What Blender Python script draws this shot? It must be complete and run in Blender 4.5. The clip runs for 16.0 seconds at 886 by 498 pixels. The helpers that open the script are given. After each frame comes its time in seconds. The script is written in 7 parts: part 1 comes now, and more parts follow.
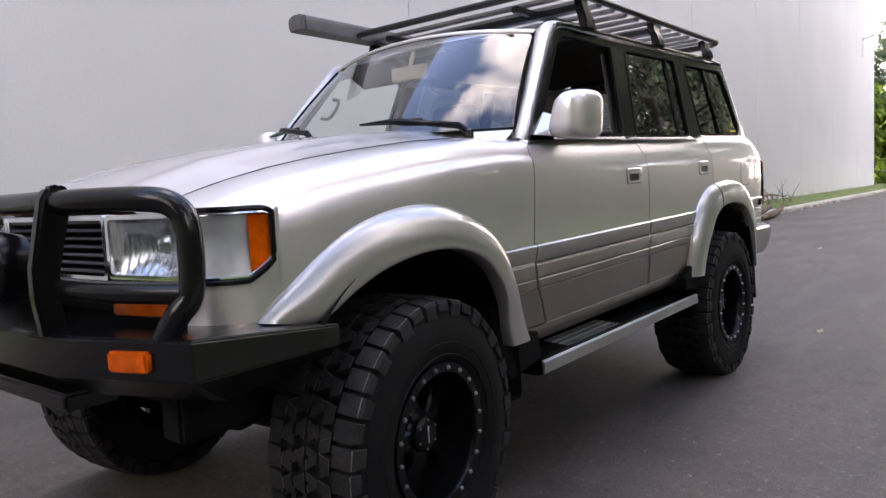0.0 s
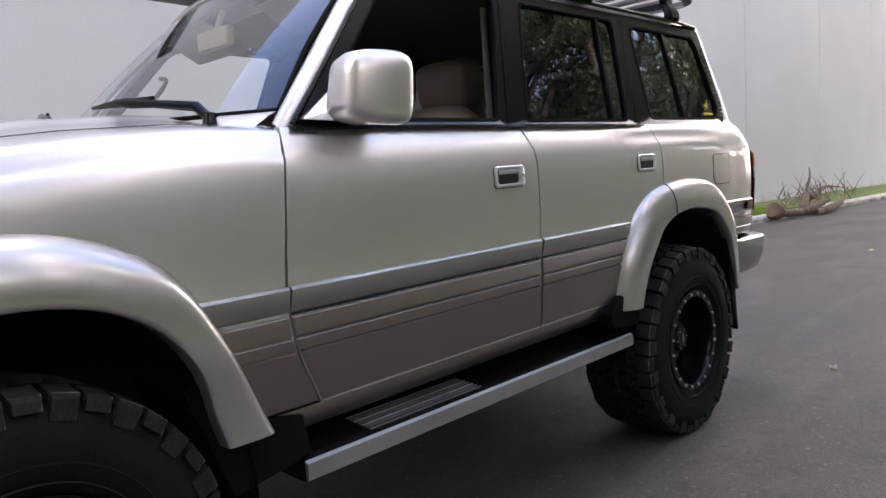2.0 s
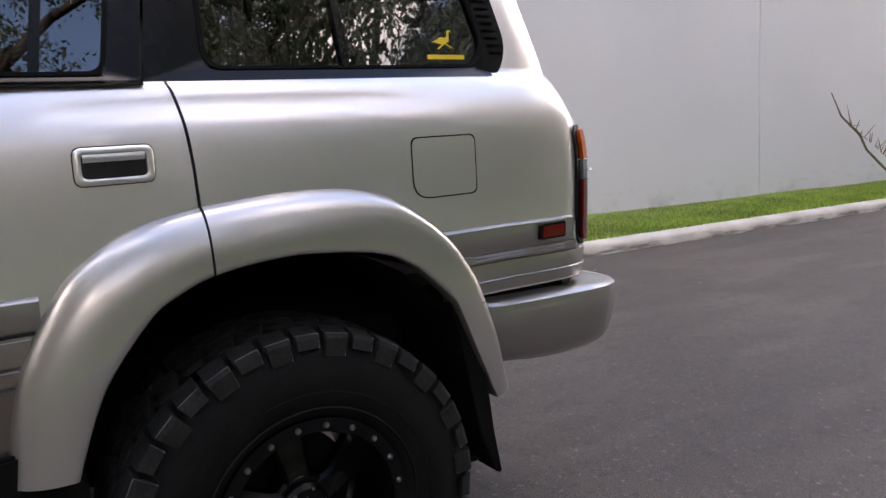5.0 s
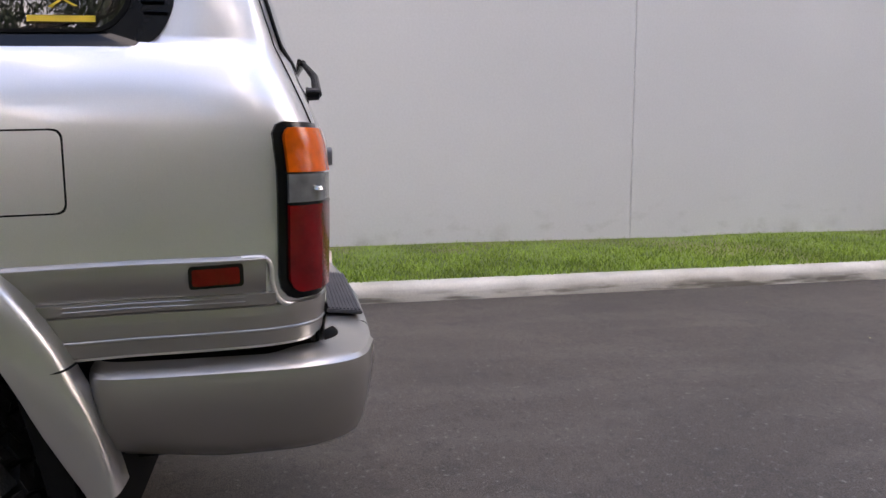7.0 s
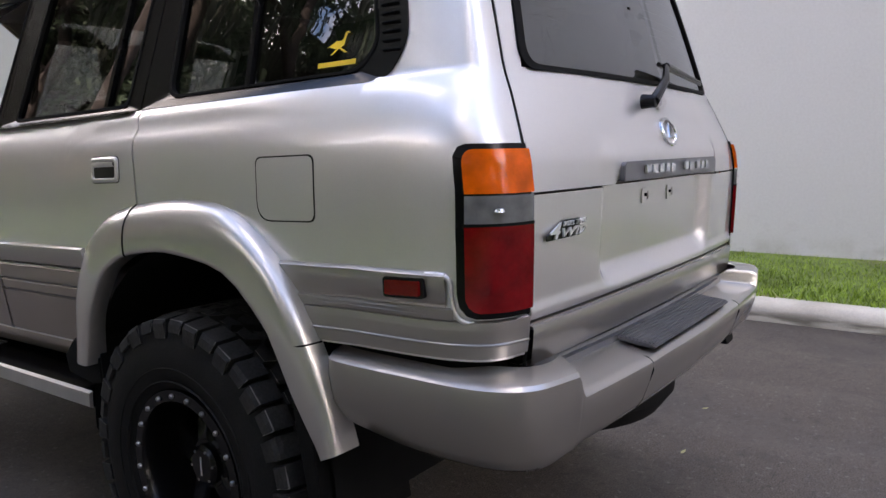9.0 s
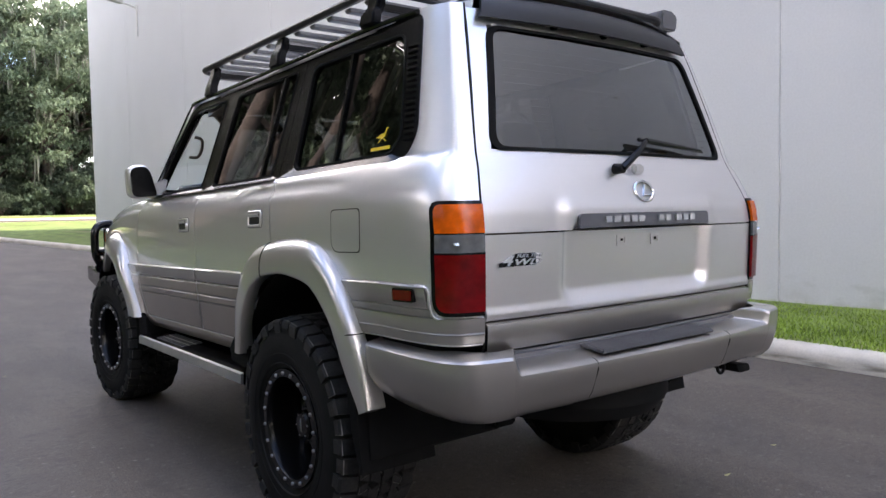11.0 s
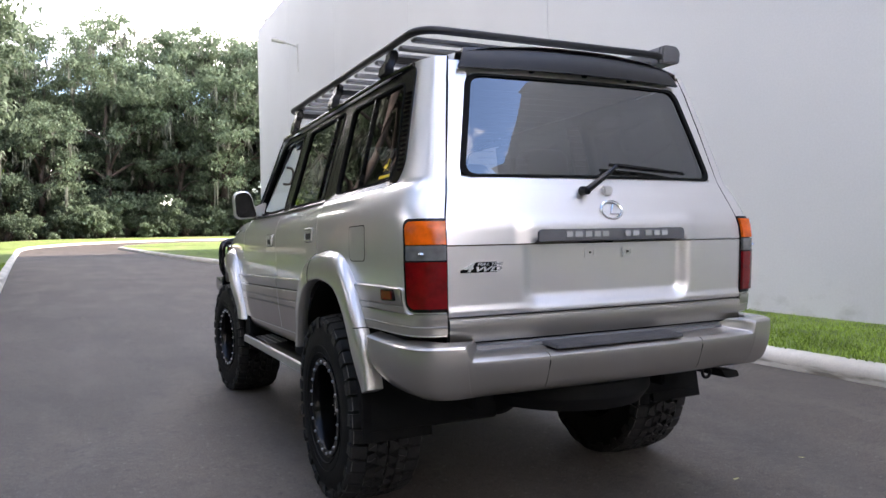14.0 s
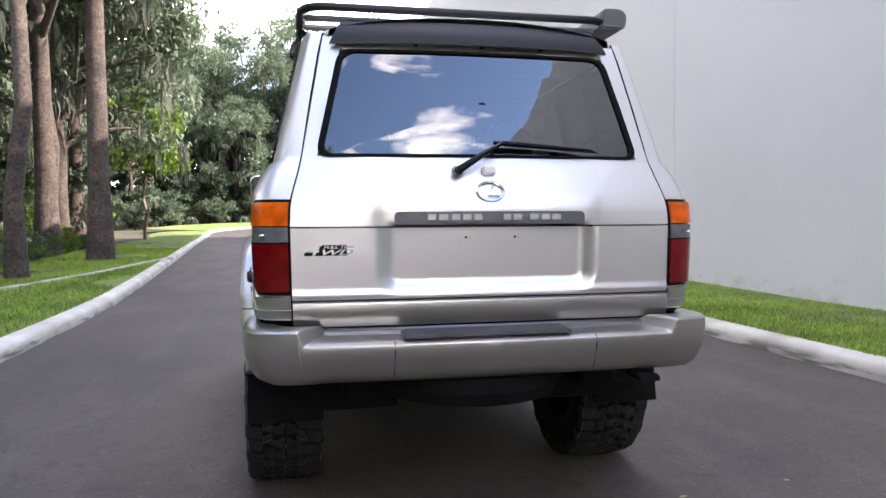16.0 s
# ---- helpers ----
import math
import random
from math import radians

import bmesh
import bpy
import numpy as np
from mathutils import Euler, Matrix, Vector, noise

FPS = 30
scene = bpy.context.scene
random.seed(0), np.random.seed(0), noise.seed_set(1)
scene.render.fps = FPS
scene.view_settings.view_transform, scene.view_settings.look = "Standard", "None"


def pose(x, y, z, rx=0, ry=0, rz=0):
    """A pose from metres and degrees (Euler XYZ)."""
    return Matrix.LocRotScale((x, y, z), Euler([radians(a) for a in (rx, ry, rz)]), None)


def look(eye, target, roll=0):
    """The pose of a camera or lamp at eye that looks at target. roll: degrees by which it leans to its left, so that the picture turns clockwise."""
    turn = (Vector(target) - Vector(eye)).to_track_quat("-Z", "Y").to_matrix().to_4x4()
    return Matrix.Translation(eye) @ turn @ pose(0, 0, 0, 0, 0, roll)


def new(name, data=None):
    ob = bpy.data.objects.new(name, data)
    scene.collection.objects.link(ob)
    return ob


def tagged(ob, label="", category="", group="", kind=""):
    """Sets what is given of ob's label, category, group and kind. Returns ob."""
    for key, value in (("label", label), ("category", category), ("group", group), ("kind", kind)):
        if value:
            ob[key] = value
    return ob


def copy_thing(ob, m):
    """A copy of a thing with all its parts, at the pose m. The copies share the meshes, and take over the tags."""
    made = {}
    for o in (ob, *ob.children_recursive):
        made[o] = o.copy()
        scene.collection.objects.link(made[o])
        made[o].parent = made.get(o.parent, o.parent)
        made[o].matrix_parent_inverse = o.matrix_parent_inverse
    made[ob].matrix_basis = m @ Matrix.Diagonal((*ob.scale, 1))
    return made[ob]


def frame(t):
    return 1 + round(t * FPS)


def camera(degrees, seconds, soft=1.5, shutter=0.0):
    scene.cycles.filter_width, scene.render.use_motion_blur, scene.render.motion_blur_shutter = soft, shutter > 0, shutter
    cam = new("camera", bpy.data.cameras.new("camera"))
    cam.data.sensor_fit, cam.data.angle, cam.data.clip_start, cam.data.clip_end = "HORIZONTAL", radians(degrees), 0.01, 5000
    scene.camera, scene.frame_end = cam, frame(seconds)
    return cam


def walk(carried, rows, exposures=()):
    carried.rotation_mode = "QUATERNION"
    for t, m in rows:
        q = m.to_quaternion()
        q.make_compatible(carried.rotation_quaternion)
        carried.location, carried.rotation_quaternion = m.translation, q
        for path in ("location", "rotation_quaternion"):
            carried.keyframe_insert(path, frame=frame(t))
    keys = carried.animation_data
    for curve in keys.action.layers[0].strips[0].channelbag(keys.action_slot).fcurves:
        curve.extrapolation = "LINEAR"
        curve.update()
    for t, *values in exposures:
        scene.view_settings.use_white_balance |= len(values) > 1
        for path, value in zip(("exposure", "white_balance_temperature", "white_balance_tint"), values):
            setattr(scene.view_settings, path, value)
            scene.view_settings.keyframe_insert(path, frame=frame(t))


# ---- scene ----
cam = camera(62.4, 16.0, soft=1.5, shutter=0.0)
PATH = [
    (0, (-2.396, 4.57, 1.208), (-1.137, 3.025, 1.048), -2.8),
    (0.5, (-2.433, 4.263, 1.203), (-1.133, 2.751, 1.05), -3.0),
    (1, (-2.45, 3.943, 1.203), (-1.12, 2.457, 1.053), -3.3),
    (1.5, (-2.439, 3.587, 1.21), (-1.087, 2.122, 1.05), -3.6),
    (2, (-2.455, 3.223, 1.221), (-1.072, 1.79, 1.043), -3.0),
    (2.5, (-2.456, 2.828, 1.213), (-1.051, 1.418, 1.012), -3.7),
    (3, (-2.452, 2.403, 1.214), (-1.009, 1.035, 0.993), -4.4),
    (3.5, (-2.454, 1.952, 1.228), (-0.971, 0.63, 1.001), -4.5),
    (4, (-2.484, 1.485, 1.229), (-0.93, 0.249, 0.989), -4.3),
    (4.5, (-2.495, 1.033, 1.23), (-0.872, -0.11, 0.986), -3.5),
    (5, (-2.481, 0.578, 1.257), (-0.8, -0.473, 0.996), -2.9),
    (5.2, (-2.488, 0.456, 1.225), (-0.796, -0.589, 1.008), -2.8),
    (7.3, (-2.287, -1.086, 1.273), (-0.312, -1.255, 1.002), -0.3),
    (7.5, (-2.248, -1.189, 1.281), (-0.265, -1.151, 1.021), -0.6),
    (8, (-2.169, -1.435, 1.291), (-0.295, -0.765, 1.086), -2.4),
    (8.5, (-2.088, -1.575, 1.3), (-0.387, -0.546, 1.08), -2.3),
    (8.7, (-2.056, -1.623, 1.31), (-0.398, -0.532, 1.061), -1.6),
    (10.8, (-2.203, -2.61, 1.277), (-0.975, -1.04, 1.126), -1.1),
    (11, (-2.207, -2.665, 1.292), (-0.987, -1.084, 1.184), -1.0),
    (11.5, (-2.221, -2.748, 1.318), (-0.995, -1.168, 1.333), -0.7),
    (12, (-2.275, -2.82, 1.316), (-1.039, -1.248, 1.348), -1.0),
    (12.5, (-2.344, -2.974, 1.308), (-1.147, -1.371, 1.318), -1.6),
    (13, (-2.305, -3.19, 1.301), (-1.224, -1.508, 1.292), -0.9),
    (13.5, (-2.156, -3.378, 1.286), (-1.204, -1.619, 1.26), -0.2),
    (14, (-1.939, -3.432, 1.26), (-1.075, -1.629, 1.218), -1.0),
    (14.5, (-1.684, -3.493, 1.27), (-0.894, -1.656, 1.212), -2.2),
    (15, (-1.368, -3.624, 1.255), (-0.688, -1.744, 1.183), -1.1),
    (15.5, (-1.068, -3.664, 1.256), (-0.52, -1.743, 1.171), 0.4),
    (16, (-0.744, -3.7, 1.23), (-0.339, -1.743, 1.157), -0.4),
]
walk(cam, [(t, look(eye, target, roll)) for t, eye, target, roll in PATH],
     exposures=[(0.0, 2.38, 7400, 25), (6.5, 2.38, 7750, 25), (9.5, 2.37, 7300, 23), (11.0, 2.38, 7100, 21), (16.0, 2.43, 7050, 20)])

# ---- world, sun, exposure ----
SUN_EL, SUN_AZ = 36.0, 100.0          # degrees; azimuth clockwise from +y
world = bpy.data.worlds.new("sky")
scene.world = world
world.use_nodes = True
wn, wl = world.node_tree.nodes, world.node_tree.links
wn.clear()
w_out = wn.new("ShaderNodeOutputWorld")
w_bg = wn.new("ShaderNodeBackground")
w_sky = wn.new("ShaderNodeTexSky")
w_sky.sky_type = "NISHITA"
w_sky.sun_disc = False
w_sky.sun_elevation = radians(SUN_EL)
w_sky.sun_rotation = radians(SUN_AZ)
w_sky.air_density, w_sky.dust_density, w_sky.ozone_density = 1.2, 0.4, 4.0
w_co = wn.new("ShaderNodeTexCoord")
w_map = wn.new("ShaderNodeMapping")
w_map.inputs["Scale"].default_value = (1.0, 1.0, 2.2)
w_map.inputs["Location"].default_value = (0.35, 0.9, 0.2)
w_noise = wn.new("ShaderNodeTexNoise")
w_noise.inputs["Scale"].default_value = 2.6
w_noise.inputs["Detail"].default_value = 9.0
w_noise.inputs["Roughness"].default_value = 0.58
w_noise.inputs["Distortion"].default_value = 0.25
w_ramp = wn.new("ShaderNodeValToRGB")
w_ramp.color_ramp.elements[0].position = 0.515
w_ramp.color_ramp.elements[1].position = 0.66
w_mix = wn.new("ShaderNodeMix")
w_mix.data_type = "RGBA"
w_mix.inputs["B"].default_value = (13.5, 13.4, 13.3, 1.0)
wl.new(w_co.outputs["Generated"], w_map.inputs["Vector"])
wl.new(w_map.outputs["Vector"], w_noise.inputs["Vector"])
# clouds gather low over the horizon and thin out higher up
w_sep, w_band, w_add = wn.new("ShaderNodeSeparateXYZ"), wn.new("ShaderNodeValToRGB"), wn.new("ShaderNodeMath")
w_band.color_ramp.elements[0].position, w_band.color_ramp.elements[0].color = 0.50, (0.58, 0.58, 0.58, 1)
w_band.color_ramp.elements[1].position, w_band.color_ramp.elements[1].color = 1.0, (0.52, 0.52, 0.52, 1)
for w_at, w_v in ((0.62, 0.55), (0.71, 0.455), (0.84, 0.47)):
    w_band.color_ramp.elements.new(w_at).color = (w_v, w_v, w_v, 1)
w_off = wn.new("ShaderNodeMath")
w_off.operation = "SUBTRACT"
w_off.inputs[1].default_value = 0.5
wl.new(w_co.outputs["Generated"], w_sep.inputs[0])
wl.new(w_sep.outputs["Z"], w_band.inputs["Fac"])
wl.new(w_band.outputs["Color"], w_off.inputs[0])
wl.new(w_noise.outputs["Fac"], w_add.inputs[0])
wl.new(w_off.outputs[0], w_add.inputs[1])
wl.new(w_add.outputs[0], w_ramp.inputs["Fac"])
wl.new(w_ramp.outputs["Color"], w_mix.inputs["Factor"])
wl.new(w_sky.outputs["Color"], w_mix.inputs["A"])
wl.new(w_mix.outputs["Result"], w_bg.inputs["Color"])
w_bg.inputs["Strength"].default_value = 0.15
wl.new(w_bg.outputs["Background"], w_out.inputs["Surface"])

sun = new("sun", bpy.data.lights.new("sun", "SUN"))
sun.data.energy, sun.data.angle, sun.data.color = 3.6, radians(0.53), (1.0, 0.95, 0.87)
_e, _a = radians(SUN_EL), radians(SUN_AZ)
sun.matrix_world = look((60 * math.sin(_a) * math.cos(_e), 60 * math.cos(_a) * math.cos(_e), 60 * math.sin(_e)), (0, 0, 0))

# ---- materials ----
def mat(name, base, rough=0.5, metal=0.0, coat=0.0, coat_rough=0.03, spec=0.5, vary=0.0, scale=4.0, fine=0.0, fine_scale=200.0,
        bump=0.0, bump_scale=80.0, rough_vary=0.0, tint=None, per_object=0.0, island=0.0, emit=None, sheen=0.0, noise_detail=4.0):
    """A principled material with colour variation at two scales, roughness variation and fine relief."""
    m = bpy.data.materials.new(name)
    m.use_nodes = True
    n, l = m.node_tree.nodes, m.node_tree.links
    p = n["Principled BSDF"]
    p.inputs["Base Color"].default_value = (*base, 1)
    p.inputs["Roughness"].default_value = rough
    p.inputs["Metallic"].default_value = metal
    p.inputs["Coat Weight"].default_value = coat
    p.inputs["Coat Roughness"].default_value = coat_rough
    p.inputs["Specular IOR Level"].default_value = spec
    if emit:
        p.inputs["Emission Color"].default_value = (*emit[:3], 1)
        p.inputs["Emission Strength"].default_value = emit[3]
    co = n.new("ShaderNodeTexCoord")

    def noise_at(sc, detail=noise_detail):
        t = n.new("ShaderNodeTexNoise")
        t.inputs["Scale"].default_value = sc
        t.inputs["Detail"].default_value = detail
        l.new(co.outputs["Object"], t.inputs["Vector"])
        return t.outputs["Fac"]

    col = None
    if vary or fine or per_object or island:
        rgb = n.new("ShaderNodeRGB")
        rgb.outputs[0].default_value = (*base, 1)
        col = rgb.outputs[0]

        def scaled(col, fac, amount, other=None):
            mx = n.new("ShaderNodeMix")
            mx.data_type = "RGBA"
            mr = n.new("ShaderNodeMapRange")
            mr.inputs["From Min"].default_value, mr.inputs["From Max"].default_value = 0.3, 0.7
            l.new(fac, mr.inputs["Value"])
            l.new(mr.outputs["Result"], mx.inputs["Factor"])
            lo = n.new("ShaderNodeMix")
            lo.data_type, lo.blend_type = "RGBA", "MULTIPLY"
            lo.inputs["Factor"].default_value = 1.0
            lo.inputs["B"].default_value = (*(other or (1 - amount,) * 3), 1)
            l.new(col, lo.inputs["A"])
            hi = n.new("ShaderNodeMix")
            hi.data_type, hi.blend_type = "RGBA", "MULTIPLY"
            hi.inputs["Factor"].default_value = 1.0
            hi.inputs["B"].default_value = (1 + amount, 1 + amount, 1 + amount, 1)
            l.new(col, hi.inputs["A"])
            l.new(lo.outputs["Result"], mx.inputs["A"])
            l.new(hi.outputs["Result"], mx.inputs["B"])
            return mx.outputs["Result"]

        if vary:
            col = scaled(col, noise_at(scale), vary, tint)
        if fine:
            col = scaled(col, noise_at(fine_scale, 2.0), fine)
        if per_object:
            oi = n.new("ShaderNodeObjectInfo")
            col = scaled(col, oi.outputs["Random"], per_object)
        if island:
            ge = n.new("ShaderNodeNewGeometry")
            col = scaled(col, ge.outputs["Random Per Island"], island)
        l.new(col, p.inputs["Base Color"])
    if rough_vary:
        mr = n.new("ShaderNodeMapRange")
        mr.inputs["From Min"].default_value, mr.inputs["From Max"].default_value = 0.3, 0.7
        mr.inputs["To Min"].default_value = max(rough - rough_vary, 0.02)
        mr.inputs["To Max"].default_value = min(rough + rough_vary, 1)
        l.new(noise_at(scale * 2.3), mr.inputs["Value"])
        l.new(mr.outputs["Result"], p.inputs["Roughness"])
    if bump:
        b = n.new("ShaderNodeBump")
        b.inputs["Strength"].default_value = bump
        b.inputs["Distance"].default_value = 0.01
        l.new(noise_at(bump_scale, 3.0), b.inputs["Height"])
        l.new(b.outputs["Normal"], p.inputs["Normal"])
    return m


def glass_mat(name, tint, ior=1.5, rough=0.0):
    """A thin pane: tinted see-through mixed with mirror gloss by Fresnel."""
    m = bpy.data.materials.new(name)
    m.use_nodes = True
    n, l = m.node_tree.nodes, m.node_tree.links
    n.clear()
    out, mix = n.new("ShaderNodeOutputMaterial"), n.new("ShaderNodeMixShader")
    lw, tr, gl = n.new("ShaderNodeLayerWeight"), n.new("ShaderNodeBsdfTransparent"), n.new("ShaderNodeBsdfGlossy")
    lw.inputs["Blend"].default_value = 0.5
    power, fr = n.new("ShaderNodeMath"), n.new("ShaderNodeMapRange")
    power.operation = "POWER"
    power.inputs[1].default_value = 4.0
    l.new(lw.outputs["Facing"], power.inputs[0])
    l.new(power.outputs[0], fr.inputs["Value"])
    fr.inputs["To Min"].default_value = 2 * ((ior - 1) / (ior + 1)) ** 2
    fr.inputs["To Max"].default_value = 1.0
    tr.inputs["Color"].default_value = (*tint, 1)
    gl.inputs["Roughness"].default_value = rough
    gl.inputs["Color"].default_value = (0.95, 0.97, 1.0, 1)
    l.new(fr.outputs[0], mix.inputs[0])
    l.new(tr.outputs[0], mix.inputs[1])
    l.new(gl.outputs[0], mix.inputs[2])
    l.new(mix.outputs[0], out.inputs["Surface"])
    return m


def lens_mat(name, colour, ior=1.5):
    """A coloured, ribbed plastic lamp lens: glossy, partly see-through."""
    m = mat(name, colour, rough=0.10, coat=0.0, spec=0.3, vary=0.30, scale=22, bump=0.05, bump_scale=160)
    m.node_tree.nodes["Principled BSDF"].inputs["Transmission Weight"].default_value = 0.0
    return m


PAINT = mat("silver_paint", (0.735, 0.712, 0.705), rough=0.37, metal=0.84, coat=1.0, coat_rough=0.015, vary=0.03, scale=1.5, fine=0.05, fine_scale=700, rough_vary=0.02)
for _m in (PAINT,):
    _m.node_tree.nodes["Principled BSDF"].inputs["Coat IOR"].default_value = 1.52
PAINT_LOW = mat("taupe_paint", (0.28, 0.235, 0.203), rough=0.29, metal=0.88, coat=0.9, coat_rough=0.05, vary=0.05, scale=4)
# body silver made darker for the flares: part of their shade is in the colour
PAINT_FLARE_SHADED = mat("shaded_flare_paint", (0.53, 0.514, 0.492), rough=0.34, metal=0.84, coat=1.0, coat_rough=0.03, vary=0.04, scale=3)
PAINT_BUMPER = mat("bumper_paint", (0.355, 0.336, 0.312), rough=0.35, metal=0.82, coat=1.0, coat_rough=0.04, vary=0.04, scale=3)
BLACK_GLOSS = mat("black_powder_coat", (0.006, 0.006, 0.0065), rough=0.14, coat=0.0, spec=0.32, vary=0.2, scale=9, bump=0.05, bump_scale=400)
BLACK_TRIM = mat("black_trim", (0.005, 0.005, 0.006), rough=0.18, spec=0.2, vary=0.2, scale=12, bump=0.04, bump_scale=300)
BLACK_RUBBER = mat("black_rubber", (0.005, 0.005, 0.005), rough=0.8, spec=0.12, vary=0.25, scale=14, bump=0.15, bump_scale=250)
TYRE = mat("tyre_rubber", (0.006, 0.006, 0.006), rough=0.70, spec=0.18, vary=0.35, scale=11, fine=0.25, fine_scale=160, bump=0.18, bump_scale=180)
TREAD = mat("tread_rubber", (0.0135, 0.0133, 0.013), rough=0.78, spec=0.35, vary=0.35, scale=18, fine=0.3, fine_scale=150, bump=0.25, bump_scale=120)
SCUFF = mat("scuffed_rubber", (0.12, 0.117, 0.113), rough=0.9, spec=0.2, vary=0.5, scale=25)
RIM = mat("black_alloy", (0.004, 0.004, 0.0045), rough=0.20, spec=0.22, vary=0.2, scale=12)
# near-black for underside, wells and gaps: their shade is put into the colour
DARK = mat("underbody_shade", (0.006, 0.006, 0.006), rough=0.9, spec=0.2, vary=0.3, scale=6)
CHROME = mat("chrome", (0.75, 0.75, 0.76), rough=0.12, metal=1.0, vary=0.05, scale=20)
STEEL = mat("zinc_bolt", (0.38, 0.37, 0.36), rough=0.3, metal=1.0, vary=0.15, scale=60)
ALU = mat("anodised_trim", (0.42, 0.42, 0.40), rough=0.42, metal=0.85, vary=0.08, scale=8)
GREY_PLASTIC = mat("grey_plastic", (0.10, 0.10, 0.105), rough=0.5, vary=0.15, scale=15, bump=0.05, bump_scale=300)
RACK_SLAT = mat("rack_slat_alloy", (0.16, 0.16, 0.165), rough=0.4, metal=0.5, vary=0.1, scale=9)
RACK = mat("rack_powder_coat", (0.010, 0.010, 0.011), rough=0.45, spec=0.28, vary=0.2, scale=10, bump=0.08, bump_scale=350)
SEAT = mat("taupe_leather", (0.115, 0.092, 0.078), rough=0.5, vary=0.12, scale=8, bump=0.12, bump_scale=120)
HEADLINER = mat("headliner", (0.12, 0.098, 0.085), rough=0.95, vary=0.08, scale=8, bump=0.1, bump_scale=400)
DASH = mat("dash_plastic", (0.12, 0.10, 0.09), rough=0.7, vary=0.12, scale=12, bump=0.06, bump_scale=200)
BEIGE = mat("beige_plastic", (0.42, 0.34, 0.26), rough=0.55, vary=0.08, scale=10)
AMBER = lens_mat("amber_lens", (0.64, 0.098, 0.004))
RED = lens_mat("red_lens", (0.145, 0.0025, 0.004))
CLEAR = lens_mat("smoke_lens", (0.13, 0.133, 0.133))
CLEAR_FRONT = mat("lamp_backing", (0.66, 0.66, 0.65), rough=0.35, metal=0.25, vary=0.15, scale=18)
HEAD_LENS = glass_mat("headlamp_glass", (0.9, 0.93, 0.95), 1.5)
REFLECTOR = mat("lamp_reflector", (0.88, 0.90, 0.91), rough=0.24, metal=1.0, vary=0.12, scale=40, bump=0.4, bump_scale=10)
GLASS_CLEAR = glass_mat("clear_glass", (0.80, 0.85, 0.82), 1.5)
GLASS_TINT = glass_mat("tinted_glass", (0.14, 0.138, 0.132), 1.52)
GLASS_REAR = glass_mat("rear_tinted_glass", (0.20, 0.205, 0.205), 1.74)
YELLOW = mat("yellow_vinyl", (0.85, 0.55, 0.02), rough=0.5, vary=0.05, scale=20)
BADGE = mat("badge_silver", (0.70, 0.70, 0.70), rough=0.25, metal=0.6, vary=0.05, scale=30)
GARNISH = mat("garnish_grey", (0.11, 0.11, 0.12), rough=0.4, metal=0.2, coat=0.4, vary=0.1, scale=20)
PAD_GREY = mat("pad_rubber", (0.085, 0.085, 0.09), rough=0.6, spec=0.4, vary=0.2, scale=12, bump=0.1, bump_scale=200)

ASPHALT = mat("asphalt", (0.066, 0.0535, 0.043), rough=0.72, spec=0.5, vary=0.24, scale=0.5, fine=0.75, fine_scale=150, bump=0.5, bump_scale=160, noise_detail=8.0)
CONCRETE = mat("kerb_concrete", (0.57, 0.54, 0.475), rough=0.9, vary=0.14, scale=1.6, fine=0.06, fine_scale=60, bump=0.18, bump_scale=70, tint=(0.72, 0.70, 0.66), per_object=0.05)
WALL = mat("wall_paint", (0.545, 0.552, 0.56), rough=0.82, vary=0.035, scale=0.35, fine=0.03, fine_scale=40, bump=0.12, bump_scale=35)
SOIL = mat("lawn_soil", (0.115, 0.165, 0.034), rough=1.0, vary=0.4, scale=2.2, fine=0.4, fine_scale=40, bump=0.6, bump_scale=30)
FOREST_FLOOR = mat("forest_floor", (0.055, 0.052, 0.032), rough=1.0, vary=0.5, scale=0.5, fine=0.4, fine_scale=14, bump=0.6, bump_scale=9)
GRASS = mat("grass_blades", (0.20, 0.30, 0.042), rough=0.6, vary=0.30, scale=1.1, island=0.35)
LEAF_A = mat("oak_leaves", (0.122, 0.165, 0.104), rough=0.6, vary=0.22, scale=0.5, island=0.22)
LEAF_B = mat("bright_leaves", (0.13, 0.21, 0.035), rough=0.6, vary=0.2, scale=0.6, island=0.25)
LEAF_C = mat("dark_leaves", (0.066, 0.094, 0.060), rough=0.6, vary=0.22, scale=0.5, island=0.22)
MOSS = mat("grey_moss", (0.115, 0.125, 0.10), rough=0.95, vary=0.25, scale=1.5, island=0.3)
BARK = mat("bark", (0.058, 0.044, 0.036), rough=0.95, vary=0.45, scale=2.2, fine=0.5, fine_scale=16, bump=1.0, bump_scale=14)
DEADWOOD = mat("dead_wood", (0.15, 0.108, 0.072), rough=0.92, vary=0.4, scale=6, fine=0.25, fine_scale=60, bump=0.7, bump_scale=40)
JOINT = mat("joint_sealant", (0.66, 0.655, 0.645), rough=0.9, vary=0.25, scale=3)
LAMP_GREY = mat("grey_fixture", (0.50, 0.50, 0.49), rough=0.5, metal=0.3, vary=0.1, scale=10)
for _m in (LEAF_A, LEAF_B, LEAF_C, MOSS):
    # thin leaves let part of the light through
    _n, _l = _m.node_tree.nodes, _m.node_tree.links
    _p, _o = _n["Principled BSDF"], _n["Material Output"]
    _t, _x = _n.new("ShaderNodeBsdfTranslucent"), _n.new("ShaderNodeMixShader")
    _x.inputs[0].default_value = 0.38
    _l.new(_p.inputs["Base Color"].links[0].from_socket, _t.inputs["Color"])
    _l.new(_p.outputs[0], _x.inputs[1])
    _l.new(_t.outputs[0], _x.inputs[2])
    _l.new(_x.outputs[0], _o.inputs["Surface"])
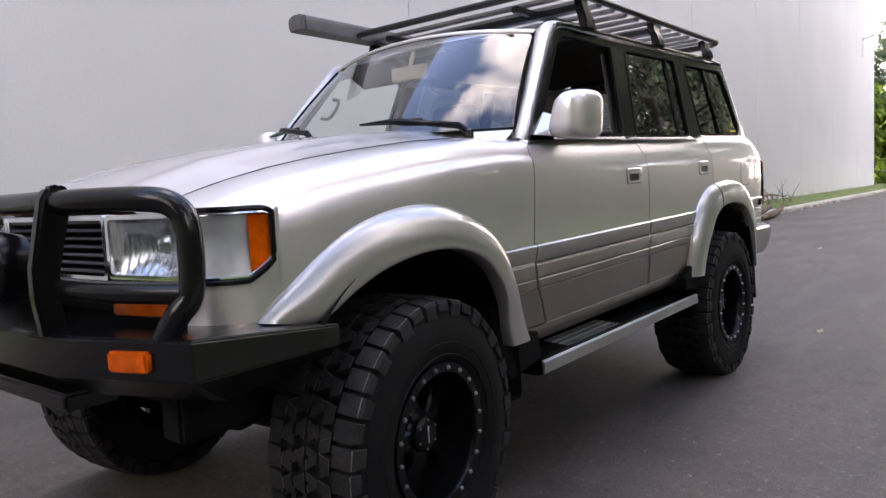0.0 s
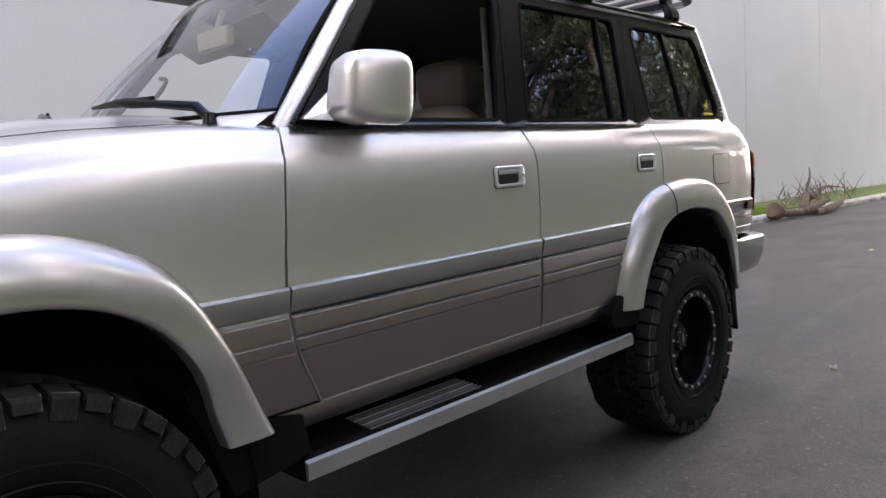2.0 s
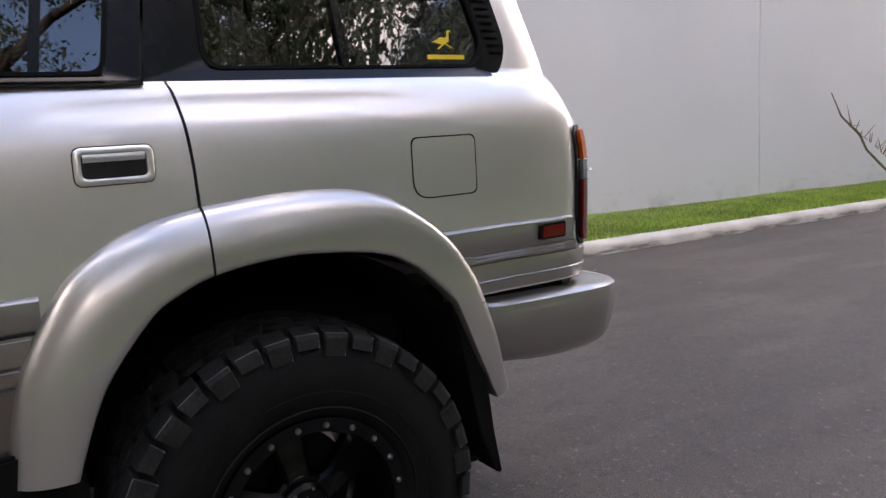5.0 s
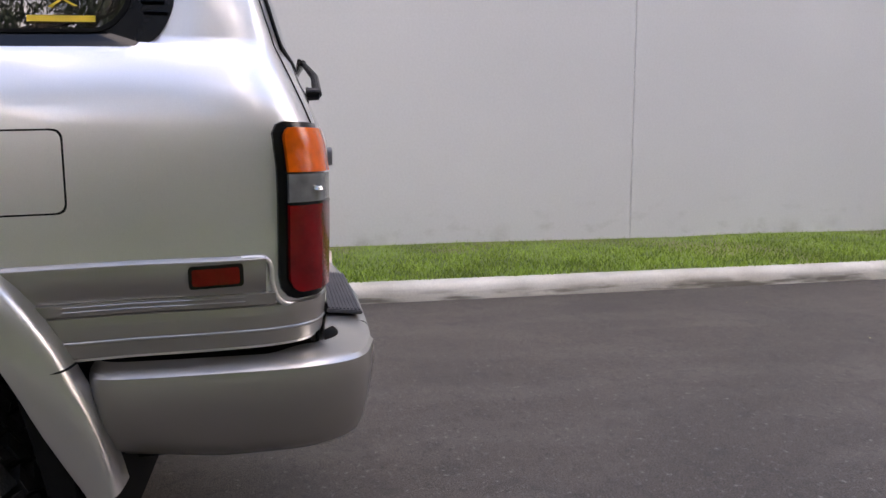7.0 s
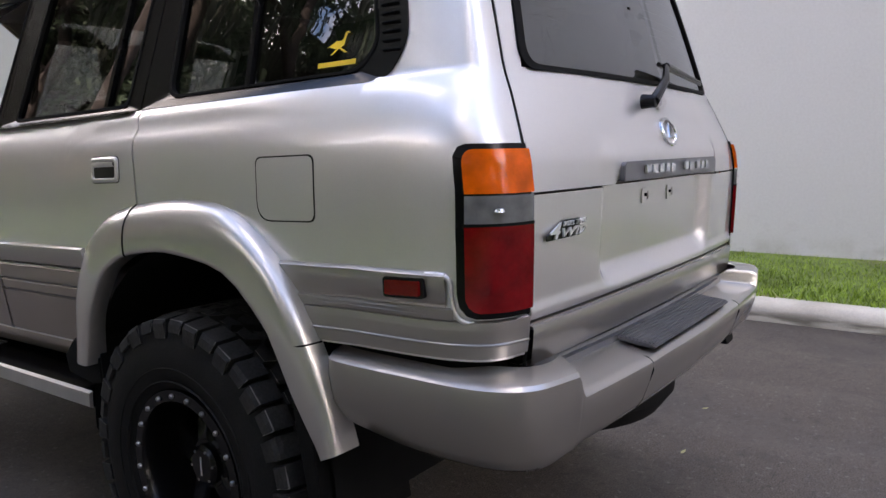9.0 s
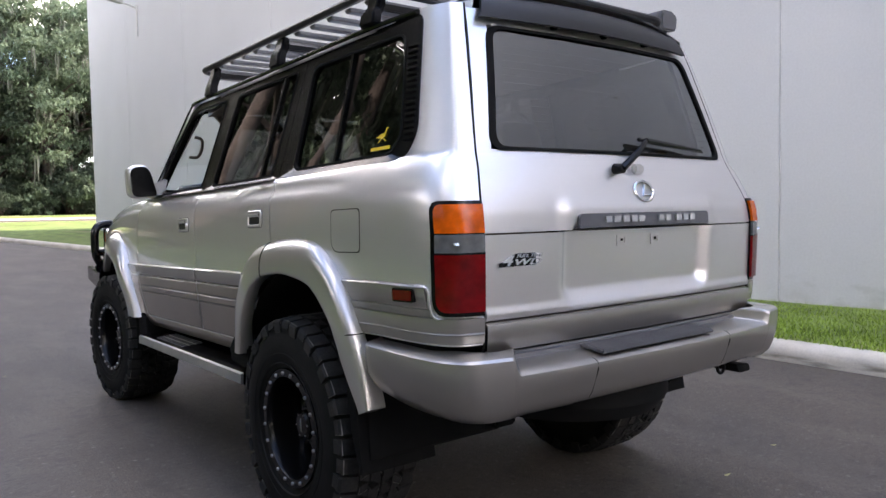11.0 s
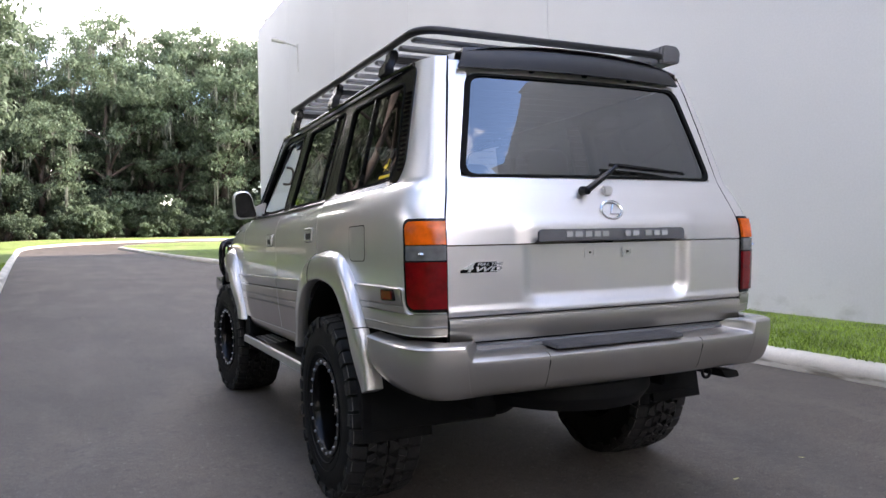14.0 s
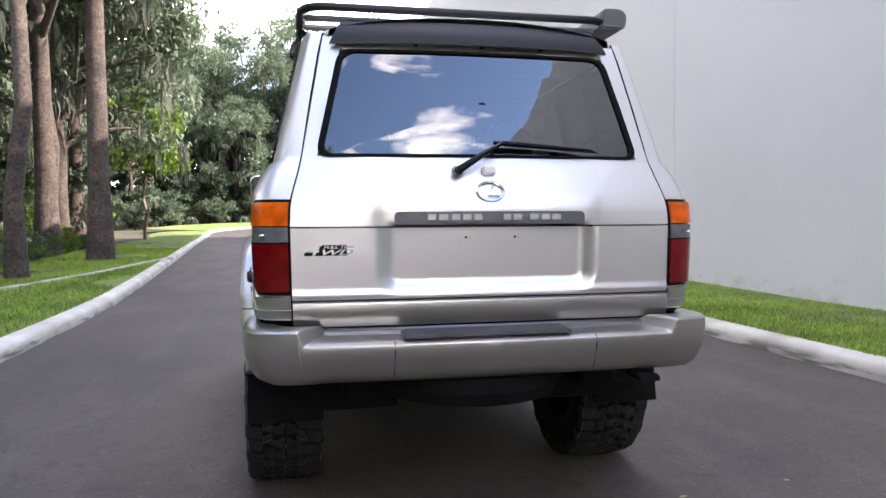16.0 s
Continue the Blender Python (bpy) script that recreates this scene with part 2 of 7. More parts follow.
for _m in (LEAF_A, LEAF_B, LEAF_C, GRASS, MOSS):
    _m.node_tree.nodes["Principled BSDF"].inputs["Transmission Weight"].default_value = 0.0
    _m.node_tree.nodes["Principled BSDF"].inputs["Specular IOR Level"].default_value = 0.25


def stain(m, colour, lo, hi, scale, cut, stretch=(1, 1, 1), height=None):
    """Blotches of dirt with a noisy outline; height keeps them below a world z."""
    n, l = m.node_tree.nodes, m.node_tree.links
    bs = n["Principled BSDF"]
    old = bs.inputs["Base Color"].links[0].from_socket
    geo, mp, nz, blot, mx = (n.new(k) for k in ("ShaderNodeNewGeometry", "ShaderNodeMapping", "ShaderNodeTexNoise", "ShaderNodeMapRange", "ShaderNodeMix"))
    mp.inputs["Scale"].default_value = stretch
    l.new(geo.outputs["Position"], mp.inputs["Vector"])
    l.new(mp.outputs["Vector"], nz.inputs["Vector"])
    nz.inputs["Scale"].default_value, nz.inputs["Detail"].default_value = scale, 8.0
    blot.inputs["From Min"].default_value, blot.inputs["From Max"].default_value = cut, cut + 0.16
    blot.inputs["To Min"].default_value, blot.inputs["To Max"].default_value = lo, hi
    l.new(nz.outputs["Fac"], blot.inputs["Value"])
    fac = blot.outputs["Result"]
    if height:
        sep, hg, mu = n.new("ShaderNodeSeparateXYZ"), n.new("ShaderNodeMapRange"), n.new("ShaderNodeMath")
        l.new(geo.outputs["Position"], sep.inputs[0])
        hg.inputs["From Min"].default_value, hg.inputs["From Max"].default_value = height, height * 0.4
        l.new(sep.outputs["Z"], hg.inputs["Value"])
        mu.operation = "MULTIPLY"
        l.new(fac, mu.inputs[0])
        l.new(hg.outputs["Result"], mu.inputs[1])
        fac = mu.outputs[0]
    mx.data_type = "RGBA"
    mx.inputs["B"].default_value = (*colour, 1)
    l.new(fac, mx.inputs["Factor"])
    l.new(old, mx.inputs["A"])
    l.new(mx.outputs["Result"], bs.inputs["Base Color"])


stain(ASPHALT, (0.108, 0.090, 0.074), 0.0, 0.55, 1.3, 0.48, (1.6, 0.45, 1.0))
stain(ASPHALT, (0.028, 0.025, 0.023), 0.0, 0.55, 0.9, 0.55, (1.0, 0.6, 1.0))
stain(ASPHALT, (0.032, 0.028, 0.026), 0.0, 0.5, 7.0, 0.53)
stain(ASPHALT, (0.025, 0.022, 0.020), 0.0, 0.55, 70.0, 0.54)
stain(ASPHALT, (0.022, 0.020, 0.018), 0.0, 0.6, 26.0, 0.55)
stain(ASPHALT, (0.20, 0.185, 0.17), 0.0, 0.8, 34.0, 0.60)
stain(CONCRETE, (0.13, 0.115, 0.09), 0.0, 0.85, 2.6, 0.46, (1, 0.8, 6.0), 0.11)
stain(WALL, (0.33, 0.34, 0.32), 0.0, 0.40, 3.4, 0.56, (1, 1, 2.0), 0.75)
stain(WALL, (0.56, 0.565, 0.57), 0.0, 0.22, 0.7, 0.50, (1, 0.9, 0.45))
stain(JOINT, (0.30, 0.29, 0.27), 0.0, 0.8, 1.5, 0.48, (1, 1, 0.8), 1.6)
stain(SOIL, (0.24, 0.18, 0.11), 0.0, 0.75, 0.45, 0.55)

# ---- mesh tools ----
class Mesh:
    """Collects vertices and faces; every method adds one solid or sheet."""

    def __init__(self):
        self.v, self.f = [], []

    def add(self, verts, faces):
        k = len(self.v)
        self.v += [tuple(p) for p in verts]
        self.f += [tuple(i + k for i in f) for f in faces]
        return self

    def sheet(self, grid, wrap=False, flip=False):
        """Rows of points, joined into quads; wrap joins the last column to the first."""
        n, m = len(grid), len(grid[0])
        fs = []
        for i in range(n - 1):
            for j in range(m if wrap else m - 1):
                q = (i * m + j, i * m + (j + 1) % m, (i + 1) * m + (j + 1) % m, (i + 1) * m + j)
                fs.append(q[::-1] if flip else q)
        return self.add([p for row in grid for p in row], fs)

    def box(self, c, s, rot=None):
        pts = [Vector((x * s[0] / 2, y * s[1] / 2, z * s[2] / 2)) for x in (-1, 1) for y in (-1, 1) for z in (-1, 1)]
        if rot:
            r = Euler([radians(a) for a in rot]).to_matrix()
            pts = [r @ p for p in pts]
        return self.add([p + Vector(c) for p in pts],
                        [(0, 1, 3, 2), (4, 6, 7, 5), (0, 4, 5, 1), (2, 3, 7, 6), (0, 2, 6, 4), (1, 5, 7, 3)])

    def pillow(self, c, s, rot=None, n=7, k=4.0):
        """A rounded cushion: a cube's faces drawn onto a superellipsoid."""
        r = Euler([radians(a) for a in rot]).to_matrix() if rot else Matrix.Identity(3)
        for ax in range(3):
            for sg in (-1, 1):
                grid = []
                for i in range(n + 1):
                    row = []
                    for j in range(n + 1):
                        p = [0.0, 0.0, 0.0]
                        p[ax], p[(ax + 1) % 3], p[(ax + 2) % 3] = sg, -1 + 2 * i / n, -1 + 2 * j / n
                        q = sum(abs(v) ** k for v in p) ** (-1 / k)
                        row.append(Vector(c) + r @ Vector([p[a] * q * s[a] / 2 for a in range(3)]))
                    grid.append(row)
                self.sheet(grid)
        return self

    def tube(self, path, r, n=12, caps=True):
        """A round tube along points; r is one radius or one for each point."""
        path = [Vector(p) for p in path]
        rs = r if isinstance(r, (list, tuple)) else [r] * len(path)
        t = [(path[min(i + 1, len(path) - 1)] - path[max(i - 1, 0)]).normalized() for i in range(len(path))]
        side = t[0].orthogonal().normalized()
        grid = []
        for p, d, q in zip(path, t, rs):
            side = (side - d * side.dot(d)).normalized()
            up = d.cross(side)
            grid.append([p + q * (math.cos(a) * side + math.sin(a) * up) for a in (2 * math.pi * k / n for k in range(n))])
        k = len(self.v)
        self.sheet(grid, wrap=True)
        if caps:
            self.f += [tuple(k + i for i in range(n))[::-1], tuple(k + (len(path) - 1) * n + i for i in range(n))]
        return self

    def lathe(self, profile, axis, centre, n=48, cap=False):
        """Profile of (radius, offset along axis) turned about the axis 'x', 'y' or 'z' through centre."""
        grid = []
        for r, h in profile:
            row = []
            for k in range(n):
                a = 2 * math.pi * k / n
                c, s = r * math.cos(a), r * math.sin(a)
                p = {"x": (h, c, s), "y": (c, h, s), "z": (c, s, h)}[axis]
                row.append(tuple(p[i] + centre[i] for i in range(3)))
            grid.append(row)
        k = len(self.v)
        self.sheet(grid, wrap=True)
        if cap:
            self.f += [tuple(k + i for i in range(n)), tuple(k + (len(profile) - 1) * n + i for i in range(n))[::-1]]
        return self

    def prism(self, poly, axis, a, b):
        """A polygon of 2D points swept along an axis from a to b. axis 'x': (y, z); 'y': (x, z); 'z': (x, y)."""
        def lift(p, h):
            return {"x": (h, p[0], p[1]), "y": (p[0], h, p[1]), "z": (p[0], p[1], h)}[axis]
        n = len(poly)
        vs = [lift(p, a) for p in poly] + [lift(p, b) for p in poly]
        fs = [tuple(range(n)), tuple(range(n, 2 * n))[::-1]]
        fs += [(i, i + n, (i + 1) % n + n, (i + 1) % n) for i in range(n)]
        return self.add(vs, fs)

    def ring(self, outer, inner, lift, depth):
        """A frame between two closed outlines of equal length; lift(p, d) places a 2D point at depth d."""
        n = len(outer)
        rows = [[lift(p, depth) for p in outer], [lift(p, 0) for p in outer], [lift(p, 0) for p in inner], [lift(p, depth) for p in inner]]
        return self.sheet(rows, wrap=True)


def smooth_mesh(name, m, angle=35.0, clean=True):
    me = bpy.data.meshes.new(name)
    me.from_pydata(m.v, [], m.f)
    if clean:
        bm = bmesh.new()
        bm.from_mesh(me)
        bmesh.ops.remove_doubles(bm, verts=bm.verts, dist=0.00005)
        bmesh.ops.recalc_face_normals(bm, faces=bm.faces)
        bm.to_mesh(me)
        bm.free()
    me.shade_smooth()
    me.set_sharp_from_angle(angle=radians(angle))
    return me


def part(name, m, material, parent=None, label="", angle=35.0, bevel=0.0, clean=True, kind=""):
    """Links a Mesh (or shares a mesh datablock) as one object under a thing or part."""
    me = m if isinstance(m, bpy.types.Mesh) else smooth_mesh(name, m, angle, clean)
    if bevel:
        bm = bmesh.new()
        bm.from_mesh(me)
        es = [e for e in bm.edges if len(e.link_faces) == 2 and e.calc_face_angle(0) > radians(30)]
        bmesh.ops.bevel(bm, geom=es, offset=bevel, segments=2, affect="EDGES", clamp_overlap=True)
        bm.to_mesh(me)
        bm.free()
        me.shade_smooth()
        me.set_sharp_from_angle(angle=radians(angle))
    if not me.materials:
        me.materials.append(material)
    ob = new(name, me)
    if parent:
        ob.parent = parent
    if label or kind:
        tagged(ob, label=label, kind=kind)
    return ob


def thing(name, label, category, group="", kind=""):
    return tagged(new(name), label, category, group, kind)


def solid(name, m, material, label, category, group="", kind="", **kw):
    return tagged(part(name, m, material, **kw), label, category, group, kind)


def lerp(a, b, t):
    return a + (b - a) * t


def table(x, pairs):
    """Piecewise-linear look-up in (x, value) pairs with rising x."""
    return float(np.interp(x, [p[0] for p in pairs], [p[1] for p in pairs]))


def curve_through(pts, n, closed=False):
    """n points on a Catmull-Rom curve through 2D or 3D points."""
    pts = [np.array(p, float) for p in pts]
    k = len(pts)
    out = []
    spans = k if closed else k - 1
    for i in range(n):
        u = i / (n if closed else n - 1) * spans
        j = min(int(u), spans - 1)
        t = u - j
        if closed:
            p0, p1, p2, p3 = (pts[(j + d) % k] for d in (-1, 0, 1, 2))
        else:
            p0, p1, p2, p3 = pts[max(j - 1, 0)], pts[j], pts[j + 1], pts[min(j + 2, k - 1)]
        out.append(tuple(0.5 * (2 * p1 + (p2 - p0) * t + (2 * p0 - 5 * p1 + 4 * p2 - p3) * t * t + (3 * p1 - p0 - 3 * p2 + p3) * t ** 3)))
    return out


def rounded(poly, radii, seg=5):
    """A closed 2D outline with its corners rounded."""
    out, n = [], len(poly)
    for i in range(n):
        p, a, b = Vector(poly[i]), Vector(poly[i - 1]), Vector(poly[(i + 1) % n])
        r = radii[i] if isinstance(radii, (list, tuple)) else radii
        u, v = (a - p), (b - p)
        d = min(r, u.length * 0.45, v.length * 0.45)
        s, e = p + u.normalized() * d, p + v.normalized() * d
        for k in range(seg + 1):
            t = k / seg
            q = (1 - t) ** 2 * s + 2 * t * (1 - t) * p + t * t * e
            out.append((q.x, q.y))
    return out

# ---- ground, road, kerbs, lawn, building ----
KERB_R, KERB_L, WALL_X = 3.60, -3.30, 5.95
WALL_END, WALL_START, WALL_TOP = 34.6, -51.0, 11.8
BEND = 44.0                                    # where the road starts to turn right


def road_edge(side, y):
    """x of the kerb line; the road swings a little to the left before its bend."""
    if side < 0:
        return KERB_L + table(y, [(3.0, 0.0), (6.0, -0.01), (8.0, -0.05), (11.0, -0.20), (17.5, -0.63), (28.5, -1.38), (44.0, -2.30)])
    drift = 0.0
    if y > 6:
        drift = -0.004 * (min(y, 24.0) - 6.0) ** 2 - 0.144 * max(y - 24.0, 0.0)
    return (KERB_R if side > 0 else KERB_L) + drift


def rise(y):
    """The road climbs gently beyond the car."""
    if y > 32:
        return table(y, [(32.0, 0.39), (44.0, 0.66), (57.0, 1.02), (70.0, 1.2)])
    return 0.0 if y < 4 else (0.0015 * (y - 4) ** 2 if y < 9 else 0.0075 + 0.015 * (y - 6.5))


ground = Mesh()
ground.sheet([[(x, y, rise(min(y, 70)) - 0.03) for x in (-900, -60, -20, 0, 20, 60, 900)] for y in (-900, -80, 0, 4, 7, 10, 20, 32, 44, 57, 70, 200, 900)])
solid("ground", ground, FOREST_FLOOR, "leafy brown and green forest floor reaching the horizon", "ground", kind="structure")

road = Mesh()
ys = [-70 + 2.0 * i for i in range(58)]
road.sheet([[(lerp(road_edge(-1, y) - 0.05, road_edge(1, y) + 0.05, u), y, rise(y)) for u in (0, 0.25, 0.5, 0.75, 1)] for y in ys])
arc = []
cx = road_edge(1, BEND) + 6.0
SQUEEZE = (cx - road_edge(-1, BEND)) / 13.1     # the outer side of the bend is a little flattened
for k in range(13):
    a = math.pi - k * math.pi / 2 / 12
    arc.append([(cx + r * lerp(1.0, SQUEEZE, (r - 5.95) / 7.15) * math.cos(a), BEND + r * math.sin(a), rise(BEND + r * math.sin(a)) + 0.002) for r in (5.95, 8, 10, 12, 13.1)])
road.sheet(arc)
road.sheet([[(x, BEND + r, rise(BEND + r) + 0.002) for r in (5.95, 8, 10, 12, 13.1)] for x in (cx, cx + 20, cx + 60, cx + 120)])
solid("road", road, ASPHALT, "dark grey asphalt service road, smooth and dry", "road", kind="structure")

KERB_PROFILE = [(0.0, -0.02), (0.0, 0.06), (0.012, 0.105), (0.04, 0.135), (0.08, 0.148), (0.19, 0.152), (0.19, -0.02)]


def kerb_run(line, out, name, label):
    """A rolled concrete kerb swept along plan points; out(i) is the direction away from the road."""
    m = Mesh()
    m.sheet([[(p[0] + out(i)[0] * d, p[1] + out(i)[1] * d, h + rise(p[1])) for d, h in KERB_PROFILE] for i, p in enumerate(line)])
    return solid(name, m, CONCRETE, label, "kerb", kind="structure", angle=60)


for side, name in ((1, "kerb_east"), (-1, "kerb_west")):
    line = [(road_edge(side, y), y) for y in [-70 + 1.5 * i for i in range(78)] if y <= BEND]
    kerb_run(line, lambda i, s=side: (s, 0), name, "pale grey rolled concrete kerb with dirt along its foot")
bend_out = [(cx + 13.1 * SQUEEZE * math.cos(a), BEND + 13.1 * math.sin(a)) for a in (math.pi - k * math.pi / 2 / 16 for k in range(17))] + [(cx + 120, BEND + 13.1)]
kerb_run(bend_out, lambda i: (math.cos(math.pi - min(i, 16) * math.pi / 32), math.sin(math.pi - min(i, 16) * math.pi / 32)), "kerb_bend_outer",
         "pale concrete kerb round the outside of the bend")
bend_in = [(cx + 5.9 * math.cos(a), BEND + 5.9 * math.sin(a)) for a in (math.pi - k * math.pi / 2 / 12 for k in range(13))] + [(cx + 120, BEND + 5.9)]
kerb_run(bend_in, lambda i: (-math.cos(math.pi - min(i, 12) * math.pi / 24), -math.sin(math.pi - min(i, 12) * math.pi / 24)), "kerb_bend_inner",
         "pale concrete kerb round the inside of the bend")


def lawn_height(x, y):
    return rise(min(y, BEND)) + 0.145 + 0.02 * noise.noise((x * 0.6, y * 0.6, 3.1)) + 0.008 * noise.noise((x * 3, y * 3, 1.7))


def lawn_sheet(x0, x1, y0, y1, nx, ny, name, label, climb=0.0, drop=0.0):
    m = Mesh()
    m.sheet([[(x0(y) + (x1(y) - x0(y)) * u, y, lawn_height(x0(y) + (x1(y) - x0(y)) * u, y) + climb * u - drop * (1 - u) ** 5) for u in (i / nx for i in range(nx + 1))]
             for y in (y0 + (y1 - y0) * j / ny for j in range(ny + 1))])
    return solid(name, m, SOIL, label, "lawn", kind="structure", angle=80)


lawn_sheet(lambda y: road_edge(1, y) + 0.18, lambda y: max(WALL_X, road_edge(1, y) + 0.5) if y < WALL_END else 60.0, -60, BEND - 0.5, 12, 120, "lawn_east", "strip of mown green grass between kerb and wall", climb=0.03)
lawn_sheet(lambda y: road_edge(-1, y) - 3.6 - 0.5 * math.sin(y * 0.3), lambda y: road_edge(-1, y) - 0.18, -70, BEND + 0.0, 12, 140, "lawn_west", "sloping grass verge with bare sandy patches", drop=0.22)
lawn_far = Mesh()
lawn_far.sheet([[(cx + r * SQUEEZE * math.cos(a), BEND + r * math.sin(a), rise(BEND + r * math.sin(a)) + 0.15 + 0.03 * (r - 13.2)) for r in (13.25, 15, 18)] for a in (math.pi - k * math.pi / 2 / 12 for k in range(13))])
lawn_far.sheet([[(x, BEND + r, rise(BEND + r) + 0.15 + 0.03 * (r - 13.2)) for r in (13.25, 15, 18)] for x in (cx, cx + 40, cx + 120)])
solid("lawn_north", lawn_far, SOIL, "sunlit mown verge beyond the bend", "lawn", kind="structure", angle=80)
lawn_in = Mesh()
lawn_in.sheet([[(cx + r * math.cos(a), BEND + r * math.sin(a), rise(BEND + r * math.sin(a)) + 0.15) for r in (0.0, 3, 5.75)] for a in (math.pi - k * math.pi / 2 / 12 for k in range(13))])
lawn_in.sheet([[(x, BEND + r, rise(BEND + r) + 0.15) for r in (-0.55, 3, 5.75)] for x in (cx - 0.01, cx + 40, cx + 120)])
solid("lawn_corner", lawn_in, SOIL, "sunlit lawn at the corner of the building", "lawn", kind="structure", angle=80)

for sm, edge in ((WALL, 0.42),):
    n_, l_ = sm.node_tree.nodes, sm.node_tree.links
    bs = n_["Principled BSDF"]
    old = bs.inputs["Base Color"].links[0].from_socket
    geo, sep, nz = n_.new("ShaderNodeNewGeometry"), n_.new("ShaderNodeSeparateXYZ"), n_.new("ShaderNodeTexNoise")
    l_.new(geo.outputs["Position"], sep.inputs[0])
    l_.new(geo.outputs["Position"], nz.inputs["Vector"])
    nz.inputs["Scale"].default_value, nz.inputs["Detail"].default_value = 2.2, 8.0
    hgt = n_.new("ShaderNodeMapRange")
    hgt.inputs["From Min"].default_value, hgt.inputs["From Max"].default_value = edge, 0.16
    l_.new(sep.outputs["Z"], hgt.inputs["Value"])
    blot = n_.new("ShaderNodeMapRange")
    blot.inputs["From Min"].default_value, blot.inputs["From Max"].default_value = 0.50, 0.68
    blot.inputs["To Max"].default_value = 0.45
    l_.new(nz.outputs["Fac"], blot.inputs["Value"])
    both = n_.new("ShaderNodeMath")
    both.operation = "MULTIPLY"
    l_.new(hgt.outputs["Result"], both.inputs[0])
    l_.new(blot.outputs["Result"], both.inputs[1])
    mx = n_.new("ShaderNodeMix")
    mx.data_type = "RGBA"
    mx.inputs["B"].default_value = (0.22, 0.22, 0.19, 1)
    l_.new(both.outputs[0], mx.inputs["Factor"])
    l_.new(old, mx.inputs["A"])
    l_.new(mx.outputs["Result"], bs.inputs["Base Color"])

m = Mesh()
edging = curve_through([(-3.95, 17.2), (-4.20, 15.0), (-4.62, 12.0), (-5.3, 9.2), (-6.6, 6.8)], 24)
m.sheet([[(x + dx, y, lawn_height(x, y) + dz) for dx, dz in ((-0.07, -0.05), (-0.06, 0.045), (0.05, 0.045), (0.06, -0.05))] for x, y in edging])
solid("edging_strip", m, CONCRETE, "narrow pale concrete edging across the verge", "edging", kind="structure", angle=40)

# building: tilt-up concrete panels with open joints
JOINTS = [WALL_START + 0.001] + [1.603 + 6.662 * k for k in range(-7, 5)] + [WALL_END]
building = thing("building", "long white painted concrete warehouse with vertical panel joints", "building")
for a, b in zip(JOINTS[:-1], JOINTS[1:]):
    m = Mesh()
    m.box((WALL_X + 0.15, (a + b) / 2, WALL_TOP / 2), (0.30, b - a - 0.011, WALL_TOP))
    part("panel", m, WALL, building, bevel=0.008)
m = Mesh()
m.box((WALL_X + 0.149, (WALL_START + WALL_END) / 2, WALL_TOP / 2 - 0.05), (0.27, WALL_END - WALL_START - 0.3, WALL_TOP - 0.1))
part("joint_backing", m, JOINT, building, "recessed grey sealant in the panel joints")
for y in (WALL_START + 0.15, WALL_END - 0.15):
    m = Mesh()
    m.box((WALL_X + 20.15, y, WALL_TOP / 2), (39.68, 0.3, WALL_TOP))
    part("end_wall", m, WALL, building)
m = Mesh()
m.box((WALL_X + 20.2, (WALL_START + WALL_END) / 2, WALL_TOP - 0.5), (39.8, WALL_END - WALL_START - 0.7, 0.2))
part("roof", m, CONCRETE, building)
m = Mesh()
m.box((WALL_X + 0.55, WALL_END - 0.5, WALL_TOP + 0.25), (0.5, 0.5, 0.5))
part("roof_scupper", m, GREY_PLASTIC, building, "small grey box at the roof edge")

for y in (26.6, WALL_START + 4.0):
    m = Mesh()
    lamp = thing("wall_lamp", "slim grey area light on a short wall arm", "wall lamp", "lights on the warehouse wall")
    m.box((-0.03, 0, 0), (0.06, 0.16, 0.22))
    part("bracket", m, LAMP_GREY, lamp, bevel=0.01)
    part("arm", Mesh().tube([(-0.04, 0, 0), (-0.25, 0, 0.06), (-0.6, 0, 0.14)], 0.03), LAMP_GREY, lamp)
    # added box, no known fitting: stands in for the shadowy streak below the arm
    part("conduit", Mesh().box((-0.02, 0, -0.62), (0.04, 0.05, 1.0)), LAMP_GREY, lamp, "thin added box in place of a shadowy streak down the wall", bevel=0.008)
    part("head", Mesh().box((-0.85, 0, 0.17), (0.6, 0.32, 0.09), (0, 8, 0)), LAMP_GREY, lamp, bevel=0.03)
    lamp.matrix_basis = pose(WALL_X, y, 9.1) @ Matrix.Scale(0.95, 4)

# ---- the off-road wagon ----
# The body is drawn in y (forwards) and a height that follows the nose-down stance; x is the half width.
suv = thing("off_road_suv", "lifted silver-beige off-road wagon with black bull bar and roof rack", "car")


def rake(y):
    return 0.025 * (1.1 - y)


SIDE = [(0.60, 0.868), (0.68, 0.880), (0.80, 0.897), (0.94, 0.906), (1.10, 0.912), (1.22, 0.9115), (1.28, 0.909), (1.31, 0.9055), (1.325, 0.9015), (1.335, 0.896), (1.342, 0.889), (1.348, 0.8835), (1.356, 0.8805),
        (1.375, 0.8755), (1.400, 0.868), (1.408, 0.862), (1.418, 0.828), (1.88, 0.713), (1.96, 0.693)]


def taper(y):
    if y > 2.0:
        return 1 - 0.105 * ((y - 2.0) / 1.45) ** 2
    if y < -0.35:
        return 1 - 0.035 * ((-0.35 - y) / 0.55) ** 2
    return 1.0


def side_x(y, zp):
    return table(zp, SIDE) * taper(y)


def at_side(s, y, zp, out=0.0):
    return (s * (side_x(y, zp) + out), y, zp + rake(y))


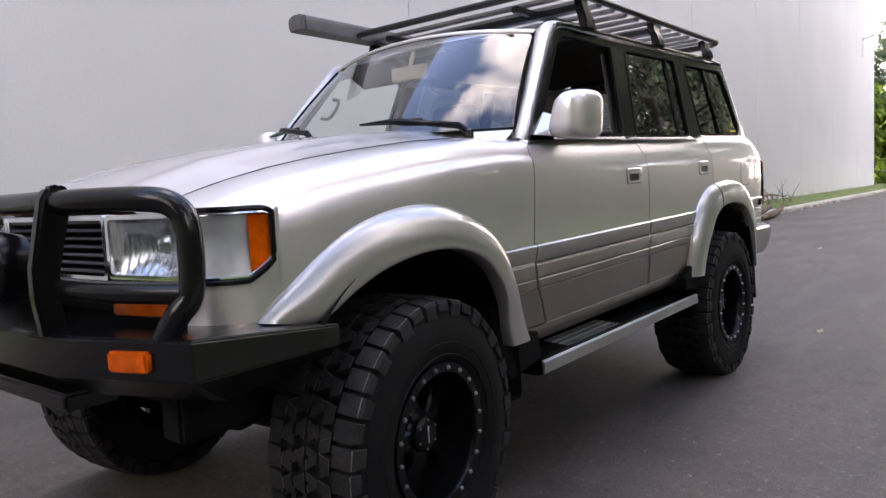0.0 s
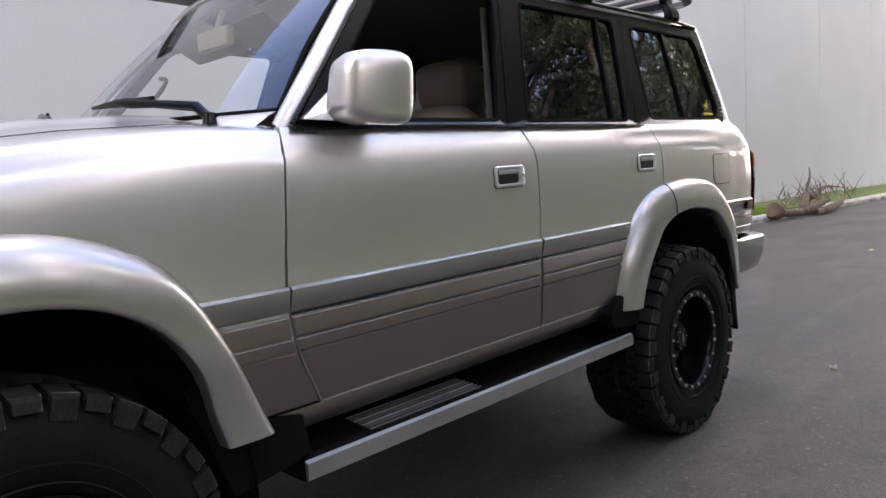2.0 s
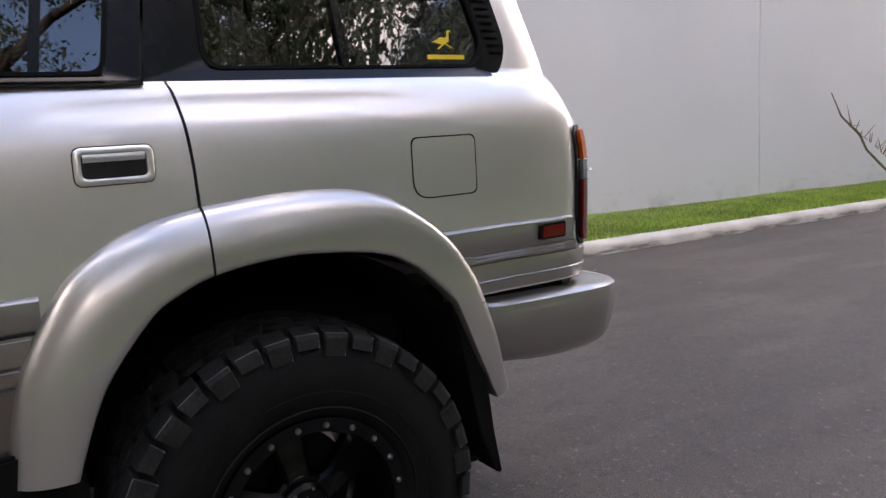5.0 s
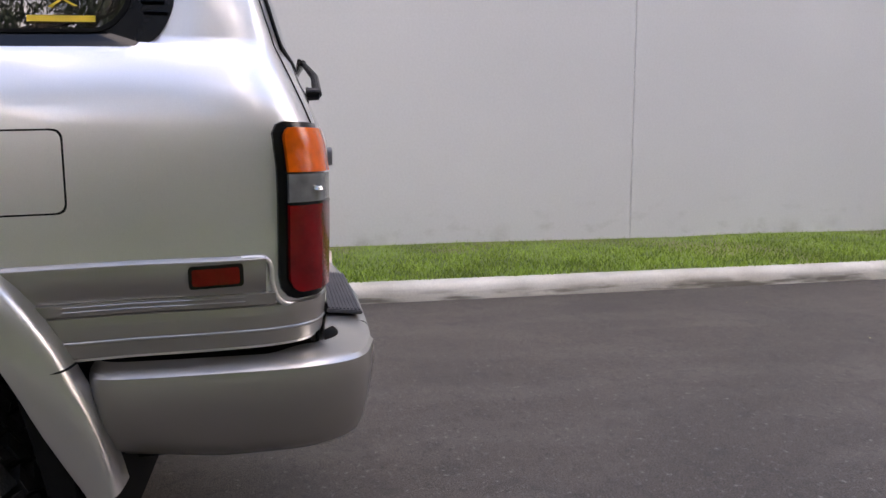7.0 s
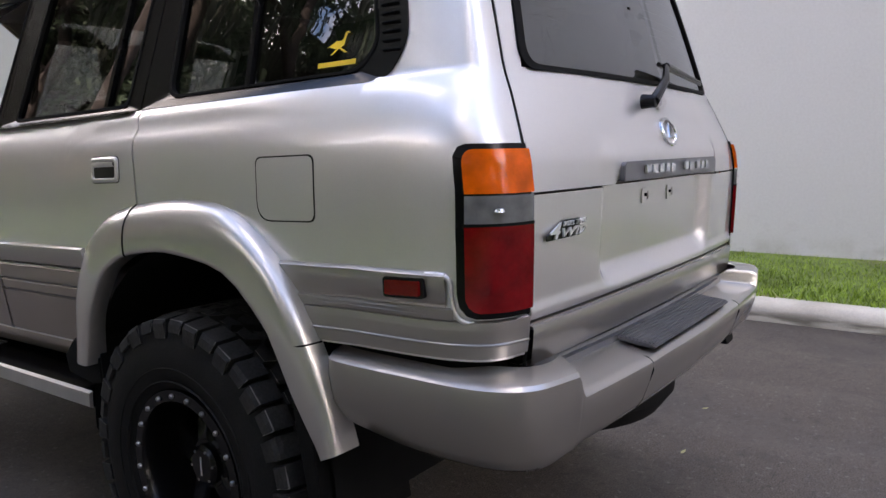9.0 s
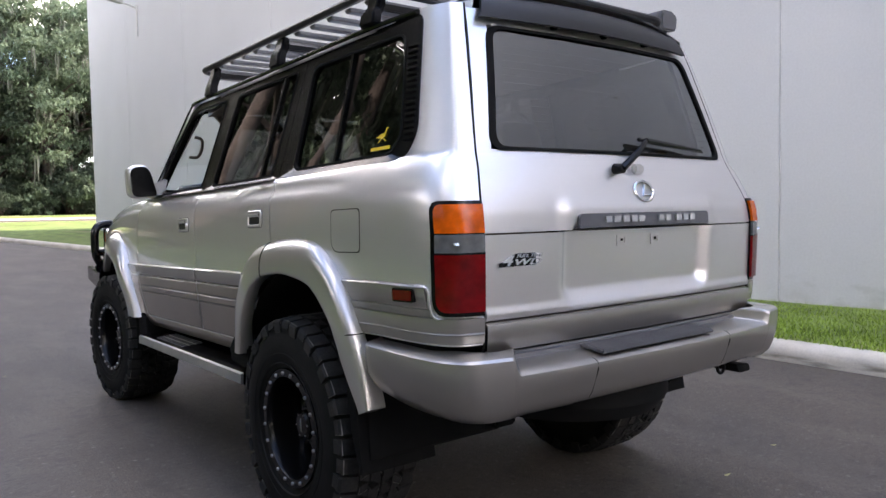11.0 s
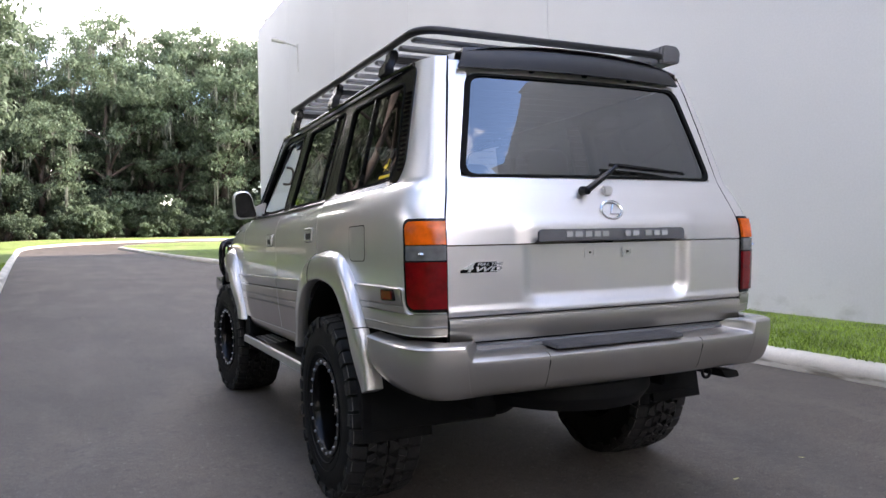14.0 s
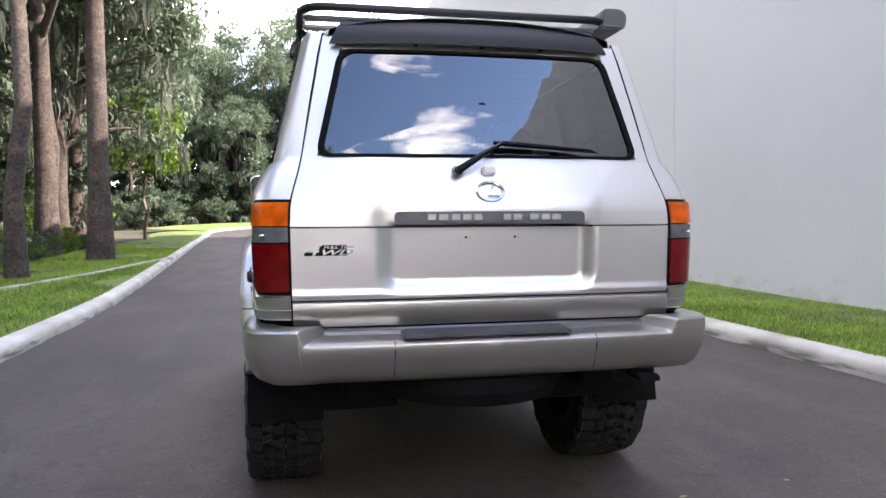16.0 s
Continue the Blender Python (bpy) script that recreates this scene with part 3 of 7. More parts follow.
# wheel-arch lines: (y, z) in the world
ARCH_R_OUT = [(0.60, 0.66), (0.575, 0.80), (0.548, 0.90), (0.48, 1.022), (0.425, 1.079), (0.329, 1.135), (0.178, 1.170), (-0.055, 1.189), (-0.239, 1.165), (-0.391, 1.062), (-0.478, 0.945), (-0.515, 0.865), (-0.556, 0.755), (-0.585, 0.620)]
ARCH_R_IN = [(0.475, 0.66), (0.435, 0.78), (0.395, 0.86), (0.314, 0.962), (0.258, 0.998), (0.191, 1.026), (0.08, 1.045), (-0.044, 1.048), (-0.244, 1.016), (-0.382, 0.906), (-0.418, 0.850), (-0.462, 0.750), (-0.510, 0.650), (-0.535, 0.598)]
ARCH_F_OUT = [(2.245, 0.632), (2.295, 0.73), (2.370, 0.88), (2.475, 1.044), (2.60, 1.125), (2.76, 1.166), (2.92, 1.160), (3.08, 1.118), (3.20, 1.055), (3.29, 0.990), (3.36, 0.935), (3.415, 0.885)]
ARCH_F_IN = [(2.392, 0.632), (2.422, 0.72), (2.455, 0.82), (2.53, 0.925), (2.63, 0.990), (2.75, 1.020), (2.88, 1.018), (3.01, 0.985), (3.12, 0.935), (3.21, 0.880), (3.255, 0.865), (3.275, 0.862)]


def arch_low(y):
    """Lowest height of the sheet metal over the wheel arches, as body height."""
    for line in (ARCH_R_OUT, ARCH_F_OUT):
        lo, hi = min(p[0] for p in line), max(p[0] for p in line)
        if lo < y < hi:
            pts = sorted(line)
            return table(y, pts) - rake(y) - 0.03
    return 0.0


def surface_at(s, out):
    return lambda p, d: at_side(s, p[0], p[1], out - d)


def side_panel(s, y_front, y_rear, z_low, z_high, nu=22, nv=16, out=0.0, skirt=0.025):
    """A curved body panel between two seams; the seams are functions of body height, the ends functions of y."""
    grid = []
    for i in range(nu + 1):
        u = i / nu
        row = []
        ym = lerp(y_front(1.1), y_rear(1.1), u)
        zl, zh = z_low(ym), z_high(ym)
        for j in range(nv + 1):
            zp = lerp(zl, zh, j / nv)
            y = lerp(y_front(zp), y_rear(zp), u)
            row.append(at_side(s, y, zp, out))
        grid.append(row)
    m = Mesh()
    m.sheet(grid)
    if skirt:
        loop = grid[0][:] + [r[-1] for r in grid[1:]] + grid[-1][::-1][1:] + [r[0] for r in grid[::-1]][1:-1]
        m.sheet([loop, [(p[0] - s * skirt, p[1], p[2]) for p in loop]], wrap=True)
    return m


def seam_fd(zp):        # fender to front door
    return table(zp, [(0.6, 2.060), (0.70, 2.098), (0.80, 2.150), (0.88, 2.178), (0.97, 2.190), (1.10, 2.186), (1.30, 2.170), (1.42, 2.140)])


def seam_dd(zp):        # front door to rear door
    return table(zp, [(0.6, 1.096), (0.80, 1.114), (1.0, 1.120), (1.25, 1.120), (1.33, 1.128), (1.42, 1.150)])


def seam_dq(zp):        # rear door to quarter panel
    return table(zp, [(0.6, 0.195), (1.15, 0.192), (1.25, 0.198), (1.36, 0.210), (1.45, 0.235)])


GAP = 0.0035
SILL = 0.683


def belt(y):
    return 1.412


for s in (-1, 1):
    door_f = part("front_door", side_panel(s, lambda z: seam_fd(z) - GAP, lambda z: seam_dd(z) + GAP, lambda y: SILL, belt), PAINT, suv)
    door_r = part("rear_door", side_panel(s, lambda z: seam_dd(z) - GAP, lambda z: seam_dq(z) + GAP, lambda y: max(SILL, arch_low(y)), belt, nu=40), PAINT, suv)
    part("inner_shell", side_panel(s, lambda z: 2.30, lambda z: 0.10, lambda y: max(0.66, arch_low(y) + 0.02), lambda y: 1.40, nu=60, out=-0.022, skirt=0), DARK, suv)
    # taupe lower halves below the moulding, in thin cladding
    for door, yf, yr in ((door_f, seam_fd, seam_dd), (door_r, seam_dd, seam_dq)):
        m = Mesh()
        y0, y1 = yf(0.8) - GAP * 2, (yr(0.8) if door is door_f else 0.52) + GAP * 2
        cols = [lerp(y0, y1, i / 14) for i in range(15)]
        rows = [(0.690, 0.001), (0.694, 0.005), (0.835, 0.005), (0.838, 0.001), (0.843, 0.001), (0.845, 0.0055), (0.872, 0.0055), (0.876, 0.001), (0.882, 0.001), (0.884, 0.006), (0.930, 0.006), (0.934, 0.001)]
        m.sheet([[at_side(s, lerp(yf(zp) - GAP * 2, y1 if door is door_r else yr(zp) + GAP * 2, i / 14), zp, o) for zp, o in rows] for i in range(15)])
        part("lower_cladding", m, PAINT_LOW, door, "taupe ribbed lower cladding", angle=20)
        # side moulding with a bright upper edge and a dark lower groove
        m = Mesh()
        y1 = (yr(1.0) if door is door_f else 0.50) + GAP * 2
        cols = [lerp(yf(1.0) - GAP * 2, y1, i / 14) for i in range(15)]
        prof = [(0.944, 0.0), (0.946, 0.002), (0.950, 0.0036), (0.960, 0.0058), (0.999, 0.0138), (1.003, 0.0132), (1.0065, 0.0098), (1.0095, 0.005), (1.0105, 0.0)]
        grid = [[at_side(s, y, zp, o) for zp, o in prof] for y in cols]
        m.sheet(grid)
        for e in (grid[0], grid[-1]):
            m.add(e, [tuple(range(len(e)))])
        part("side_moulding", m, PAINT_BUMPER, door, "silver side moulding")
        m = Mesh()
        m.sheet([[at_side(s, y, zp, o) for zp, o in ((0.9365, 0.001), (0.938, 0.003), (0.9425, 0.003), (0.9445, 0.001))] for y in cols])
        part("moulding_groove", m, BLACK_TRIM, door)
        m = Mesh()
        for zp in (0.8405, 0.879):
            m.tube([at_side(s, y, zp, 0.0014) for y in [lerp(yf(zp) - 0.012, (y1 if door is door_r else yr(zp)) + 0.012, i / 12) for i in range(13)]], 0.0022, 5)
        part("cladding_groove", m, GREY_PLASTIC, door)
        # recessed pull handle
        yc = 1.285 if door is door_f else 0.348
        zc = 1.238 if door is door_f else 1.246
        w = 0.080 if door is door_f else 0.074
        frame_o = rounded([(yc + w, zc - 0.037), (yc - w, zc - 0.037), (yc - w, zc + 0.037), (yc + w, zc + 0.037)], 0.018)
        pocket = rounded([(yc + w - 0.014, zc - 0.024), (yc - w + (0.034 if door is door_f else 0.014), zc - 0.024), (yc - w + (0.034 if door is door_f else 0.014), zc + 0.025), (yc + w - 0.014, zc + 0.025)], 0.012)
        m = Mesh()
        mid = [(lerp(p[0], q[0], 0.35), lerp(p[1], q[1], 0.35)) for p, q in zip(frame_o, pocket)]
        near = [(lerp(p[0], q[0], 0.85), lerp(p[1], q[1], 0.85)) for p, q in zip(frame_o, pocket)]
        m.sheet([[at_side(s, p[0], p[1], o) for p in line] for line, o in ((frame_o, 0.0), (frame_o, 0.004), (mid, 0.008), (near, 0.0078), (pocket, 0.006), (pocket, 0.001))], wrap=True)
        part("door_handle", m, PAINT, door, "silver pull handle in a raised frame", angle=50)
        m = Mesh()
        m.ring([(yc + (p[0] - yc) * 1.025, zc + (p[1] - zc) * 1.055) for p in frame_o], frame_o, surface_at(s, 0.0012), 0.004)
        part("handle_gap", m, DARK, door)
        m = Mesh()
        m.add([at_side(s, p[0], p[1], 0.0016) for p in pocket], [tuple(range(len(pocket)))])
        part("handle_recess", m, RACK, door)
        m = Mesh()
        yb = min(p[0] for p in pocket) + 0.003
        cols = [lerp(max(p[0] for p in pocket) - 0.003, yb, k / 6) for k in range(7)]
        m.sheet([[at_side(s, y, zc + dz, o) for dz, o in ((0.0245, 0.003), (0.023, 0.008), (0.017, 0.010), (0.011, 0.008), (0.008, 0.004), (0.009, 0.002))] for y in cols])
        part("handle_flap", m, PAINT, door, angle=50)
        if door is door_f:
            m = Mesh()
            m.lathe([(0.0, -0.001), (0.006, 0.000), (0.009, 0.002), (0.011, 0.0015), (0.012, -0.003)], "x", at_side(1, yc - 0.063, zc - 0.002, 0.008), 16)
            if s < 0:
                m.v = [(-p[0], p[1], p[2]) for p in m.v]
            part("door_lock", m, PAINT, door)

# flares: rounded strips from the sheet metal to the arch lip
def smooth01(t):
    t = min(max(t, 0.0), 1.0)
    return t * t * (3 - 2 * t)


FLARE_ROUND = ((0.0, -0.02), (0.0, 0.03), (0.07, 0.30), (0.16, 0.53), (0.28, 0.73), (0.42, 0.87), (0.58, 0.96), (0.75, 1.0), (0.90, 1.0), (0.97, 0.98), (1.0, 0.90), (1.0, 0.1))
FLARE_FLAT = ((0.0, -0.02), (0.0, 0.03), (0.02, 0.34), (0.05, 0.62), (0.10, 0.82), (0.18, 0.925), (0.32, 0.97), (0.55, 0.99), (0.88, 1.0), (0.97, 0.985), (1.0, 0.90), (1.0, 0.1))


def flare_profile(y):
    """Rounded over the arch, flat-sided down its rear leg."""
    w = smooth01((0.05 - y) / 0.45) if y < 1.5 else 0.8 * smooth01((2.62 - y) / 0.3)
    return [(lerp(a[0], c[0], w), lerp(a[1], c[1], w)) for a, c in zip(FLARE_ROUND, FLARE_FLAT)]


def flare(s, outer, inner, n=40, lip=0.967):
    o, i = curve_through(outer, n), curve_through(inner, n)
    grid = []
    for (yo, zo), (yi, zi) in zip(o, i):
        xo = side_x(yo, zo - rake(yo))
        q = min(max((yo - 2.6) / 0.6, 0.0), 1.0)
        end = lip * (1 - (1 - taper(yo)) * q * q * (3 - 2 * q))
        end -= (0.034 if 1.5 < yo < 2.7 else 0.014 if 0.0 < yo < 1.5 else 0.026 if yo < 0.0 else 0.0) * smooth01((1.0 - zo) / 0.34)
        if yo > 3.2:
            end -= 0.25 * (yo - 3.2) ** 2
        row = []
        for t, b in flare_profile(yo):
            row.append((s * lerp(xo, end, b), lerp(yo, yi, t), lerp(zo, zi, t)))
        grid.append(row)
    m = Mesh()
    m.sheet(grid)
    for e in (grid[0], grid[-1]):
        m.add(e, [tuple(range(len(e)))])
    return m


for s in (-1, 1):
    rear_flare = part("rear_flare", flare(s, ARCH_R_OUT, ARCH_R_IN), PAINT_FLARE_SHADED, suv, "silver wheel-arch flare", angle=50)
    part("front_flare", flare(s, ARCH_F_OUT, ARCH_F_IN), PAINT_FLARE_SHADED, suv, "silver wheel-arch flare", angle=50)
    o, i = curve_through(ARCH_R_OUT, 400), curve_through(ARCH_R_IN, 400)
    for ko, ki in ((min(range(120, 280), key=lambda j: abs(o[j][0] - 0.190)), min(range(120, 280), key=lambda j: abs(i[j][0] - 0.186))),
                   (min(range(270, 400), key=lambda j: abs(o[j][1] - 0.870)), min(range(270, 400), key=lambda j: abs(i[j][1] - 0.860)))):
        xo = side_x(o[ko][0], o[ko][1] - rake(o[ko][0]))
        m = Mesh()
        m.tube([(s * (lerp(xo, 0.967 - (0.014 if o[ko][0] > 0 else 0.026) * smooth01((1.0 - o[ko][1]) / 0.34), b) + 0.0006), lerp(o[ko][0], i[ki][0], t), lerp(o[ko][1], i[ki][1], t)) for t, b in flare_profile(o[ko][0])[1:11]], 0.0026, 6)
        part("flare_seam", m, DARK, rear_flare)

# wheel wells, mud flaps
for s in (-1, 1):
    for yc in (0.0, 2.85):
        m = Mesh()
        prof = []
        for k in range(25):
            a = radians((-35 if yc == 0 else 22) + (250 if yc == 0 else 193) * k / 24)
            r = 0.585
            prof.append((yc + r * math.cos(a) * 0.93, 0.47 + r * math.sin(a)))
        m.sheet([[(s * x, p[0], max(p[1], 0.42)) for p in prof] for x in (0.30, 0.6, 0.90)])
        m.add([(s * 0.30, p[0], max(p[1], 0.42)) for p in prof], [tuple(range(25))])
        # lining in near-black, so the well's shade is in its colour
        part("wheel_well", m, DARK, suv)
    m = Mesh()
    flap = [(-0.40, 0.90), (-0.46, 0.88), (-0.50, 0.72), (-0.525, 0.50), (-0.545, 0.385), (-0.53, 0.385), (-0.48, 0.50), (-0.44, 0.72)]
    m.prism(flap, "x", s * 0.62, s * 0.935)
    part("mud_flap", m, BLACK_RUBBER, suv, "black rubber mud flap", bevel=0.003)
    m = Mesh()
    m.prism([(2.43, 0.80), (2.29, 0.665), (2.15, 0.640), (2.13, 0.53), (2.36, 0.49), (2.41, 0.62), (2.47, 0.78)], "x", s * 0.60, s * 0.885)
    part("front_splash_guard", m, BLACK_RUBBER, suv, bevel=0.004)
    m = Mesh()
    m.prism([(0.62, 0.72), (0.47, 0.74), (0.455, 0.60), (0.52, 0.585), (0.66, 0.60), (0.68, 0.66)], "x", s * 0.70, s * 0.915)
    part("rear_splash_guard", m, BLACK_RUBBER, suv, bevel=0.006)

# fenders, from the hood seam over the shoulder and down to the arch
HOOD_TOP = [(2.10, 1.432), (2.35, 1.436), (2.60, 1.424), (2.85, 1.400), (3.05, 1.376), (3.20, 1.352), (3.33, 1.324), (3.42, 1.300), (3.48, 1.282), (3.53, 1.262)]
FENDER = [(0.665, 0.0), (0.70, -0.002), (0.75, -0.008), (0.80, -0.017), (0.840, -0.027), (0.860, -0.036), (0.871, -0.050), (0.880, -0.074), (0.884, -0.083), (0.890, -0.090), (0.897, -0.098), (0.903, -0.110), (0.908, -0.130), (0.911, -0.165), (0.912, -0.22),
          (0.912, -0.27), (0.909, -0.36), (0.906, -0.46), (0.897, -0.60), (0.880, -0.74)]


def fender_pt(s, y, k, low):
    top = table(y, HOOD_TOP)
    x, dz = FENDER[k]
    return (s * x * taper(y), y, max(top + dz, low) + rake(y))


def hood_z(x, y):
    top = table(y, HOOD_TOP)
    return top + rake(y) + 0.062 * (1 - (x / 0.665) ** 2) * (1 - 0.25 * max(0, (y - 3.0) / 0.5) ** 2) + 0.012 * math.exp(-((abs(x) - 0.40) / 0.07) ** 2)


for s in (-1, 1):
    grid = []
    for i in range(45):
        yb = lerp(2.145, 3.335, i / 44)
        low = max(SILL, arch_low(yb)) if yb > 2.345 else SILL
        row = []
        for k in range(len(FENDER)):
            p = fender_pt(s, yb, k, low)
            zp = p[2] - rake(yb)
            row.append((p[0], yb + (seam_fd(zp) + GAP - 2.145) * (1 - i / 44) ** 3, p[2]))
        grid.append(row)
    m = Mesh()
    m.sheet(grid)
    e = grid[0]
    m.sheet([e, [(p[0] - s * 0.03, p[1], p[2]) for p in e]])
    part("front_fender", m, PAINT, suv, angle=60)
    m = Mesh()
    cols = [lerp(2.47, 2.188, i / 5) for i in range(6)]
    m.sheet([[at_side(s, y, zp, o) for zp, o in ((0.944, 0.0), (0.946, 0.002), (0.950, 0.0036), (0.960, 0.0058), (0.999, 0.0138), (1.003, 0.0132), (1.0065, 0.0098), (1.0095, 0.005), (1.0105, 0.0))] for i, y in enumerate(cols)])
    part("fender_moulding", m, PAINT_BUMPER, suv)
    m = Mesh()
    m.sheet([[at_side(s, lerp(2.37 - 0.5 * max(0.0, 0.86 - zp), seam_fd(zp) + GAP * 1.5, i / 5), zp, o) for zp, o in ((0.690, 0.001), (0.694, 0.005), (0.835, 0.005), (0.838, 0.001), (0.843, 0.001), (0.845, 0.0055), (0.872, 0.0055), (0.876, 0.001), (0.882, 0.001), (0.884, 0.006), (0.930, 0.006), (0.934, 0.001))] for i in range(6)])
    part("fender_cladding", m, PAINT_LOW, suv, angle=20)

m = Mesh()
xs = [0.661 * i / 16 for i in range(-16, 17)]
hy = [2.20 + 0.05 * i for i in range(27)]
m.sheet([[(x * taper(y), y - (0.05 * (x / 0.66) ** 2 if y > 3.3 else 0), hood_z(x, y)) for x in xs] for y in hy])
front = [(x * taper(3.5), 3.5 - 0.05 * (x / 0.66) ** 2, hood_z(x, 3.5)) for x in xs]
m.sheet([front, [(p[0], p[1] + 0.026, p[2] - 0.012) for p in front], [(p[0], p[1] + 0.042, p[2] - 0.032) for p in front], [(p[0], p[1] + 0.035, p[2] - 0.055) for p in front]])
for s in (-1, 1):
    e = [(s * 0.661 * taper(y), y, hood_z(0.661, y)) for y in hy]
    m.sheet([e, [(p[0], p[1], p[2] - 0.02) for p in e]])
hood = part("hood", m, PAINT, suv, "long silver bonnet with raised centre", angle=50)
for s in (-1, 1):
    part("hood_gap", Mesh().tube([(s * 0.664 * taper(y), y, hood_z(0.661, y) - 0.0015) for y in hy], 0.0032, 6), DARK, hood)
m = Mesh()
m.sheet([[(x, 2.32 - 0.16 * (x / 0.75) ** 2 - d, 1.415 - 0.03 * (x / 0.75) ** 2 + d * 0.1) for x in [0.76 * i / 10 for i in range(-10, 11)]] for d in (-0.03, 0.12, 0.2)])
part("cowl", m, PAINT, suv, "silver cowl panel under the windscreen")

NOSE_PLAN = [(0.682, 3.532), (0.735, 3.510), (0.780, 3.468), (0.813, 3.410), (0.8275, 3.345)]

# front end: grille, headlamps, corner lamps
# dark box stands in for the shadow between lower tube and bumper
m = Mesh()
m.box((0, 3.38, 1.02), (1.36, 0.10, 0.30))
part("front_panel", m, DARK, suv)
grille = part("grille", Mesh().ring(rounded([(-0.338, 0.995), (0.338, 0.995), (0.338, 1.185), (-0.338, 1.185)], 0.012), rounded([(-0.325, 1.008), (0.325, 1.008), (0.325, 1.170), (-0.325, 1.170)], 0.01), lambda p, d: (p[0], 3.565 - d, p[1]), 0.05), CHROME, suv, "chrome-edged grille with black slats")
for k in range(7):
    m = Mesh()
    m.box((0, 3.540, 1.020 + 0.0240 * k), (0.650, 0.045, 0.008))
    part("slat", m, GREY_PLASTIC, grille, bevel=0.003)
part("grille_emblem", Mesh().lathe([(0.036, 0.0), (0.047, 0.008), (0.058, 0.0)], "y", (0, 3.57, 1.09), 32), CHROME, grille)
for s in (-1, 1):
    lamp_o = rounded([(0.345, 1.002), (0.672, 1.002), (0.680, 1.183), (0.345, 1.183)], 0.02)
    lamp_i = rounded([(0.358, 1.015), (0.662, 1.015), (0.668, 1.170), (0.358, 1.170)], 0.018)

    def on_face(p, d, s=s):
        return (s * p[0], 3.565 - d - 0.16 * max(0, p[0] - 0.34) ** 1.3, p[1])
    m = Mesh()
    m.ring(lamp_o, lamp_i, on_face, 0.06)
    head = part("headlamp", m, CHROME, suv, "clear rectangular headlamp")
    m = Mesh()
    cx0, cz0 = 0.51, 1.093
    m.sheet([[on_face((lerp(0.356, 0.666, i / 40), lerp(1.013, 1.172, j / 12)), 0.012 + 0.040 * (1 - (2 * i / 40 - 1) ** 2) * (1 - (2 * j / 12 - 1) ** 2) + (0.006 if i % 4 in (1, 2) else 0.0)) for i in range(41)] for j in range(13)])
    part("reflector", m, REFLECTOR, head, "bright faceted reflector behind the fluted glass", angle=80)
    m = Mesh()
    m.lathe([(0.0, 0.03), (0.018, 0.028), (0.024, 0.0), (0.024, -0.03)], "y", on_face((cx0 + 0.03, cz0), 0.06), 20)
    part("bulb_shield", m, CHROME, head)
    m = Mesh()
    m.sheet([[on_face((lerp(cx0, p[0], t), lerp(cz0, p[1], t)), -0.006 * (1 - t * t) + 0.004) for p in lamp_i] for t in (0.02, 0.4, 0.7, 1.0)], wrap=True)
    part("lens", m, HEAD_LENS, head)
    # corner lamp that wraps round the wing
    def wrap(u, zp, d=0.0, s=s):
        q = curve_through(NOSE_PLAN, 33)
        a = q[min(32, max(0, int(round(u * 32))))]
        return (s * (a[0] - d * 0.5), a[1] - d, zp)
    def lens_lo(u):
        return 1.012 + 0.058 * max(0.0, (u - 0.70) / 0.30) ** 1.3

    def lens_hi(u):
        return 1.174 - 0.016 * max(0.0, (u - 0.84) / 0.16) ** 2
    m = Mesh()
    m.sheet([[wrap(u / 32, lerp(lens_lo(u / 32), lens_hi(u / 32), k / 4)) for k in range(5)] for u in range(0, 24)])
    corner = part("corner_lamp", m, HEAD_LENS, suv, "clear corner lamp with amber end")
    m = Mesh()
    m.sheet([[wrap(u / 32, lerp(lens_lo(u / 32), lens_hi(u / 32), k / 4), 0.010 + (0.0012 if u % 2 else 0.0) + 0.010 * math.sin(math.pi * k / 4)) for k in range(5)] for u in range(0, 24)])
    part("reflector", m, CLEAR_FRONT, corner)
    m = Mesh()
    m.sheet([[wrap(u / 32, lerp(lens_lo(u / 32), lens_hi(u / 32), k / 4)) for k in range(5)] for u in range(23, 32)])
    part("amber_lens", m, AMBER, corner)
    m = Mesh()
    m.sheet([[wrap(u / 32, z, d) for z, d in ((lens_hi(u / 32), 0.004), (lens_hi(u / 32), -0.004), (lens_hi(u / 32) + 0.003, -0.006), (lens_hi(u / 32) + 0.014, -0.004), (lens_hi(u / 32) + 0.014, 0.01))] for u in range(33)])
    m.sheet([[wrap(u / 32, z, d) for z, d in ((lens_lo(u / 32), 0.004), (lens_lo(u / 32), -0.004), (lens_lo(u / 32) - 0.003, -0.006), (lens_lo(u / 32) - 0.012, -0.004), (lens_lo(u / 32) - 0.012, 0.01))] for u in range(33)])
    part("lamp_bezel", m, BLACK_TRIM, corner)
    m = Mesh()
    loop = [wrap(u / 32, lens_hi(u / 32) + 0.002, -0.007) for u in range(0, 32)] + [wrap(31 / 32, lerp(lens_hi(1), lens_lo(1), k / 4), -0.009) for k in range(5)] + [wrap(u / 32, lens_lo(u / 32) - 0.002, -0.007) for u in range(31, -1, -1)]
    m.tube(loop, 0.0045, 6)
    part("lamp_rim", m, CHROME, corner, "thin chrome rim")
    m = Mesh()
    m.tube([(p[0] * 1.004, p[1] + 0.002, p[2] + (0.011 if p[2] > 1.11 else -0.012)) for p in loop], 0.0075, 6)
    part("lamp_gap", m, BLACK_TRIM, corner)
    # wing corner below the lamps
    m = Mesh()
    rows = []
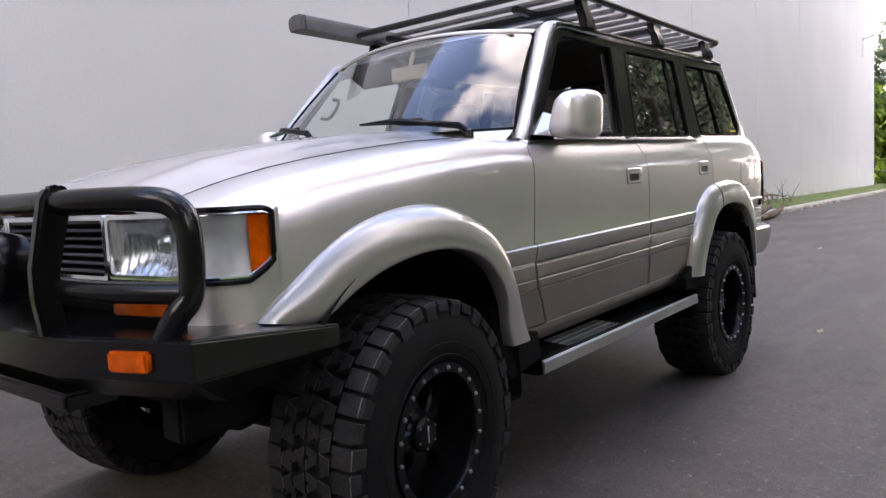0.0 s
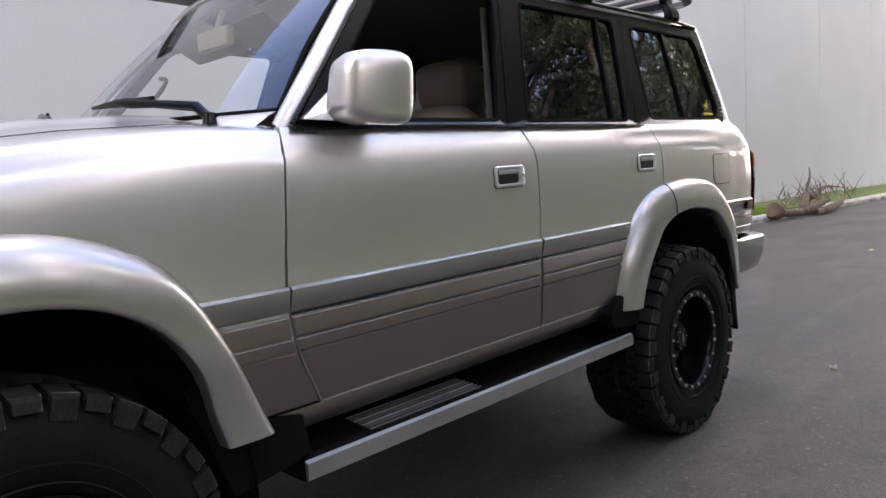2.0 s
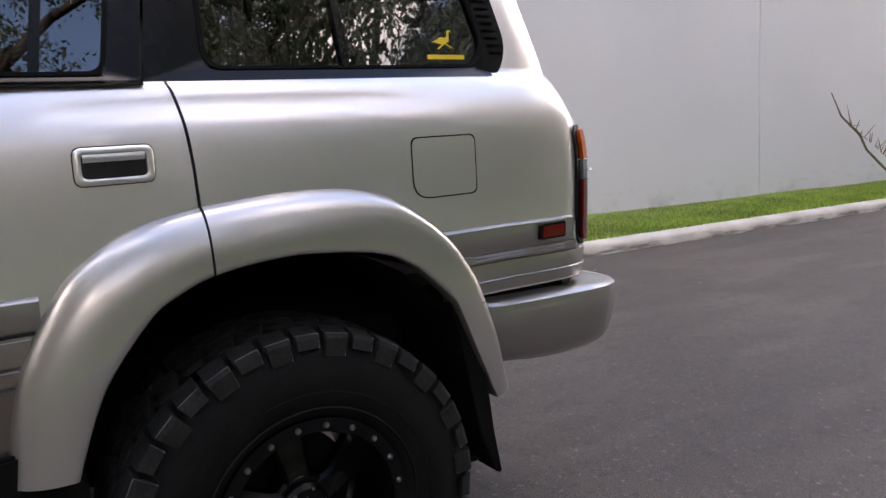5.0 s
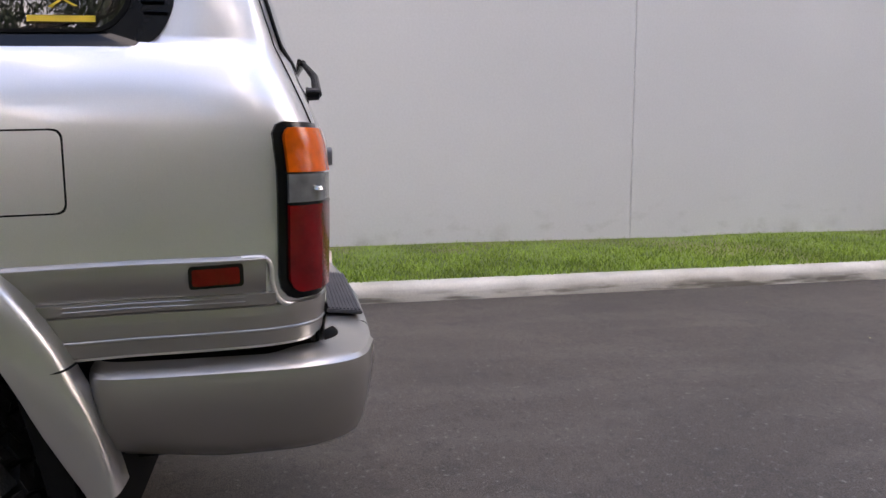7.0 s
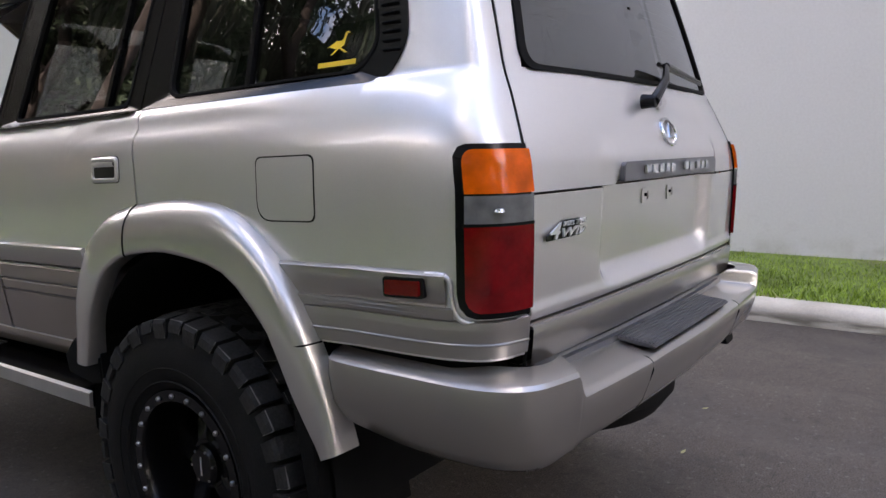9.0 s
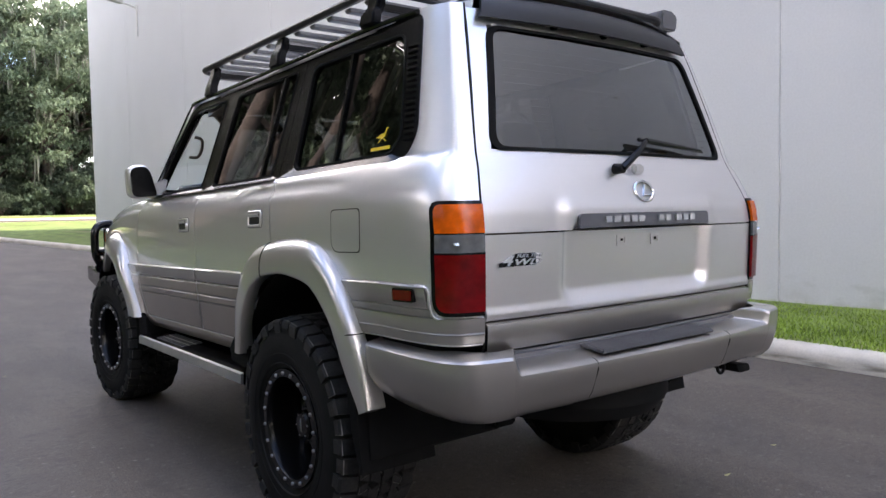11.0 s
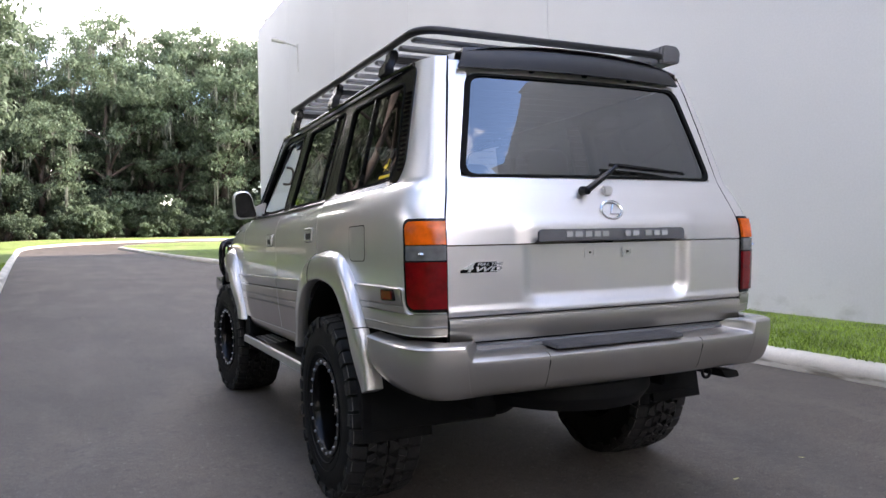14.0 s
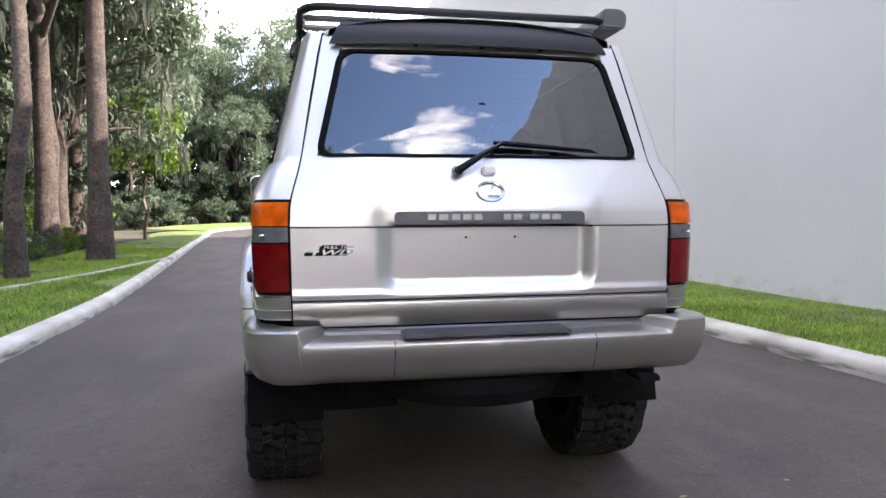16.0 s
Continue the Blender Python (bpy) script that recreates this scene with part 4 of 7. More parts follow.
    for zp, pull in ((0.80, 0.0), (0.88, 0.0), (0.95, 0.002), (1.003, 0.004)):
        line = curve_through(NOSE_PLAN + [(0.830, 3.325)], 26)
        rows.append([(s * (p[0] - 0.002), p[1] - pull, zp if zp < 1.0 else (1.165 if k > 23 else max(zp, lens_lo(min(k / 25, 1.0)) - 0.008))) for k, p in enumerate(line)])
    m.sheet(rows)
    part("lower_valance", m, PAINT, suv)
    # wing skin that closes the corner behind the lamp's end
    cols = [([wrap(u, lerp(0.985, lens_lo(u) - 0.003, k / 4), 0.001) for k in range(5)]) for u in (0.72, 0.80, 0.88, 0.95, 1.0)]
    x_wing = 0.911 * taper(3.335) - 0.001
    cols += [[(s * lerp(0.828, x_wing, q), lerp(3.347, 3.332, q), lerp(0.985, 1.186, k / 4)) for k in range(5)] for q in (0.15, 0.6, 1.0)]
    part("lamp_surround", Mesh().sheet(cols), PAINT, suv, angle=60)
    m = Mesh()
    rows = []
    plan_y = [(p[1], p[0]) for p in NOSE_PLAN[::-1]]
    for i in range(13):
        y = lerp(3.335, 3.528, i / 12)
        lim = table(y, plan_y)
        row = []
        for k in range(16):
            x, dz = FENDER[k]
            row.append((s * min(x * taper(y), lim), y, max(table(y, HOOD_TOP) + rake(y) + dz, lens_hi(table(-y, [(-3.532, 0.0), (-3.510, 0.25), (-3.468, 0.5), (-3.410, 0.75), (-3.345, 1.0)])) + 0.013)))
        rows.append(row)
    m.sheet(rows)
    part("fender_nose", m, PAINT, suv, angle=60)
    m = Mesh()
    m.box((s * 0.590, 3.575, 0.934), (0.25, 0.05, 0.034), (0, 0, s * -12))
    part("indicator", m, AMBER, suv, "amber indicator lens above the bumper", bevel=0.006)

# winch bumper and bull bar
bumper = thing("bull_bar_bumper", "", "")
bumper.parent = suv
bumper.name = "front_bumper"
m = Mesh()
plan = [(-0.915, 3.22), (-0.90, 3.66), (-0.50, 3.80), (0.50, 3.80), (0.90, 3.66), (0.915, 3.22)]


def bumper_rows(levels):
    rows = []
    for z, inset, lift_end in levels:
        rows.append([(x * (1 - inset * 0.4), y - inset * (1.0 if 0 < i < 5 else 0.0), z + (lift_end if i in (0, 5) else 0)) for i, (x, y) in enumerate(plan)])
    return rows


rows = bumper_rows([(0.885, 0.30, -0.02), (0.893, 0.01, -0.034), (0.887, 0.0, -0.034), (0.792, 0.0, 0.01), (0.715, 0.12, 0.05), (0.705, 0.40, 0.06)])
m.sheet(rows)
part("bumper_shell", m, BLACK_GLOSS, bumper, "folded black steel bumper with swept wings", angle=25, bevel=0.006)
m = Mesh()
m.box((0, 3.66, 0.69), (0.80, 0.16, 0.05))
part("lower_pan", m, BLACK_GLOSS, bumper, bevel=0.01)
for s in (-1, 1):
    m = Mesh()
    loop = [(s * 0.18, 3.74, 1.225), (s * 0.50, 3.735, 1.225), (s * 0.74, 3.665, 1.222), (s * 0.815, 3.630, 1.205), (s * 0.845, 3.615, 1.160), (s * 0.85, 3.612, 1.06), (s * 0.845, 3.62, 0.985), (s * 0.828, 3.645, 0.945), (s * 0.795, 3.665, 0.885)]
    m.tube(curve_through(loop, 40), 0.031, 14)
    part("outer_hoop", m, BLACK_GLOSS, bumper, "black tube hoop round the headlamp")
    m = Mesh()
    m.tube(curve_through([(s * 0.45, 3.745, 1.005), (s * 0.65, 3.70, 0.998), (s * 0.835, 3.625, 0.995)], 12), 0.028, 14)
    part("lower_tube", m, BLACK_GLOSS, bumper)
    m = Mesh()
    m.prism([(3.695, 1.225), (3.705, 1.258), (3.730, 1.272), (3.760, 1.266), (3.780, 1.235), (3.815, 1.06), (3.815, 0.985), (3.800, 0.88), (3.735, 0.88), (3.752, 0.985), (3.745, 1.05), (3.712, 1.19)], "x", s * 0.430, s * 0.470)
    part("upright", m, BLACK_GLOSS, bumper, bevel=0.008)
    part("fog_lamp", Mesh().box((s * 0.735, 3.722, 0.840), (0.118, 0.03, 0.050), (0, 0, s * -19)), AMBER, bumper, "amber rectangular bumper lamp", bevel=0.006)
    m = Mesh()
    m.lathe([(0.0, 0.05), (0.075, 0.045), (0.092, 0.03), (0.096, 0.0), (0.085, -0.05), (0.04, -0.09), (0.0, -0.095)], "y", (s * 0.24, 3.80, 1.06), 28)
    driving = part("driving_lamp", m, BLACK_TRIM, bumper, "round black driving lamp")
    part("lens", Mesh().lathe([(0.0, 0.056), (0.05, 0.054), (0.08, 0.046)], "y", (s * 0.24, 3.80, 1.06), 28), CLEAR, driving)
m = Mesh()
m.tube([(-0.45, 3.74, 1.225), (0.45, 3.74, 1.225)], 0.031, 14)
m.tube([(-0.45, 3.745, 1.005), (0.45, 3.745, 1.005)], 0.026, 12)
part("centre_tube", m, BLACK_GLOSS, bumper)

# greenhouse: black window frames, panes, pillars
def densify(poly, per=6):
    out = []
    for i, p in enumerate(poly):
        q = poly[(i + 1) % len(poly)]
        out += [(lerp(p[0], q[0], k / per), lerp(p[1], q[1], k / per)) for k in range(per)]
    return out


W_FRONT_O = [(2.075, 1.415), (1.185, 1.415), (1.055, 1.925), (1.56, 1.935), (1.665, 1.900)]
W_FRONT_I = [(2.005, 1.430), (1.215, 1.430), (1.090, 1.890), (1.555, 1.897), (1.635, 1.872)]
W_REAR_O = [(1.180, 1.415), (0.270, 1.415), (0.200, 1.925), (1.050, 1.925)]
W_REAR_I = [(1.065, 1.428), (0.335, 1.428), (0.262, 1.888), (0.945, 1.888)]
W_QUART_O = [(0.264, 1.415), (-0.668, 1.413), (-0.714, 1.50), (-0.624, 1.928), (0.195, 1.925)]
W_QUART_I = [(0.140, 1.438), (-0.590, 1.440), (-0.636, 1.495), (-0.550, 1.874), (0.128, 1.878)]


def surface(s, out):
    return lambda p, d: at_side(s, p[0], p[1], out - d)


def pane(poly, s, out, centre):
    m = Mesh()
    m.sheet([[at_side(s, lerp(centre[0], p[0], t), lerp(centre[1], p[1], t), out) for p in poly] for t in (0.02, 1.0)], wrap=True)
    m.add([at_side(s, lerp(centre[0], p[0], 0.02), lerp(centre[1], p[1], 0.02), out) for p in poly], [tuple(range(len(poly)))])
    return m


for s in (-1, 1):
    fd = [o for o in suv.children if o.name.startswith("front_door")][0 if s < 0 else 1]
    rd = [o for o in suv.children if o.name.startswith("rear_door")][0 if s < 0 else 1]
    rings = (("window_frame", W_FRONT_O, W_FRONT_I, fd, [0.02, 0.02, 0.02, 0.06, 0.06], [0.02, 0.02, 0.03, 0.06, 0.06]),
             ("window_frame", W_REAR_O, W_REAR_I, rd, 0.015, [0.02, 0.03, 0.04, 0.03]),
             ("quarter_window_frame", W_QUART_O, W_QUART_I, suv, [0.01, 0.06, 0.06, 0.05, 0.01], [0.05, 0.05, 0.05, 0.05, 0.05]))
    for name, o, i, parent, ro, ri in rings:
        m = Mesh()
        m.ring(rounded(o, ro), rounded(i, ri), surface(s, 0.004), 0.035)
        fr = part(name, m, BLACK_TRIM, parent, "black window surround", angle=30)
        io = rounded(i, ri)
        mid = (sum(p[0] for p in i) / len(i), sum(p[1] for p in i) / len(i))
        m = Mesh()
        big = [(mid[0] + (p[0] - mid[0]) * 0.997, mid[1] + (p[1] - mid[1]) * 0.995) for p in io]
        small = [(mid[0] + (p[0] - mid[0]) * 0.974, mid[1] + (p[1] - mid[1]) * 0.962) for p in io]
        m.ring(big, small, surface(s, 0.007), 0.014)
        part("window_seal", m, BLACK_RUBBER, fr if parent is suv else parent, "black rubber seal")
        if i is W_FRONT_I:
            continue
        g = part("window_pane", pane(io, s, -0.006, mid), GLASS_TINT, fr if parent is suv else parent, "dark tinted pane")
        g.visible_shadow = False
        m = Mesh()
        if i is W_REAR_I:
            bar = [(0.475, 1.43), (0.455, 1.43), (0.390, 1.888), (0.410, 1.888)]
        else:
            bar = [(-0.198, 1.440), (-0.216, 1.440), (-0.203, 1.876), (-0.185, 1.876)]
        m.add([at_side(s, p[0], p[1], 0.006) for p in bar] + [at_side(s, p[0], p[1], -0.012) for p in bar], [(0, 1, 2, 3), (0, 4, 5, 1), (1, 5, 6, 2), (2, 6, 7, 3), (3, 7, 4, 0)])
        part("divider_bar", m, BLACK_TRIM, fr if parent is suv else parent)
        if parent is suv:
            for k in range(17):
                zp = 1.475 + 0.0205 * k
                yv = lerp(-0.652, -0.572, (zp - 1.48) / 0.38)
                m = Mesh()
                m.add([at_side(s, yv + a, zp + b, c) for a, b, c in ((0, 0, 0.002), (-0.042, 0, 0.002), (-0.042, 0.005, 0.013), (0, 0.005, 0.013), (-0.042, 0.010, 0.002), (0, 0.010, 0.002))],
                      [(0, 1, 2, 3), (3, 2, 4, 5)])
                part("vent_louvre", m, BLACK_TRIM, fr, angle=20)
            # bird sticker and its bar, seen on both quarter panes
            m = Mesh()
            yb, zb = -0.507, 1.511
            bird = [(0.030, -0.004), (0.012, -0.012), (-0.006, -0.012), (-0.018, -0.002), (-0.021, 0.018), (-0.024, 0.036), (-0.034, 0.034), (-0.026, 0.042), (-0.017, 0.040), (-0.014, 0.020), (-0.008, 0.012), (0.010, 0.014), (0.022, 0.004), (0.040, -0.006)]
            for poly in (bird, [(0.0, -0.010), (-0.022, -0.028), (-0.030, -0.028), (-0.008, -0.010)], [(0.004, -0.010), (0.024, -0.030), (0.018, -0.032), (-0.004, -0.010)],
                         [(0.062, -0.044), (-0.062, -0.044), (-0.062, -0.058), (0.062, -0.058)]):
                m.add([at_side(s, yb + p[0] * 0.95, zb + p[1] * (0.70 if p[1] > -0.04 else 0.85), -0.003) for p in poly], [tuple(range(len(poly)))])
            part("sticker", m, YELLOW, fr, "yellow bird-shaped vinyl sticker with a bar below", clean=False)
    # belt trim
    m = Mesh()
    m.sheet([[at_side(s, y, zp, o) for zp, o in ((1.404, 0.0), (1.407, 0.008), (1.416, 0.010), (1.420, 0.002))] for y in [lerp(2.11, 0.27, k / 20) for k in range(21)]])
    part("belt_trim", m, BLACK_TRIM, suv)
    # windscreen pillar
    grid = []
    for k in range(13):
        t = k / 12
        a = Vector((0.772, 2.085, 1.440)).lerp(Vector((0.640, 1.690, 1.895)), t)
        b = Vector((0.836, 2.085, 1.400)).lerp(Vector((0.706, 1.640, 1.922)), t)
        arc = [a.lerp(b, v) + Vector((0.017, 0.022, 0.015)) * math.sin(math.pi * v) for v in (0.0, 0.12, 0.3, 0.5, 0.7, 0.88, 1.0)]
        grid.append([(s * q.x, q.y, q.z) for q in [a - Vector((0, 0.03, 0))] + arc + [b - Vector((0.03, 0.0, 0))]])
    grid.insert(0, [(p[0] + s * 0.004, p[1] + 0.028, p[2] - 0.040) for p in grid[0]])
    for fwd, up in ((-0.03, 0.014), (-0.07, 0.022), (-0.13, 0.024)):
        grid.append([(p[0] - s * 0.004, p[1] + fwd, p[2] + up) for p in grid[13]])
    part("windscreen_pillar", Mesh().sheet(grid), PAINT, suv, angle=60)
    # rain gutter
    m = Mesh()
    run = [(0.842, 2.095, 1.398), (0.798, 1.945, 1.570), (0.748, 1.765, 1.785), (0.724, 1.655, 1.900), (0.718, 1.56, 1.934), (0.716, 1.2, 1.942), (0.718, 0.4, 1.957), (0.716, -0.3, 1.972), (0.702, -0.60, 1.972)]
    run = [(s * p[0], p[1], p[2]) for p in curve_through(run, 40)]
    part("rain_gutter", m.tube(run[17:], 0.010, 8), BLACK_TRIM, suv)
    part("pillar_gutter", Mesh().tube(run[:18], 0.0055, 8), BLACK_TRIM, suv)

# windscreen
def ws_point(u, t, d=0.0):
    """u across from -1 to 1, t up from 0 to 1."""
    base = Vector((0.772 * u, 2.085 + 0.215 * (1 - abs(u) ** 2.2), 1.440 + 0.0 * u))
    top = Vector((0.640 * u, 1.690 + 0.105 * (1 - abs(u) ** 2.2), 1.892 + 0.050 * (1 - u * u)))
    p = base.lerp(top, t)
    p.y += 0.02 * math.sin(math.pi * t) - d
    p.z -= d * 0.4
    return tuple(p)


m = Mesh()
m.sheet([[ws_point(-1 + i / 12, k / 8) for i in range(25)] for k in range(9)])
screen = part("windscreen", m, GLASS_CLEAR, suv, "clear raked windscreen")
screen.visible_shadow = False
m = Mesh()
edge = [ws_point(-1 + i / 12, 0) for i in range(25)] + [ws_point(1, k / 8) for k in range(1, 8)] + [ws_point(1 - i / 12, 1) for i in range(25)] + [ws_point(-1, 1 - k / 8) for k in range(1, 8)]
m.tube(edge + edge[:1], 0.007, 6, caps=False)
part("screen_seal", m, BLACK_RUBBER, screen)
for s in (-1, 1):
    m = Mesh()
    grid = []
    for k in range(9):
        a = Vector(ws_point(s * lerp(0.80, 1.0, k / 8), 0.0))
        f = Vector((a.x + s * 0.01, a.y + 0.085, 1.418 + rake(2.15)))
        grid.append([tuple(a + Vector((0, 0.004, -0.002))), tuple(a.lerp(f, 0.4) + Vector((0, 0, 0.004))), tuple(f), tuple(f - Vector((0, 0, 0.02)))])
    part("scuttle_corner", m.sheet(grid), PAINT, suv, angle=60)
    m = Mesh()
    arc = [(1.0 - 0.075 * (1 - math.sin(v)), 1.0 - 0.10 * (1 - math.cos(v))) for v in [math.pi / 2 * k / 8 for k in range(9)]]
    m.add([ws_point(s * 1.0, 1.0, -0.002)] + [ws_point(s * u, t, -0.002) for u, t in arc], [tuple(range(10))])
    part("screen_corner", m, BLACK_RUBBER, screen, clean=False)
for piv, elbow, b0, b1 in ((Vector((-0.640, 2.215, 1.428)), Vector((-0.30, 2.300, 1.468)), Vector((-0.45, 2.262, 1.474)), Vector((-0.14, 2.308, 1.476))),
                           (Vector((0.16, 2.335, 1.462)), Vector((0.44, 2.262, 1.500)), Vector((0.27, 2.300, 1.500)), Vector((0.70, 2.135, 1.498)))):
    m = Mesh()
    up = Vector((0, 0.018, 0.034))
    m.tube([piv, piv.lerp(elbow, 0.10) + Vector((0, 0.01, 0.030)), piv.lerp(elbow, 0.55) + up, piv.lerp(elbow, 0.8) + up, elbow + up], [0.013, 0.015, 0.012, 0.016, 0.010], 8)
    m.tube([b0 + up * 0.8, b0.lerp(b1, 0.5) + Vector((0, 0.026, 0.026)), b1 + up * 0.8], [0.006, 0.013, 0.005], 6)
    m.lathe([(0.0, 0.018), (0.016, 0.014), (0.020, -0.015)], "z", tuple(piv), 14)
    part("front_wiper", m, BLACK_TRIM, screen, "black wiper arm and blade")

# roof
def roof_edge(y):
    return 1.950 + rake(y) - 0.075 * max(0.0, (y - 1.15) / 0.6) ** 2


def roof_z(x, y):
    u = min(abs(x) / 0.70, 1.0)
    return roof_edge(y) + 0.058 * (1 - u ** 2.6)


m = Mesh()
ry = [-0.775 + 0.104 * k for k in range(25)]
cols = [-0.708, -0.70, -0.685, -0.66, -0.62] + [0.07 * i for i in range(-8, 9)] + [0.62, 0.66, 0.685, 0.70, 0.708]
grid = []
for k, y in enumerate(ry):
    row = []
    for x in cols:
        w = 1.0 - (0.16 * max(0, (-0.25 - y) / 0.52) ** 2) - 0.095 * max(0, (y - 1.2) / 0.52) ** 2
        yy = y - (0.10 * (x / 0.7) ** 2 * max(0, (y - 1.2) / 0.52) if y > 1.2 else 0)
        z = roof_z(x, y) - (0.03 if abs(x) > 0.705 else 0.0)
        row.append((x * w, yy + (0.02 * (abs(x) / 0.7) ** 2 if k == 0 else 0), z))
    grid.append(row)
m.sheet(grid)
part("roof", m, PAINT, suv, "silver roof skin", angle=60)
# header that carries the roof skin down to the windscreen
grid = []
for k in range(25):
    u = -1 + k / 12
    a = Vector(ws_point(u, 1.0))
    y_b = a.y - 0.13
    c = Vector((a.x * 0.985, y_b, roof_z(a.x, y_b) + 0.002))
    grid.append([tuple(a + Vector((0, 0.006, -0.004))), tuple(a + Vector((0, 0.010, 0.004))), tuple(a + Vector((0, 0.002, 0.013))), tuple(a.lerp(c, 0.3) + Vector((0, 0, 0.014))), tuple(a.lerp(c, 0.65) + Vector((0, 0, 0.009))), tuple(c)])
part("roof_header", Mesh().sheet(grid), PAINT, suv, angle=60)

# rear corners from the quarter panel round to the tailgate seam; heights in the world
SEAM = [(0.84, 0.744, -0.965), (0.95, 0.748, -0.975), (1.10, 0.750, -0.980), (1.22, 0.752, -0.982), (1.28, 0.750, -0.974), (1.32, 0.745, -0.962), (1.36, 0.735, -0.946), (1.42, 0.718, -0.920), (1.48, 0.704, -0.892),
        (1.70, 0.668, -0.828), (1.90, 0.632, -0.766), (1.985, 0.612, -0.735)]


def seam_at(z):
    return table(z, [(p[0], p[1]) for p in SEAM]), table(z, [(p[0], p[2]) for p in SEAM])


def corner_pts(z, n=14):
    zp = z - rake(-0.62)
    y0 = -0.618 if zp < 1.412 else table(zp, [(1.412, -0.618), (1.45, -0.672), (1.50, -0.694), (1.88, -0.612), (1.96, -0.575)])
    x0 = side_x(y0, zp)
    xs, ysm = seam_at(z)
    pts = [(x0, y0), (x0 - 0.006, lerp(y0, ysm, 0.40)), (x0 - 0.024, lerp(y0, ysm, 0.74)), (lerp(x0, xs, 0.46), lerp(y0, ysm, 0.93)), (xs, ysm)]
    return curve_through(pts, n)


def corner_at(s, z, u, out=0.0):
    """A point on the rear corner, u from the side (0) to the tailgate seam (1), pushed outwards."""
    c = corner_pts(z, 60)
    j = max(0, min(58, int(u * 59)))
    a, b = np.array(c[j]), np.array(c[j + 1])
    d = b - a
    nrm = np.array((-d[1], d[0]))
    nrm = nrm / np.linalg.norm(nrm)
    if nrm[0] - nrm[1] < 0:
        nrm = -nrm
    q = a + d * (u * 59 - j) + nrm * out
    return (s * q[0], q[1], z)


for s in (-1, 1):
    # quarter panel and rear corner are one pressing
    NV, NC = 16, 22
    grid = []
    for i in range(37):
        y_m = lerp(seam_dq(1.1), -0.618, i / 36)
        low = max(0.83, arch_low(y_m))
        row = []
        for j in range(NV + 1):
            zp = lerp(low, 1.412, j / NV)
            row.append(at_side(s, lerp(seam_dq(zp) - GAP, -0.618, i / 36), zp))
        grid.append(row)
    zc = [lerp(0.83, 1.412, j / NV) + rake(-0.618) for j in range(NV + 1)]
    cols = [corner_pts(z, NC) for z in zc]
    for k in range(1, NC):
        grid.append([(s * cols[j][k][0], cols[j][k][1], zc[j]) for j in range(NV + 1)])
    m = Mesh()
    m.sheet(grid)
    m.sheet([grid[0], [(p[0] - s * 0.025, p[1], p[2]) for p in grid[0]]])
    zu = [zc[-1]] + [1.47, 1.485, 1.51, 1.55, 1.62, 1.70, 1.78, 1.86, 1.92, 1.96, 1.985]
    up = [[(s * p[0], p[1], z) for p in corner_pts(z, NC)] for z in zu]
    m.sheet(up)
    e = [g[-1] for g in [list(r) for r in zip(*[c for c in grid[-1:]])]] + [r[-1] for r in up[1:]]
    m.sheet([e, [(p[0] - s * 0.004, p[1] + 0.03, p[2]) for p in e]])
    quarter = part("quarter_panel", m, PAINT, suv, angle=60)
    # tail lamp
    def lamp_grid(z0, z1, out, u0=0.66, u1=0.985, n=16, r_lo=0.0, r_hi=0.0, s=s):
        rows = []
        for k in range(13):
            z = lerp(z0, z1, 0.5 - 0.5 * math.cos(math.pi * k / 12))
            pinch = 0.0
            for d, r in ((z - z0, r_lo), (z1 - z, r_hi)):
                if r and d < r:
                    pinch += (1 - math.sqrt(1 - (1 - d / r) ** 2)) * r * 2.4
            rows.append([corner_at(s, z, lerp(u0 + pinch, u1, i / n), out) for i in range(n + 1)])
        return rows

    def shell(z0, z1, out, u0, u1, r_lo=0.0, r_hi=0.0):
        g = lamp_grid(z0, z1, out, u0, u1, 16, r_lo, r_hi)
        b = lamp_grid(z0, z1, -0.01, u0, u1, 16, r_lo, r_hi)
        mm = Mesh()
        mm.sheet(g)
        loop = g[0] + [r[-1] for r in g[1:]] + g[-1][::-1][1:] + [r[0] for r in g[::-1]][1:-1]
        back = b[0] + [r[-1] for r in b[1:]] + b[-1][::-1][1:] + [r[0] for r in b[::-1]][1:-1]
        mm.sheet([loop, back], wrap=True)
        return mm

    tail = part("tail_lamp", shell(0.966, 1.318, 0.008, 0.505, 1.0, 0.045, 0.035), BLACK_TRIM, suv, "tall tail lamp with amber, clear and red lenses", angle=50)
    part("amber_lens", shell(1.220, 1.307, 0.018, 0.555, 0.986, 0.0, 0.028), AMBER, tail, angle=50)
    part("clear_lens", shell(1.160, 1.216, 0.017, 0.555, 0.986), CLEAR, tail, angle=50)
    part("lamp_divider", shell(1.155, 1.161, 0.019, 0.555, 0.986), BLACK_TRIM, tail, angle=50)
    part("bulb", Mesh().lathe([(0.0, 0.010), (0.010, 0.007), (0.013, 0.0)], "z", corner_at(s, 1.184, 0.74, 0.018), 14), CHROME, tail)
    part("red_lens", shell(0.980, 1.156, 0.018, 0.555, 0.986, 0.034, 0.0), RED, tail, angle=50)
    # quarter cladding, moulding and side marker
    def on_flank(y, z, out, s=s):
        """A point on the flank by y, past the corner's start measured round the corner."""
        if y > -0.618:
            return at_side(s, y, z - rake(-0.618), out)
        return corner_at(s, z, (-0.618 - y) / 0.50, out)

    m = Mesh()
    cols = [lerp(-0.390, -0.842, i / 16) for i in range(17)]
    prof = ((0.985, 0.001), (0.990, 0.004), (1.047, 0.0125), (1.053, 0.0115), (1.0575, 0.006), (1.060, 0.0))
